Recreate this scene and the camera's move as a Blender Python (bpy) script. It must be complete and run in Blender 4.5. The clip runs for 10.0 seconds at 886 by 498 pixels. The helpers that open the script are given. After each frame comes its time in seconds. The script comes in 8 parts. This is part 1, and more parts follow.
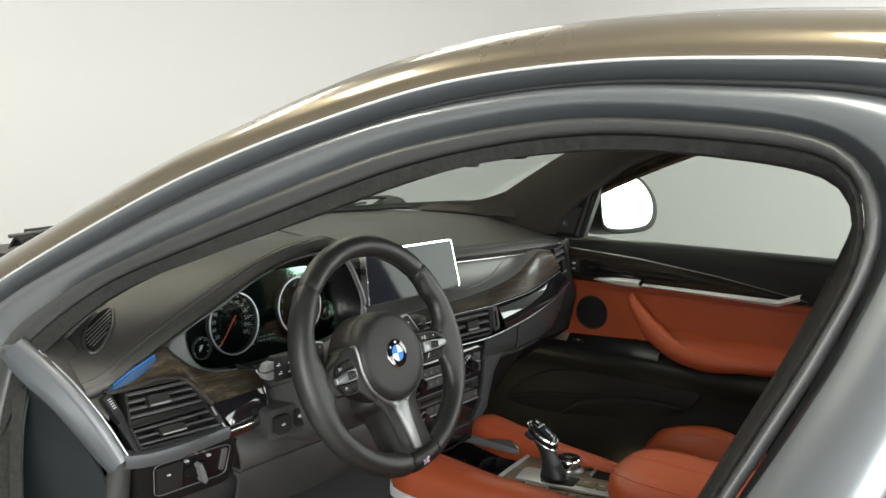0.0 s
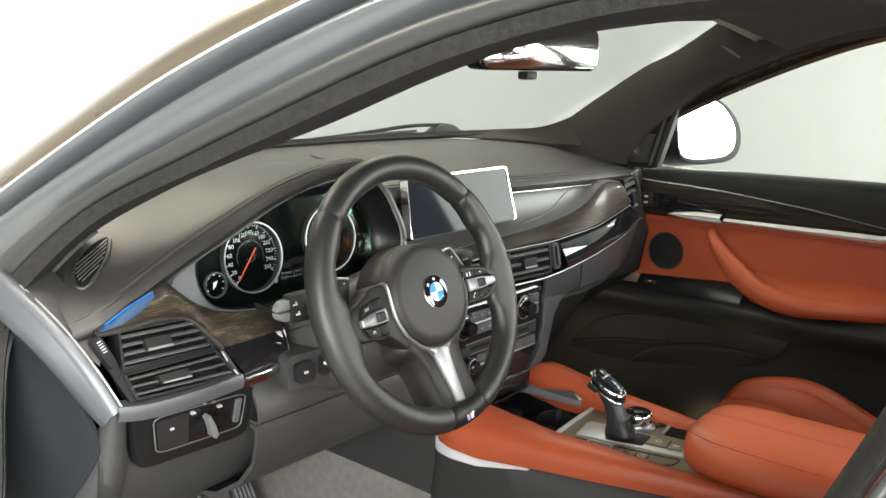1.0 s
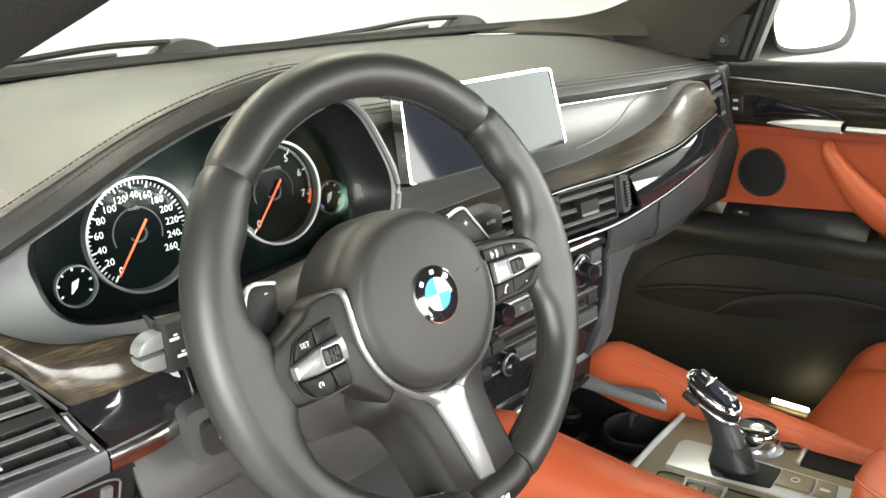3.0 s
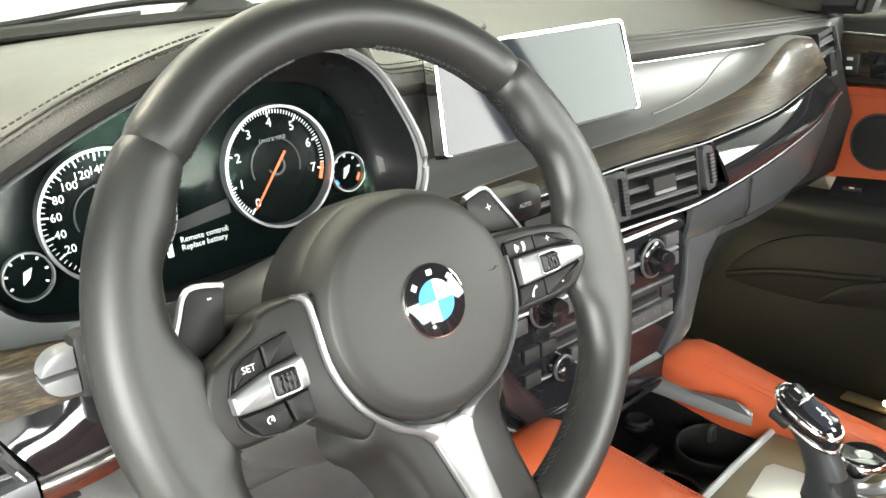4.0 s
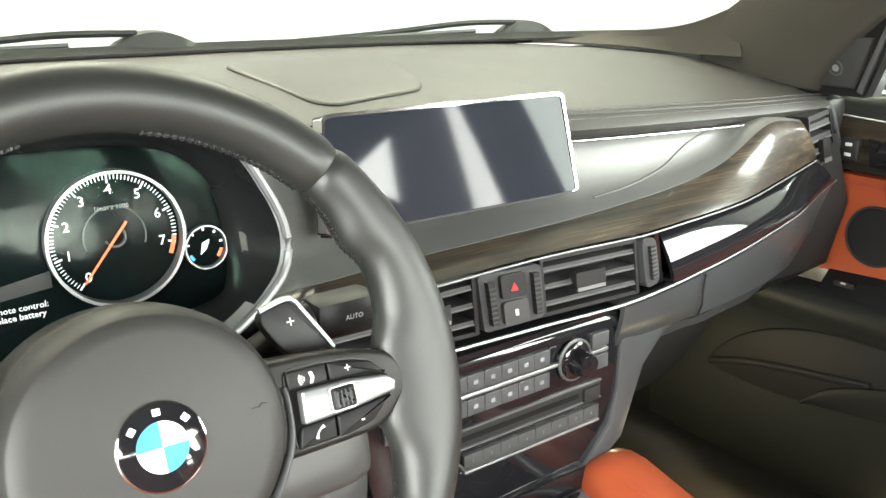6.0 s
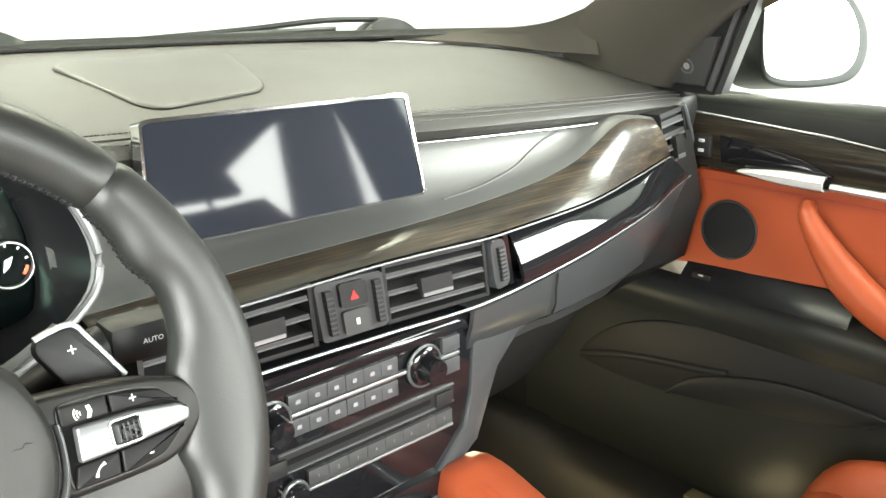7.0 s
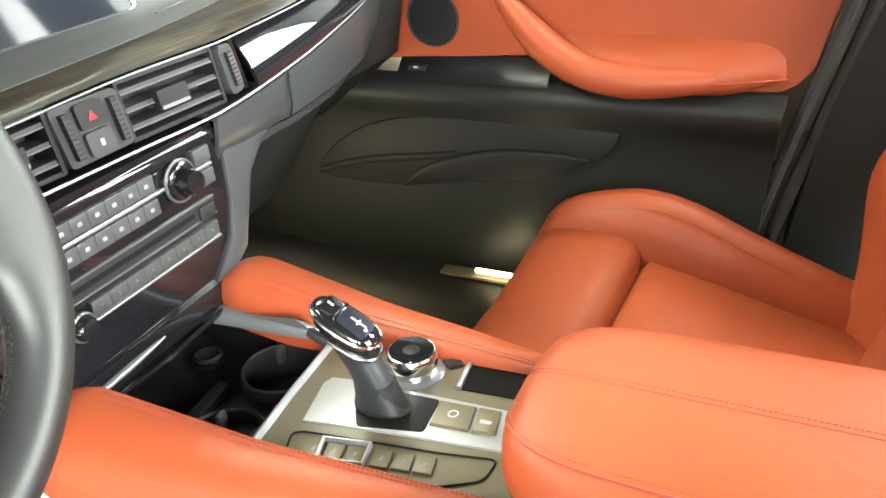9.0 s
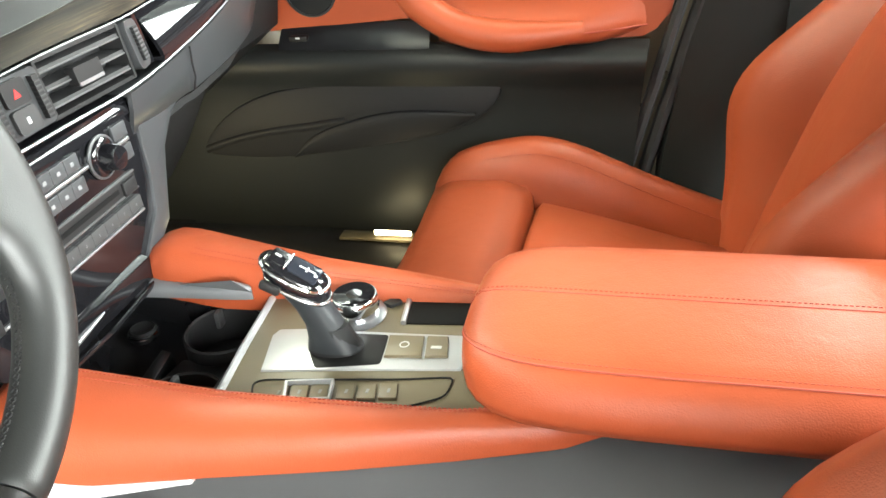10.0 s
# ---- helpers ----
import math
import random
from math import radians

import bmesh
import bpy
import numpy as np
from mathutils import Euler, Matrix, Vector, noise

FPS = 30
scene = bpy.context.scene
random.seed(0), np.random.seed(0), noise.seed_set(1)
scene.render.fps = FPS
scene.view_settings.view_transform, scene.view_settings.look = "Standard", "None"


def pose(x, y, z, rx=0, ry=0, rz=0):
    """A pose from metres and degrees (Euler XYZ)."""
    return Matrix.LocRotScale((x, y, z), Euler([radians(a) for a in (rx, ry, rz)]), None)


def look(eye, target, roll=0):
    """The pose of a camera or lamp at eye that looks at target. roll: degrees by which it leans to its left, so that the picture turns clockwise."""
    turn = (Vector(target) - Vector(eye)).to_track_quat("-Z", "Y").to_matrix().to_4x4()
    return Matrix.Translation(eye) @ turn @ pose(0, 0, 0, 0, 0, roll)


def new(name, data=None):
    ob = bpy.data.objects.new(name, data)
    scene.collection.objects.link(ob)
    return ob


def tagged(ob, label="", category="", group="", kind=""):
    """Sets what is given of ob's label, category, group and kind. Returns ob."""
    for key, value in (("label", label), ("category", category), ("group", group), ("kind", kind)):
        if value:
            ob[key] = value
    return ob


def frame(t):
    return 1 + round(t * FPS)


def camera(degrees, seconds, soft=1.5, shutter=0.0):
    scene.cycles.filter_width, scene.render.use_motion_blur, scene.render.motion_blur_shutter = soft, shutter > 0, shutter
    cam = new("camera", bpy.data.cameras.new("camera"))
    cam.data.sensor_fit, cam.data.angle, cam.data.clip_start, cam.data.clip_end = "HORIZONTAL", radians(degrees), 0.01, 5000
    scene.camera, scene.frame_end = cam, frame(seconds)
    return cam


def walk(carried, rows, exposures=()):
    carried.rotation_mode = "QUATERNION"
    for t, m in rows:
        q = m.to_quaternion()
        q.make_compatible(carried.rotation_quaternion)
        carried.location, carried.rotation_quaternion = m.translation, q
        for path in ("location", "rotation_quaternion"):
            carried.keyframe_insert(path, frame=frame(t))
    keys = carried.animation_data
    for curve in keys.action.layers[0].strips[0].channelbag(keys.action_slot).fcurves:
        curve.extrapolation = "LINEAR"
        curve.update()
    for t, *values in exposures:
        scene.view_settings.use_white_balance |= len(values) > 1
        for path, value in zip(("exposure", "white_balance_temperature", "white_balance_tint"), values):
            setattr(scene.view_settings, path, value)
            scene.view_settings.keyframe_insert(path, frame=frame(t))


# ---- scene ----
cam = camera(55.2, 10.0)
PATH = [
    (0, (-1.333, -0.775, 1.423), (0.273, 0.387, 1.159), 1.1),
    (0.5, (-1.285, -0.73, 1.382), (0.23, 0.524, 1.02), 0.9),
    (1, (-1.166, -0.689, 1.369), (0.324, 0.585, 0.973), 0.3),
    (1.5, (-1.053, -0.662, 1.36), (0.404, 0.642, 0.944), -0.3),
    (2, (-0.963, -0.589, 1.337), (0.462, 0.728, 0.851), -1.2),
    (2.5, (-0.866, -0.466, 1.325), (0.567, 0.809, 0.761), -1.6),
    (2.7, (-0.838, -0.434, 1.323), (0.588, 0.842, 0.742), -1.8),
    (3.8, (-0.664, -0.355, 1.29), (0.556, 1.095, 0.65), -4.1),
    (4, (-0.652, -0.346, 1.286), (0.552, 1.11, 0.629), -3.9),
    (4.5, (-0.616, -0.34, 1.283), (0.533, 1.137, 0.578), -2.7),
    (5, (-0.575, -0.351, 1.277), (0.49, 1.192, 0.582), -1.8),
    (5.5, (-0.533, -0.354, 1.278), (0.512, 1.21, 0.601), -1.6),
    (6, (-0.478, -0.36, 1.306), (0.659, 1.177, 0.717), 0.0),
    (6.2, (-0.459, -0.361, 1.315), (0.717, 1.155, 0.751), 0.4),
    (7.3, (-0.418, -0.382, 1.303), (0.95, 0.926, 0.655), 0.2),
    (7.5, (-0.418, -0.383, 1.296), (0.988, 0.863, 0.611), -0.1),
    (8, (-0.429, -0.388, 1.28), (1.051, 0.707, 0.496), -1.2),
    (8.5, (-0.453, -0.39, 1.269), (1.081, 0.55, 0.396), -3.0),
    (9, (-0.489, -0.393, 1.263), (1.086, 0.412, 0.329), -4.6),
    (9.5, (-0.526, -0.378, 1.264), (1.083, 0.311, 0.295), -5.2),
    (10, (-0.573, -0.354, 1.264), (1.086, 0.143, 0.263), -5.7),
]
EXPOSURES = [(t, stops, kelvin, tint) for t, stops, kelvin, tint in ((0.0, -0.60, 6350, 5), (0.5, -0.30, 6350, 6), (1.0, 0.16, 6400, 7), (1.5, 0.32, 6450, 8), (2.5, 0.68, 6500, 6), (4.5, 1.24, 6450, 3), (6.0, 1.30, 6450, 2), (7.5, 1.5, 6350, 2), (8.5, 1.64, 6300, 2), (10.0, 1.71, 6200, 2))]
walk(cam, [(t, look(eye, target, roll)) for t, eye, target, roll in PATH], EXPOSURES)

# ---- world and lights ----
world = bpy.data.worlds.new("studio_world")
scene.world = world
world.use_nodes = True
world.node_tree.nodes["Background"].inputs[0].default_value = (1.0, 0.98, 0.95, 1)
world.node_tree.nodes["Background"].inputs[1].default_value = 0.05


def area_lamp(name, eye, target, sx, sy, watts, colour=(1.0, 0.96, 0.9)):
    data = bpy.data.lights.new(name, "AREA")
    data.shape, data.size, data.size_y, data.energy, data.color = "RECTANGLE", sx, sy, watts, colour
    ob = new(name, data)
    ob.matrix_world = look(eye, target)
    return ob


CEIL = 3.3
LAMPS = [(-1.6, -0.6), (-1.4, 1.7), (0.2, 2.9), (1.5, 1.7), (1.6, -0.8), (0.0, -2.9)]
for lx, ly in LAMPS:
    area_lamp("ceiling_light", (lx, ly, CEIL - 0.07), (lx, ly, 0), 1.2, 0.6, 46 if ly > 1 else 40, (1.0, 0.87, 0.64))
# large soft light banks beside the open door and behind the car
# the second bank, out of view, is added to brighten the dashboard's right
BANKS = [((-3.4, -2.3, 1.8), (0.1, 0.3, 1.1), 2.6, 2.4, 370), ((3.4, -2.2, 1.9), (-0.1, 0.3, 1.1), 2.6, 2.4, 440), ((0.6, -4.4, 1.9), (0.3, 0, 1.2), 4.4, 2.6, 1150)]
for eye, aim, sx, sy, watts in BANKS:
    area_lamp("soft_light", eye, aim, sx, sy, watts, (1.0, 0.97, 0.94))


# small courtesy lamp low on the passenger door
spot = bpy.data.lights.new("courtesy_light", "POINT")
spot.energy, spot.color, spot.shadow_soft_size = 0.10, (1.0, 0.78, 0.42), 0.012
new("courtesy_light", spot).location = (0.682, 0.118, 0.53)


# footwell lamp under the glovebox
foot = bpy.data.lights.new("footwell_light", "POINT")
foot.energy, foot.color, foot.shadow_soft_size = 1.2, (1.0, 0.80, 0.46), 0.015
new("footwell_light", foot).location = (0.46, 0.50, 0.685)


# ---- materials ----
def mat(name, colour, rough=0.5, metal=0.0, bump=0.0, scale=200.0, vary=0.12, coat=0.0, big=9.0, spec=0.5, rvary=0.1):
    m = bpy.data.materials.new(name)
    m.use_nodes = True
    nt = m.node_tree
    b = nt.nodes["Principled BSDF"]
    tc = nt.nodes.new("ShaderNodeTexCoord")
    n1 = nt.nodes.new("ShaderNodeTexNoise")
    n1.inputs["Scale"].default_value, n1.inputs["Detail"].default_value = big, 4
    nt.links.new(tc.outputs["Object"], n1.inputs["Vector"])
    ramp = nt.nodes.new("ShaderNodeMix")
    ramp.data_type = "RGBA"
    ramp.inputs["A"].default_value = (*[c * (1 - vary) for c in colour], 1)
    ramp.inputs["B"].default_value = (*[min(1, c * (1 + vary)) for c in colour], 1)
    nt.links.new(n1.outputs["Fac"], ramp.inputs["Factor"])
    nt.links.new(ramp.outputs["Result"], b.inputs["Base Color"])
    b.inputs["Metallic"].default_value = metal
    b.inputs["Coat Weight"].default_value = coat
    b.inputs["Coat Roughness"].default_value = 0.04
    b.inputs["Specular IOR Level"].default_value = spec
    n2 = nt.nodes.new("ShaderNodeTexNoise")
    n2.inputs["Scale"].default_value, n2.inputs["Detail"].default_value = scale, 3
    nt.links.new(tc.outputs["Object"], n2.inputs["Vector"])
    rr = nt.nodes.new("ShaderNodeMapRange")
    rr.inputs["To Min"].default_value, rr.inputs["To Max"].default_value = rough * (1 - rvary), min(1, rough * (1 + rvary))
    nt.links.new(n1.outputs["Fac"], rr.inputs["Value"])
    nt.links.new(rr.outputs["Result"], b.inputs["Roughness"])
    if bump:
        bp = nt.nodes.new("ShaderNodeBump")
        bp.inputs["Strength"].default_value, bp.inputs["Distance"].default_value = bump, 0.001
        nt.links.new(n2.outputs["Fac"], bp.inputs["Height"])
        nt.links.new(bp.outputs["Normal"], b.inputs["Normal"])
    return m


def grain(m, scale, strength, folds=0.0):
    """Leather grain: small rounded cells, with soft folds where asked."""
    nt = m.node_tree
    b = nt.nodes["Principled BSDF"]
    tc = nt.nodes.new("ShaderNodeTexCoord")
    vo = nt.nodes.new("ShaderNodeTexVoronoi")
    vo.feature = "SMOOTH_F1"
    vo.inputs["Scale"].default_value = scale
    nt.links.new(tc.outputs["Object"], vo.inputs["Vector"])
    bp = nt.nodes.new("ShaderNodeBump")
    bp.inputs["Strength"].default_value, bp.inputs["Distance"].default_value = strength, 0.0006
    bp.invert = True
    nt.links.new(vo.outputs["Distance"], bp.inputs["Height"])
    nt.links.new(bp.outputs["Normal"], b.inputs["Normal"])
    if folds:
        nz = nt.nodes.new("ShaderNodeTexNoise")
        nz.inputs["Scale"].default_value, nz.inputs["Detail"].default_value, nz.inputs["Distortion"].default_value = 22, 3, 0.6
        nt.links.new(tc.outputs["Object"], nz.inputs["Vector"])
        wide = nt.nodes.new("ShaderNodeBump")
        wide.inputs["Strength"].default_value, wide.inputs["Distance"].default_value = folds, 0.006
        nt.links.new(nz.outputs["Fac"], wide.inputs["Height"])
        nt.links.new(wide.outputs["Normal"], bp.inputs["Normal"])
    return m


def wood_mat(name, along_y, light):
    """Dark fine-line veneer under satin lacquer, its pores along the ribbon."""
    m = mat(name, (0.03, 0.024, 0.018), 0.46, coat=0.34, spec=0.10)
    nt = m.node_tree
    b = nt.nodes["Principled BSDF"]
    b.inputs["Coat Roughness"].default_value = 0.11
    tc = nt.nodes.new("ShaderNodeTexCoord")
    layers = []
    for stretch, detail, warp in (((2.2, 42, 75), 5, 0.5), ((7, 260, 480), 3, 0.2)):
        mp = nt.nodes.new("ShaderNodeMapping")
        mp.inputs["Scale"].default_value = (stretch[1], stretch[0], stretch[2]) if along_y else stretch
        nt.links.new(tc.outputs["Object"], mp.inputs["Vector"])
        n = nt.nodes.new("ShaderNodeTexNoise")
        n.inputs["Scale"].default_value, n.inputs["Detail"].default_value, n.inputs["Distortion"].default_value = 1.6, detail, warp
        nt.links.new(mp.outputs["Vector"], n.inputs["Vector"])
        layers.append(n)
    both = nt.nodes.new("ShaderNodeMix")
    both.inputs["Factor"].default_value = 0.45
    nt.links.new(layers[0].outputs["Fac"], both.inputs["A"])
    nt.links.new(layers[1].outputs["Fac"], both.inputs["B"])
    r = nt.nodes.new("ShaderNodeValToRGB")
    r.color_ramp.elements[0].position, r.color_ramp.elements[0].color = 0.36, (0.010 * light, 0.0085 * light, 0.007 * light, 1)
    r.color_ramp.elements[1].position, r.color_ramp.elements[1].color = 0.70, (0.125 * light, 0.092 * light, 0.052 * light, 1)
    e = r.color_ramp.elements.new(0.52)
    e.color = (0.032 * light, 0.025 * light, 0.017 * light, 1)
    nt.links.new(both.outputs["Result"], r.inputs["Fac"])
    nt.links.new(r.outputs["Color"], b.inputs["Base Color"])
    bp = nt.nodes.new("ShaderNodeBump")
    bp.inputs["Strength"].default_value, bp.inputs["Distance"].default_value = 0.25, 0.0006
    nt.links.new(layers[1].outputs["Fac"], bp.inputs["Height"])
    nt.links.new(bp.outputs["Normal"], b.inputs["Normal"])
    return m


def glass_mat(name, tint, gloss=0.9):
    m = bpy.data.materials.new(name)
    m.use_nodes = True
    nt = m.node_tree
    out = nt.nodes["Material Output"]
    nt.nodes.remove(nt.nodes["Principled BSDF"])
    tr = nt.nodes.new("ShaderNodeBsdfTransparent")
    tr.inputs["Color"].default_value = (*tint, 1)
    gl = nt.nodes.new("ShaderNodeBsdfGlossy")
    gl.inputs["Roughness"].default_value = 0.01
    gl.inputs["Color"].default_value = (gloss, gloss, gloss, 1)
    lw = nt.nodes.new("ShaderNodeLayerWeight")
    lw.inputs["Blend"].default_value = 0.5
    pw = nt.nodes.new("ShaderNodeMath")
    pw.operation, pw.inputs[1].default_value = "POWER", 4.0
    fr = nt.nodes.new("ShaderNodeMath")
    fr.operation, fr.inputs[1].default_value, fr.inputs[2].default_value = "MULTIPLY_ADD", 0.15, 0.015
    mx = nt.nodes.new("ShaderNodeMixShader")
    nt.links.new(lw.outputs["Facing"], pw.inputs[0])
    nt.links.new(pw.outputs["Value"], fr.inputs[0])
    nt.links.new(fr.outputs["Value"], mx.inputs["Fac"])
    nt.links.new(tr.outputs["BSDF"], mx.inputs[1])
    nt.links.new(gl.outputs["BSDF"], mx.inputs[2])
    nt.links.new(mx.outputs["Shader"], out.inputs["Surface"])
    return m


def sheen_mat(name, colour):
    """Clear cover whose coloured reflection grows fast away from the straight view."""
    m = glass_mat(name, (0.97, 0.98, 0.97))
    nt = m.node_tree
    gl, lw, mx = nt.nodes["Glossy BSDF"], nt.nodes["Layer Weight"], nt.nodes["Mix Shader"]
    gl.inputs["Color"].default_value = (*colour, 1)
    gl.inputs["Roughness"].default_value = 0.06
    ramp = nt.nodes.new("ShaderNodeMapRange")
    ramp.interpolation_type = "SMOOTHSTEP"
    for k, v in zip(("From Min", "From Max", "To Min", "To Max"), (0.15, 0.25, 0.005, 0.62)):
        ramp.inputs[k].default_value = v
    nt.links.new(lw.outputs["Facing"], ramp.inputs["Value"])
    nt.links.new(ramp.outputs["Result"], mx.inputs["Fac"])
    return m


def glow_mat(name, colour, strength):
    m = bpy.data.materials.new(name)
    m.use_nodes = True
    b = m.node_tree.nodes["Principled BSDF"]
    b.inputs["Base Color"].default_value = (*colour, 1)
    b.inputs["Emission Color"].default_value = (*colour, 1)
    b.inputs["Emission Strength"].default_value = strength
    return m


LEATHER = grain(mat("black_leather", (0.0195, 0.0190, 0.0172), 0.42, spec=0.40, vary=0.14), 900, 0.35)
LEATHER_RIM = grain(mat("rim_leather", (0.0105, 0.0110, 0.0105), 0.42, spec=0.35, vary=0.1), 1400, 0.10)
LEATHER_RED = grain(mat("red_leather", (0.246, 0.0475, 0.0160), 0.44, spec=0.32, vary=0.12, big=11), 800, 0.30, 0.16)
THREAD = mat("black_thread", (0.007, 0.007, 0.0072), 0.6)
THREAD_RED = mat("red_thread", (0.24, 0.035, 0.018), 0.7)
BEZEL = mat("grey_bezel_plastic", (0.20, 0.205, 0.212), 0.42, bump=0.06, scale=1600)
SOFT = mat("grey_soft_plastic", (0.026, 0.0265, 0.027), 0.5, spec=0.3, bump=0.12, scale=1600)
COLUMN = mat("grey_column_plastic", (0.031, 0.0305, 0.030), 0.46, spec=0.33, bump=0.12, scale=1600)
INSERT = grain(mat("grey_insert_leather", (0.052, 0.053, 0.051), 0.46, spec=0.44, vary=0.10), 900, 0.30)
DARK = mat("dark_plastic", (0.0095, 0.0095, 0.0098), 0.5, spec=0.22, bump=0.15, scale=1500)
COVER = mat("airbag_cover", (0.0130, 0.0128, 0.0120), 0.50, spec=0.27, bump=0.12, scale=1800)
SPOKE = mat("dark_spoke_satin", (0.0070, 0.0068, 0.0064), 0.44, spec=0.22, bump=0.1, scale=1800)
KEYM = mat("matt_black_key", (0.0050, 0.0050, 0.0052), 0.5, spec=0.16, bump=0.05, scale=1800)
GREYSAT = mat("satin_grey_trim", (0.13, 0.134, 0.138), 0.40, metal=0.35, bump=0.05, scale=900)
PIANO = mat("piano_black", (0.006, 0.006, 0.007), 0.05, vary=0.05)
PIANODULL = mat("black_cowl", (0.008, 0.008, 0.009), 0.28, spec=0.4, vary=0.05)
SLATE = mat("slate_satin_trim", (0.044, 0.050, 0.057), 0.42, metal=0.2, vary=0.05, bump=0.04, scale=900)
STRIP = mat("satin_strip", (0.078, 0.083, 0.090), 0.38, metal=0.5, vary=0.04, bump=0.03, scale=800)
UNDER = mat("matt_black_plastic", (0.007, 0.007, 0.007), 0.8, spec=0.15)
CHROME = mat("chrome", (0.85, 0.85, 0.86), 0.08, metal=1.0, vary=0.03)
SATIN = mat("satin_aluminium", (0.32, 0.33, 0.34), 0.36, metal=0.85, vary=0.04, bump=0.03, scale=800)
GATEM = mat("satin_gate_metal", (0.33, 0.34, 0.345), 0.36, metal=0.4, vary=0.05, bump=0.03, scale=800)
WSATIN = mat("satin_wheel_trim", (0.19, 0.195, 0.2), 0.40, metal=0.8, vary=0.05, bump=0.03, scale=800)
POCKET = mat("pocket_black", (0.008, 0.008, 0.0085), 0.6, spec=0.3, bump=0.1, scale=1500)
SILVER = mat("silver_paint", (0.5, 0.51, 0.52), 0.38, metal=0.35, vary=0.03)
LINING = mat("dark_door_lining", (0.0125, 0.0135, 0.0128), 0.46, spec=0.27, bump=0.15, scale=1500)
ENDM = mat("slate_end_plastic", (0.014, 0.0165, 0.0185), 0.42, spec=0.3, bump=0.12, scale=1500)
STACKBTN = mat("satin_grey_button", (0.052, 0.055, 0.058), 0.30, metal=0.3, vary=0.04)
WINGM = mat("dark_satin_wing", (0.036, 0.038, 0.040), 0.30, metal=0.25, vary=0.05, bump=0.05, scale=900)
DARKMETAL = mat("dark_polished_trim", (0.30, 0.29, 0.29), 0.22, metal=1.0, vary=0.04)
WOOD = wood_mat("dark_wood", False, 0.62)
# same veneer with grain along y, its colours scaled darker than WOOD
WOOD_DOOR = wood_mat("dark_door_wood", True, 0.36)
RUBBER = mat("rubber_seal", (0.0225, 0.0235, 0.0240), 0.42, spec=0.45, bump=0.1, scale=700)
FUZZ = mat("flocked_trim", (0.017, 0.017, 0.0165), 0.95, spec=0.1, bump=1.0, scale=420, vary=0.65, big=150)
# grey paint; warm lamp reflections are tinted into its base colour
PAINT = mat("warm_tinted_grey_paint", (0.150, 0.125, 0.086), 0.28, metal=0.75, coat=0.8, vary=0.03, bump=0.02, scale=3000)
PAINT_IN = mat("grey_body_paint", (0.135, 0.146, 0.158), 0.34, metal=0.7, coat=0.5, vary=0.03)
HEADLINER = mat("headliner_cloth", (0.034, 0.032, 0.027), 0.95, spec=0.1, bump=0.4, scale=900)
CARPET = mat("black_carpet", (0.15, 0.145, 0.13), 0.95, bump=1.0, scale=1200, vary=0.35, big=60)
WALL = mat("white_wall", (0.32, 0.32, 0.317), 0.8, bump=0.05, scale=60, vary=0.02, big=0.8)
FLOORM = mat("studio_floor", (0.5, 0.5, 0.49), 0.5, vary=0.06, big=2)
SCREEN = mat("screen_glass", (0.012, 0.0135, 0.018), 0.05, spec=0.12, vary=0.05)
# slight green in this black imitates a green reflection over the dials
DIAL = mat("greenish_dial_black", (0.0025, 0.0045, 0.0045), 0.16, spec=0.12, vary=0.05)
MIRROR = mat("mirror_glass", (0.72, 0.74, 0.72), 0.09, metal=1.0, vary=0.0)
HAZY = mat("hazy_mirror_glass", (0.93, 0.94, 0.94), 0.24, metal=1.0, vary=0.0)
BLUE = mat("blue_film", (0.0014, 0.025, 0.070), 0.4, spec=0.25, vary=0.1)
BLUE_LINE = mat("bright_blue_film_edge", (0.004, 0.085, 0.30), 0.4, spec=0.25, vary=0.1)
BLUE_ENAMEL = mat("blue_enamel", (0.015, 0.16, 0.50), 0.45, spec=0.25, vary=0.02)
WHITE_ENAMEL = mat("white_enamel", (0.52, 0.53, 0.54), 0.45, spec=0.25, vary=0.02)
RED_ENAMEL = mat("red_enamel", (0.5, 0.03, 0.03), 0.2, vary=0.02)
BROWNGREY = mat("matt_console_plastic", (0.095, 0.078, 0.044), 0.42, bump=0.08, scale=1800)
BUTTON = mat("grey_button", (0.050, 0.052, 0.054), 0.42, vary=0.05)
SLATEDGE = mat("dark_slat_edge", (0.085, 0.087, 0.089), 0.32, metal=0.3, vary=0.05)
STACKMARK = mat("faint_button_mark", (0.15, 0.155, 0.16), 0.5, vary=0.04)
BROW = mat("dark_brow_trim", (0.05, 0.048, 0.045), 0.35, metal=0.3, vary=0.05)
HOLE = mat("grille_black", (0.004, 0.004, 0.004), 0.8, spec=0.08)
WSGLASS = glass_mat("windscreen_glass", (0.76, 0.79, 0.775))
SIDEGLASS = glass_mat("side_window_glass", (0.78, 0.81, 0.79), 0.07)
COVERGLASS = sheen_mat("cluster_cover", (0.085, 0.145, 0.112))
LIT = glow_mat("lit_white", (0.9, 0.93, 0.95), 0.30)
LIT_RED = glow_mat("lit_orange", (1.0, 0.16, 0.06), 0.30)
LIT_BLUE = glow_mat("lit_blue", (0.05, 0.25, 0.9), 0.7)
LAMPGLOW = glow_mat("lamp_diffuser", (1.0, 0.97, 0.92), 9.0)
WARMGLOW = glow_mat("courtesy_lamp_lens", (1.0, 0.80, 0.5), 5.0)
PRINT = mat("white_print", (0.38, 0.385, 0.385), 0.5)

# ---- builders ----
ORIGIN = {}


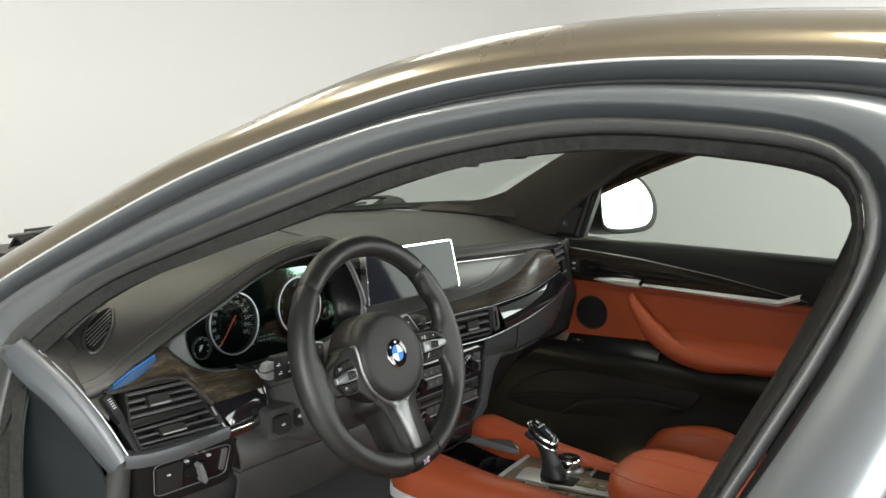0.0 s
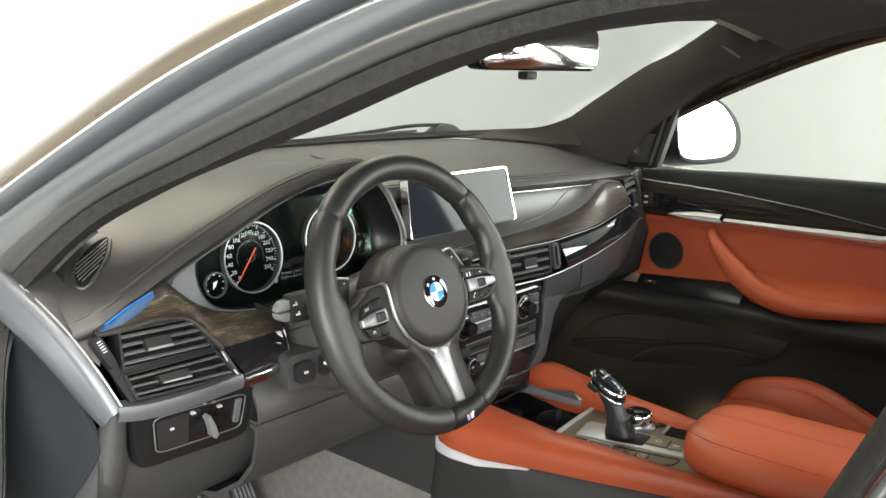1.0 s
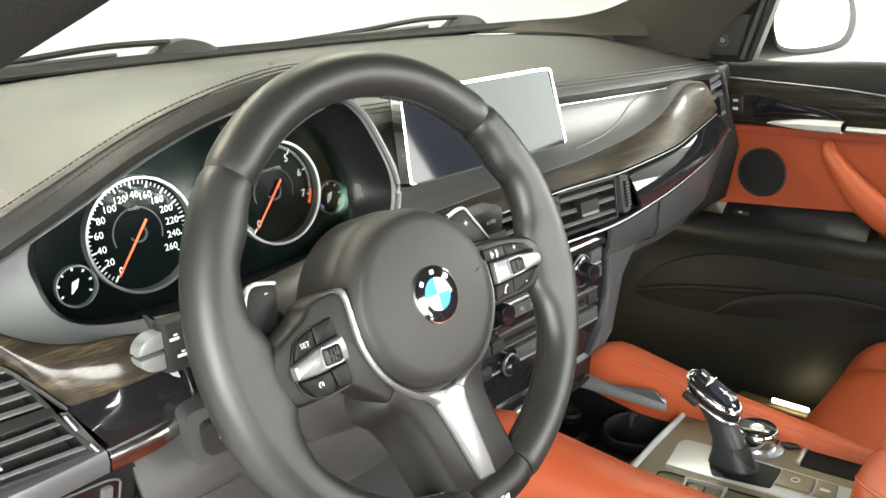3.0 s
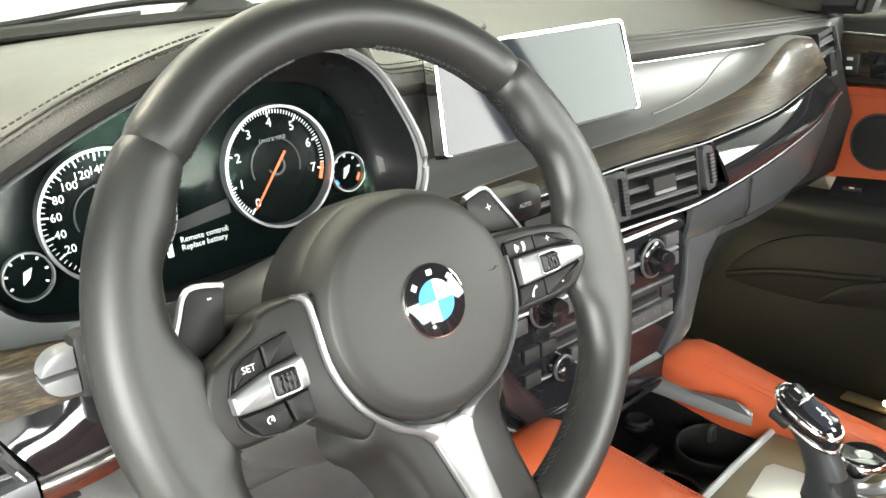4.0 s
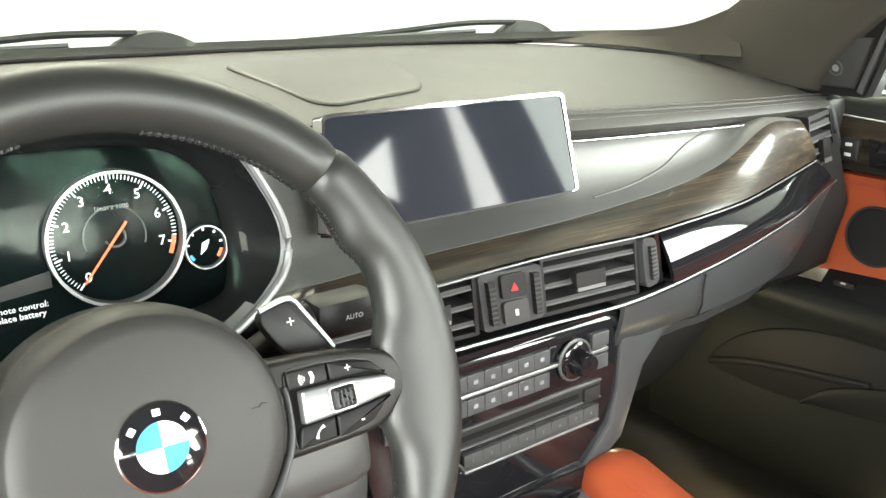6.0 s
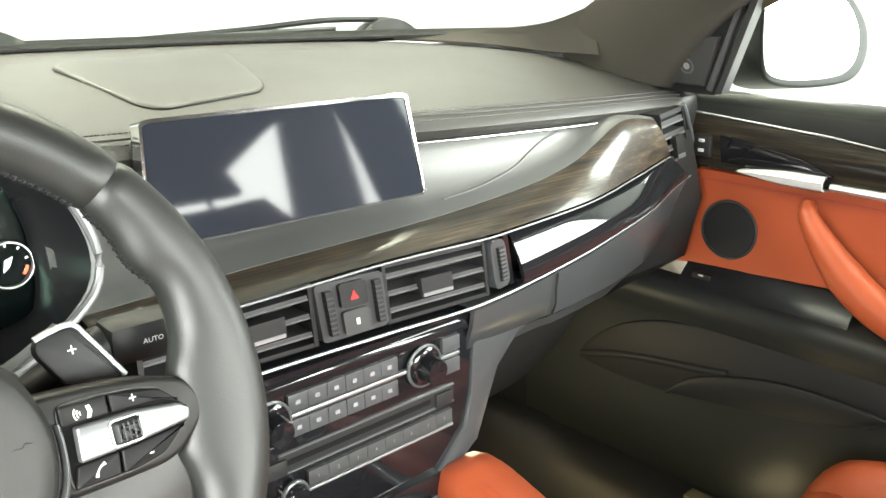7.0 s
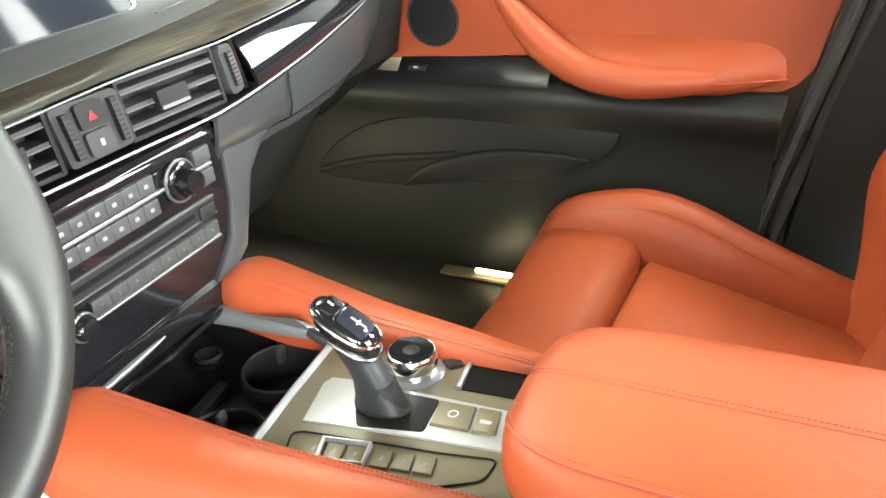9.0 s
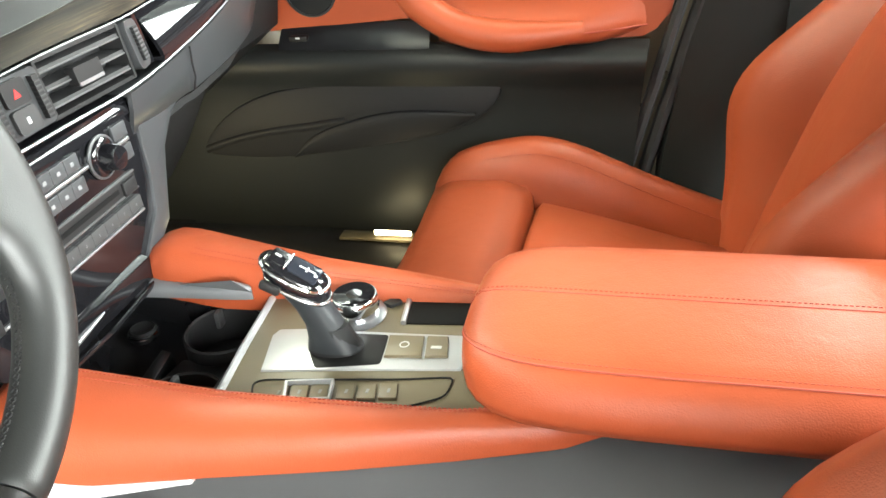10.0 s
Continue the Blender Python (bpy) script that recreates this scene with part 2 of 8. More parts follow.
def thing(name, at, label, category, group="", kind="", matrix=None):
    ob = new(name)
    ob.empty_display_size = 0.05
    ob.matrix_world = matrix if matrix is not None else Matrix.Translation(at)
    ORIGIN[ob.name] = Vector((0, 0, 0)) if matrix is not None else Vector(at)
    return tagged(ob, label, category, group, kind)


def part(name, bm, material, parent, label="", sharp=40, kind=""):
    """Link a bmesh as one mesh object under a thing or a part."""
    root = parent
    while root.parent:
        root = root.parent
    off = ORIGIN.get(root.name, Vector((0, 0, 0)))
    if off.length:
        bmesh.ops.translate(bm, verts=bm.verts, vec=-off)
    bmesh.ops.recalc_face_normals(bm, faces=bm.faces)
    for f in bm.faces:
        f.smooth = True
    me = bpy.data.meshes.new(name)
    bm.to_mesh(me)
    bm.free()
    me.set_sharp_from_angle(angle=radians(sharp))
    me.materials.append(material)
    ob = new(name, me)
    ob.parent = parent
    if label:
        ob["label"] = label
    if kind:
        ob["kind"] = kind
    return ob


def solo(name, bm, material, label, category, kind="", group="", sharp=40):
    """A top-level thing that is one mesh."""
    bmesh.ops.recalc_face_normals(bm, faces=bm.faces)
    for f in bm.faces:
        f.smooth = True
    me = bpy.data.meshes.new(name)
    bm.to_mesh(me)
    bm.free()
    me.set_sharp_from_angle(angle=radians(sharp))
    me.materials.append(material)
    return tagged(new(name, me), label, category, group, kind)


def spline(pts, n, closed=False):
    """Catmull-Rom curve through the points, n samples even in length."""
    p = [Vector(q) for q in pts]
    k = len(p)
    out = []
    segs = k if closed else k - 1
    for i in range(segs):
        if closed:
            a, b, c, d = p[(i - 1) % k], p[i], p[(i + 1) % k], p[(i + 2) % k]
        else:
            a, b, c, d = p[max(i - 1, 0)], p[i], p[i + 1], p[min(i + 2, k - 1)]
        for j in range(12):
            t = j / 12
            out.append(0.5 * ((2 * b) + (c - a) * t + (2 * a - 5 * b + 4 * c - d) * t * t + (3 * b - a - 3 * c + d) * t ** 3))
    out.append(p[0].copy() if closed else p[-1].copy())
    acc = [0.0]
    for i in range(1, len(out)):
        acc.append(acc[-1] + (out[i] - out[i - 1]).length)
    res, m = [], (n if closed else n - 1)
    j = 0
    for i in range(n):
        s = acc[-1] * i / m
        while j < len(acc) - 2 and acc[j + 1] < s:
            j += 1
        f = (s - acc[j]) / max(acc[j + 1] - acc[j], 1e-9)
        res.append(out[j].lerp(out[j + 1], min(max(f, 0), 1)))
    return res


def loft(rails, thick=0.0, wrap_u=False, wrap_v=False, caps=False):
    """A sheet through rails of equal length; thick gives it a back and edges."""
    bm = bmesh.new()
    grid = [[bm.verts.new(p) for p in r] for r in rails]
    nu, nv = len(grid), len(grid[0])
    for i in range(nu if wrap_u else nu - 1):
        for j in range(nv if wrap_v else nv - 1):
            try:
                bm.faces.new((grid[i][j], grid[(i + 1) % nu][j], grid[(i + 1) % nu][(j + 1) % nv], grid[i][(j + 1) % nv]))
            except ValueError:
                pass
    if caps and wrap_v:
        bm.faces.new(grid[0][::-1])
        bm.faces.new(grid[-1])
    if caps and wrap_u:
        bm.faces.new([r[0] for r in grid][::-1])
        bm.faces.new([r[-1] for r in grid])
    if thick:
        bmesh.ops.recalc_face_normals(bm, faces=bm.faces)
        bmesh.ops.solidify(bm, geom=bm.faces[:], thickness=thick)
    return bm


def rbox(c, s, r=0.002, seg=2, m=None):
    """A box with rounded edges: centre, full sizes, radius."""
    bm = bmesh.new()
    bmesh.ops.create_cube(bm, size=1.0)
    bmesh.ops.scale(bm, vec=s, verts=bm.verts)
    if r > 0:
        r = min(r, 0.49 * min(s))
        bmesh.ops.bevel(bm, geom=bm.edges[:], offset=r, segments=seg, profile=0.5, affect="EDGES")
    if m is not None:
        bmesh.ops.transform(bm, matrix=m, verts=bm.verts)
    bmesh.ops.translate(bm, vec=c, verts=bm.verts)
    return bm


def prism(outline, d0, d1, place, r=0.0, seg=2):
    """Extrude a flat outline between depths d0 and d1; place(u, v, d) gives the point. r rounds the d1 rim."""
    bm = bmesh.new()
    n = len(outline)
    cu = sum(p[0] for p in outline) / n
    cv = sum(p[1] for p in outline) / n
    rings = [(d0, 0.0)]
    if r > 0:
        sg = 1 if d1 > d0 else -1
        for k in range(seg + 1):
            a = math.pi / 2 * k / seg
            rings.append((d1 - sg * r * (1 - math.sin(a)), r * (1 - math.cos(a))))
    else:
        rings.append((d1, 0.0))
    area = sum(outline[i][0] * outline[(i + 1) % n][1] - outline[(i + 1) % n][0] * outline[i][1] for i in range(n))
    w = 1 if area > 0 else -1

    def inset(i, q):
        if q == 0:
            return outline[i]
        a, b, c = outline[i - 1], outline[i], outline[(i + 1) % n]
        e1 = Vector((b[0] - a[0], b[1] - a[1])).normalized()
        e2 = Vector((c[0] - b[0], c[1] - b[1])).normalized()
        n1, n2 = Vector((-e1.y, e1.x)) * w, Vector((-e2.y, e2.x)) * w
        k = (n1 + n2)
        k = k / max(0.35, 1 + n1.dot(n2))
        return (b[0] + k.x * q, b[1] + k.y * q)

    grid = []
    for d, q in rings:
        grid.append([bm.verts.new(place(*inset(i, q), d)) for i in range(n)])
    for a, b in zip(grid, grid[1:]):
        for i in range(n):
            bm.faces.new((a[i], a[(i + 1) % n], b[(i + 1) % n], b[i]))
    bm.faces.new(grid[0][::-1])
    bm.faces.new(grid[-1])
    return bm


def roundrect(u0, v0, u1, v1, r, seg=4):
    out = []
    for cx, cy, a0 in ((u1 - r, v1 - r, 0), (u0 + r, v1 - r, 90), (u0 + r, v0 + r, 180), (u1 - r, v0 + r, 270)):
        for k in range(seg + 1):
            a = radians(a0 + 90 * k / seg)
            out.append((cx + r * math.cos(a), cy + r * math.sin(a)))
    return out


def circle(cx, cy, r, n=32, a0=0.0):
    return [(cx + r * math.cos(2 * math.pi * k / n + a0), cy + r * math.sin(2 * math.pi * k / n + a0)) for k in range(n)]


def ringband(place, cx, cy, r0, r1, d0, d1, n=48, start=0, end=360):
    """A flat ring, or an arc of one, with thickness."""
    bm = bmesh.new()
    full = end - start >= 360
    k = n if full else n + 1
    loops = []
    for r, d in ((r0, d0), (r0, d1), (r1, d1), (r1, d0)):
        loops.append([bm.verts.new(place(cx + r * math.cos(radians(start + (end - start) * i / n)), cy + r * math.sin(radians(start + (end - start) * i / n)), d)) for i in range(k)])
    for a in range(4):
        for i in range(n):
            bm.faces.new((loops[a][i], loops[a][(i + 1) % k], loops[(a + 1) % 4][(i + 1) % k], loops[(a + 1) % 4][i]))
    if not full:
        bm.faces.new([l[0] for l in loops])
        bm.faces.new([l[-1] for l in loops][::-1])
    return bm


def tube(pts, r, n=10, closed=False, squash=1.0, up=(0, 0, 1)):
    """A tube along points; r is a number or one per point."""
    bm = bmesh.new()
    k = len(pts)
    pts = [Vector(p) for p in pts]
    rings = []
    for i, p in enumerate(pts):
        t = (pts[(i + 1) % k] - pts[i - 1]) if closed else (pts[min(i + 1, k - 1)] - pts[max(i - 1, 0)])
        t.normalize()
        u = Vector(up)
        a = t.cross(u)
        if a.length < 1e-4:
            a = t.cross(Vector((1, 0, 0)))
        a.normalize()
        b = a.cross(t).normalized()
        rr = r[i] if isinstance(r, (list, tuple)) else r
        rings.append([bm.verts.new(p + a * rr * math.cos(2 * math.pi * j / n) + b * rr * squash * math.sin(2 * math.pi * j / n)) for j in range(n)])
    for i in range(k if closed else k - 1):
        for j in range(n):
            bm.faces.new((rings[i][j], rings[i][(j + 1) % n], rings[(i + 1) % k][(j + 1) % n], rings[(i + 1) % k][j]))
    if not closed:
        bm.faces.new(rings[0][::-1])
        bm.faces.new(rings[-1])
    return bm


def lathe(profile, m, n=32):
    """Turn (radius, height) pairs round the z axis of m."""
    bm = bmesh.new()
    rings = []
    for r, z in profile:
        rings.append([bm.verts.new(m @ Vector((r * math.cos(2 * math.pi * k / n), r * math.sin(2 * math.pi * k / n), z))) for k in range(n)])
    for a, b in zip(rings, rings[1:]):
        for k in range(n):
            bm.faces.new((a[k], a[(k + 1) % n], b[(k + 1) % n], b[k]))
    bm.faces.new(rings[0][::-1])
    bm.faces.new(rings[-1])
    return bm


def text_bm(body, size, place, align="CENTER"):
    """Lettering in the built-in font; place(u, v, d) maps it on to a surface."""
    cu = bpy.data.curves.new("lettering", "FONT")
    cu.body, cu.size, cu.align_x, cu.align_y, cu.resolution_u = body, size, align, "CENTER", 2
    ob = bpy.data.objects.new("lettering", cu)
    me = bpy.data.meshes.new_from_object(ob)
    bm = bmesh.new()
    bm.from_mesh(me)
    for v in bm.verts:
        v.co = place(v.co.x, v.co.y, 0.0)
    bpy.data.objects.remove(ob)
    bpy.data.curves.remove(cu)
    bpy.data.meshes.remove(me)
    return bm


def quad(bl, br, tr, tl):
    """Bilinear patch: place(u, v, d), u and v in 0..1, d metres out of the patch."""
    bl, br, tr, tl = Vector(bl), Vector(br), Vector(tr), Vector(tl)
    nrm = ((br - bl) + (tr - tl)).cross((tl - bl) + (tr - br)).normalized()

    def place(u, v, d):
        return bl * (1 - u) * (1 - v) + br * u * (1 - v) + tr * u * v + tl * (1 - u) * v + nrm * d

    return place


def wedge(place, u0, u1, v0, v1, d0, d1, nu=1):
    """A block on a patch."""
    rails = []
    for v, d in ((v0, d0), (v0, d1), (v1, d1), (v1, d0)):
        rails.append([place(u0 + (u1 - u0) * k / nu, v, d) for k in range(nu + 1)])
    return loft(rails, wrap_u=True, caps=True)


def frame_ring(place, o, i, d0, d1):
    bm = bmesh.new()
    loops = []
    for ring, d in ((o, d0), (o, d1), (i, d1), (i, d0)):
        loops.append([bm.verts.new(place(u, v, d)) for u, v in ring])
    n = len(o)
    for a in range(4):
        for k in range(n):
            bm.faces.new((loops[a][k], loops[a][(k + 1) % n], loops[(a + 1) % 4][(k + 1) % n], loops[(a + 1) % 4][k]))
    return bm


def at(xs, ys, x):
    return float(np.interp(x, xs, ys))


def frange(a, b, n):
    return [a + (b - a) * k / (n - 1) for k in range(n)]

# ---- the studio ----
solo("floor", rbox((0, 0, -0.12), (9, 10, 0.08), 0), FLOORM, "pale grey polished studio floor under the car", "floor", "structure")
solo("ceiling", rbox((0, 0, CEIL + 0.05), (9, 10, 0.1), 0), WALL, "plain white studio ceiling over the car", "ceiling", "structure")


def sweep_outline(hx, hy, r, n=10):
    """Plan of the studio wall with widely rounded corners."""
    out = []
    for cx, cy, a0 in ((hx - r, hy - r, 0), (r - hx, hy - r, 90), (r - hx, r - hy, 180), (hx - r, r - hy, 270)):
        for k in range(n + 1):
            a = radians(a0 + 90 * k / n)
            out.append((cx + r * math.cos(a), cy + r * math.sin(a)))
    return out


room = sweep_outline(4.4, 4.9, 2.6)
solo("wall_sweep", loft([[(x, y, z) for x, y in room] for z in (-0.1, 1.0, 2.2, CEIL + 0.02)], 0.08, wrap_v=True), WALL, "plain white seamless studio wall curving round the car", "wall", "structure", sharp=60)
for lx, ly in LAMPS:
    lamp = thing("ceiling_lamp", (lx, ly, CEIL), "white rectangular lamp panel on the studio ceiling", "lamp", "ceiling lamps")
    part("housing", rbox((lx, ly, CEIL - 0.025), (1.26, 0.66, 0.05), 0.01), WALL, lamp)
    part("diffuser", rbox((lx, ly, CEIL - 0.055), (1.2, 0.6, 0.008), 0.002), LAMPGLOW, lamp)

for eye, aim, sx, sy, watts in BANKS:
    bank = thing("light_bank", (eye[0], eye[1], 0.0), "large white fabric light bank on a dark frame", "studio light", "light banks")
    m = look(eye, aim)
    back = m @ pose(0, 0, 0.03)
    part("diffuser", rbox((0, 0, 0), (sx, sy, 0.01), 0.003, m=back), WALL, bank)
    part("case", rbox((0, 0, 0), (sx + 0.1, sy + 0.1, 0.06), 0.01, m=m @ pose(0, 0, 0.07)), DARK, bank)
    for k in (-0.35, 0.35):
        foot = m @ Vector((sx * k, -sy / 2, 0.07))
        part("stand", tube([(foot.x, foot.y, -0.08), foot], 0.03, 10), DARK, bank)

# ---- car body ----
body = thing("car_body", (0, -0.6, -0.08), "grey metallic car shell with its driver side door standing open", "car")


def side(y, z, b=0.0):
    """A point on the driver side's leaning plane, b metres proud of it."""
    return Vector((-0.80 + 0.36 * (z - 1.05) - 0.941 * b, y, z + 0.339 * b))


def mirror_x(v):
    return Vector((-v[0], v[1], v[2]))


N_RAIL = 150
INNER = [(0.13, 0.62), (0.17, 0.78), (0.206, 0.905), (0.262, 1.0), (0.28, 1.07), (0.268, 1.125), (0.15, 1.222), (-0.015, 1.287), (-0.11, 1.322), (-0.264, 1.378), (-0.375, 1.405), (-0.47, 1.415), (-0.565, 1.412), (-0.629, 1.404), (-0.655, 1.387), (-0.662, 1.36), (-0.655, 1.32), (-0.625, 1.25), (-0.60, 1.195), (-0.555, 1.08), (-0.515, 0.95), (-0.48, 0.8), (-0.46, 0.62)]
LIP = [(0.15, 0.62, -0.80), (0.185, 0.78, -0.80), (0.206, 0.905, -0.80), (0.262, 1.0, -0.80), (0.288, 1.06, -0.80), (0.303, 1.108, -0.785), (0.285, 1.165, -0.755), (0.247, 1.203, -0.735), (0.16, 1.25, -0.715), (0.079, 1.281, -0.71), (-0.056, 1.328, -0.70), (-0.188, 1.376, -0.70), (-0.29, 1.403, -0.70), (-0.43, 1.416, -0.70), (-0.539, 1.411, -0.70), (-0.607, 1.401, -0.70), (-0.637, 1.384, -0.70), (-0.648, 1.356, -0.705), (-0.638, 1.31, -0.715), (-0.618, 1.248, -0.73), (-0.596, 1.19, -0.75), (-0.555, 1.08, -0.78), (-0.515, 0.95, -0.80), (-0.48, 0.8, -0.80), (-0.46, 0.62, -0.80)]
FLANGE = [(0.22, 0.62), (0.25, 0.78), (0.292, 0.879), (0.353, 0.988), (0.38, 1.039), (0.394, 1.10), (0.378, 1.168), (0.17, 1.272), (-0.02, 1.353), (-0.19, 1.413), (-0.32, 1.440), (-0.435, 1.452), (-0.562, 1.447), (-0.645, 1.438), (-0.70, 1.414), (-0.718, 1.375), (-0.71, 1.32), (-0.685, 1.25), (-0.66, 1.19), (-0.62, 1.08), (-0.58, 0.95), (-0.55, 0.8), (-0.53, 0.62)]
OUTER = [(0.40, 0.62), (0.46, 0.80), (0.52, 0.92), (0.55, 1.02), (0.545, 1.08), (0.516, 1.125), (0.40, 1.21), (0.15, 1.333), (0.0, 1.393), (-0.16, 1.442), (-0.30, 1.475), (-0.45, 1.488), (-0.58, 1.487), (-0.68, 1.48), (-0.755, 1.455), (-0.785, 1.40), (-0.785, 1.32), (-0.765, 1.25), (-0.745, 1.19), (-0.715, 1.08), (-0.685, 0.95), (-0.66, 0.8), (-0.65, 0.62)]


def rail(pts, b):
    flat = spline([(y, z, 0) for y, z in pts], N_RAIL)
    return [side(p.x, p.y, b) for p in flat]


def between(r0, r1, f, b):
    out = Vector((-0.941, 0, 0.339))
    return [p.lerp(q, f) + out * b for p, q in zip(r0, r1)]


r_in = rail(INNER, 0)
r_fl, r_out = rail(FLANGE, 0), rail(OUTER, 0)
SKY = [(0.42, 0.62), (0.50, 0.80), (0.57, 0.92), (0.62, 1.02), (0.63, 1.10), (0.565, 1.185), (0.44, 1.238), (0.16, 1.369), (0.0, 1.431), (-0.178, 1.490), (-0.338, 1.520), (-0.502, 1.527), (-0.66, 1.519), (-0.78, 1.508), (-0.86, 1.475), (-0.875, 1.42), (-0.865, 1.32), (-0.85, 1.25), (-0.835, 1.19), (-0.81, 1.08), (-0.79, 0.95), (-0.775, 0.8), (-0.77, 0.62)]
r_sky = rail(SKY, 0)
r_lip = [Vector((p.z + 0.36 * (p.y - 1.05), p.x, p.y)) for p in spline(LIP, N_RAIL)]
# flocked lip, tube seal, inner painted flange, shut face, outer edge


def band(f, d, b):
    """A line across the frame between its inner and flange rails; the bands draw together down the centre pillar."""
    out = Vector((-0.941, 0, 0.339))
    rows = []
    for k, (p, q) in enumerate(zip(r_in, r_fl)):
        g = max(0.0, min(1.0, (k - 92) / 14))
        h = max(0.0, min(1.0, (k - 108) / 14))
        rows.append(p.lerp(q, f * (1 - 0.46 * g * g * (3 - 2 * g) - 0.20 * h * h * (3 - 2 * h))) + out * b + Vector((0, 0, d)))
    return rows


part("trim_lip", loft([[p + Vector((0.012, 0, 0.012)) for p in r_lip], r_lip, [p.lerp(q, 0.35) for p, q in zip(r_lip, band(0.12, 0, -0.006))], band(0.14, 0, -0.004), band(0.30, 0, 0.002)], 0.004), FUZZ, body, "black flocked edge trim along the door opening", sharp=60)
part("pillar_lining", loft([[p + Vector((0.010, 0, 0.011)) for p in r_lip[38:83]], [p + Vector((0.03, 0.006, 0.026)) for p in r_lip[38:83]], [p + Vector((0.05, 0.03, 0.06)) for p in r_lip[38:83]]], 0.004), HEADLINER, body, "black cloth lining inside the door frame")
part("hinge_pillar_lining", loft([[p + Vector(o) for p in r_lip[0:40]] for o in ((0.008, 0.0, 0.0), (0.022, 0.03, 0.0), (0.030, 0.09, 0.0), (0.030, 0.22, 0.0))], 0.004), ENDM, body, "dark lining of the hinge pillar")
part("door_seal", loft([band(0.495 + 0.175 * math.cos(a), 0, 0.002 + 0.010 * math.sin(a)) for a in frange(0, 2 * math.pi, 15)[:-1]], wrap_u=True, caps=True), RUBBER, body, "black rubber tube seal round the door opening", sharp=70)
r_edge = []
for k, (p, q) in enumerate(zip(r_fl, r_out)):
    g = max(0.0, min(1.0, (k - 97) / 14))
    r_edge.append(p.lerp(q, 0.83 + 0.17 * g))
frame_rows = [band(0.60, 0, -0.016), band(0.68, 0, -0.013), band(0.78, 0, -0.008), band(0.87, 0, -0.001), band(0.94, 0, 0.005), band(1.0, 0, 0.009)]
frame_rows += [between(r_fl, r_edge, f, b) for f, b in ((0.10, 0.0115), (0.25, 0.012), (0.40, 0.010), (0.51, 0.005), (0.57, -0.002), (0.63, -0.006), (0.78, -0.006), (0.83, 0.0), (0.87, 0.006), (0.92, 0.011), (0.96, 0.0155), (1.0, 0.0175))]
part("side_frame", loft(frame_rows, 0.003), PAINT_IN, body, "silver-grey painted pressing round the door opening", sharp=70)
part("outer_seal", loft([between(r_fl, r_edge, 0.70 + 0.085 * math.cos(a), -0.0055 + 0.005 * math.sin(a)) for a in frange(0, 2 * math.pi, 13)[:-1]], wrap_u=True, caps=True), RUBBER, body, "second black rubber seal on the body flange", sharp=70)

# roof edge: outer lip, crown of the rail, then inboard


def roof_rails(flip, i=25, j=103):
    rows = [[flip(p) for p in between(r_edge, r_sky, f, b)[i:j]] for f, b in ((0.0, 0.016), (0.03, 0.0205), (0.10, 0.0225), (0.35, 0.0225), (0.65, 0.016), (1.0, 0.002))]
    for dx, dz in ((0.02, 0.004), (0.05, 0.010)):
        rows.append([flip(p + Vector((dx, 0.02 * max(0, min(1, (1.5 - p.z) / 0.2)), dz - 0.4 * dx * max(0, min(1, (1.47 - p.z) / 0.2))))) for p in r_sky[i:j]])
    return rows


part("roof_rail", loft(roof_rails(lambda v: v), 0.003), PAINT, body, "grey metallic roof side rail, warm lamp reflections tinted into its paint", sharp=60)
part("pillar_base", loft(roof_rails(lambda v: v, 0, 26)[:6], 0.003), PAINT_IN, body, "silver-grey painted foot of the windscreen pillar", sharp=60)
# edge highlight of the rail, put in as a thin silver tube
part("roof_edge_highlight", tube(between(r_edge, r_sky, 0.005, 0.0190)[25:103], 0.0015, 8), SILVER, body, "bright tube drawn as the highlight under the roof side rail")
part("roof_rail", loft(roof_rails(mirror_x), 0.003), PAINT, body, "grey metallic roof side rail", sharp=60)


def roof_row(y, n=25):
    ze = at([-2.2, -1.5, -0.78, -0.5, -0.338, -0.178, 0.0], [1.24, 1.405, 1.493, 1.514, 1.511, 1.489, 1.434], y)
    xe = 0.80 - 0.36 * (ze - 1.05) - 0.05
    out = []
    for k in range(n):
        f = -1 + 2 * k / (n - 1)
        out.append(Vector((xe * f, y + 0.10 * (1 - f * f) * max(0, 1 + y / 0.5) , ze + 0.008 + (0.030 + 0.055 * max(0, 1 + y / 0.5)) * (1 - abs(f) ** 2.5))))
    return out


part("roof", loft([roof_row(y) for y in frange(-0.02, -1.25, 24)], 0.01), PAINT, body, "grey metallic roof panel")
part("roof_headliner", loft([[p - Vector((0, 0, 0.035)) for p in roof_row(y)] for y in frange(-0.08, -1.22, 20)], 0.008), HEADLINER, body, "black cloth headliner under the roof")

# tail, rear sides and underbody, plain sheets that close the car
part("tail_panel", rbox((0, -2.3, 0.65), (1.5, 0.05, 0.9), 0.02), PAINT, body)
part("rear_window", loft([[(x, -1.25 - 1.0 * f, 1.50 - 0.46 * f - 0.05 * x * x) for x in frange(-0.58, 0.58, 10)] for f in frange(0, 1, 5)], 0.004), SIDEGLASS, body, "sloping rear window glass").visible_shadow = False
part("rear_shelf", rbox((0, -1.95, 0.98), (1.3, 0.6, 0.03), 0.01), HEADLINER, body)
part("rear_bench", loft([[(x, y, z) for x in frange(-0.6, 0.6, 12)] for y, z in ((-1.05, 0.45), (-1.0, 0.58), (-1.1, 0.63), (-1.4, 0.60), (-1.48, 0.66), (-1.6, 0.88), (-1.68, 0.88))], 0.03), LEATHER_RED, body, "red leather rear bench")
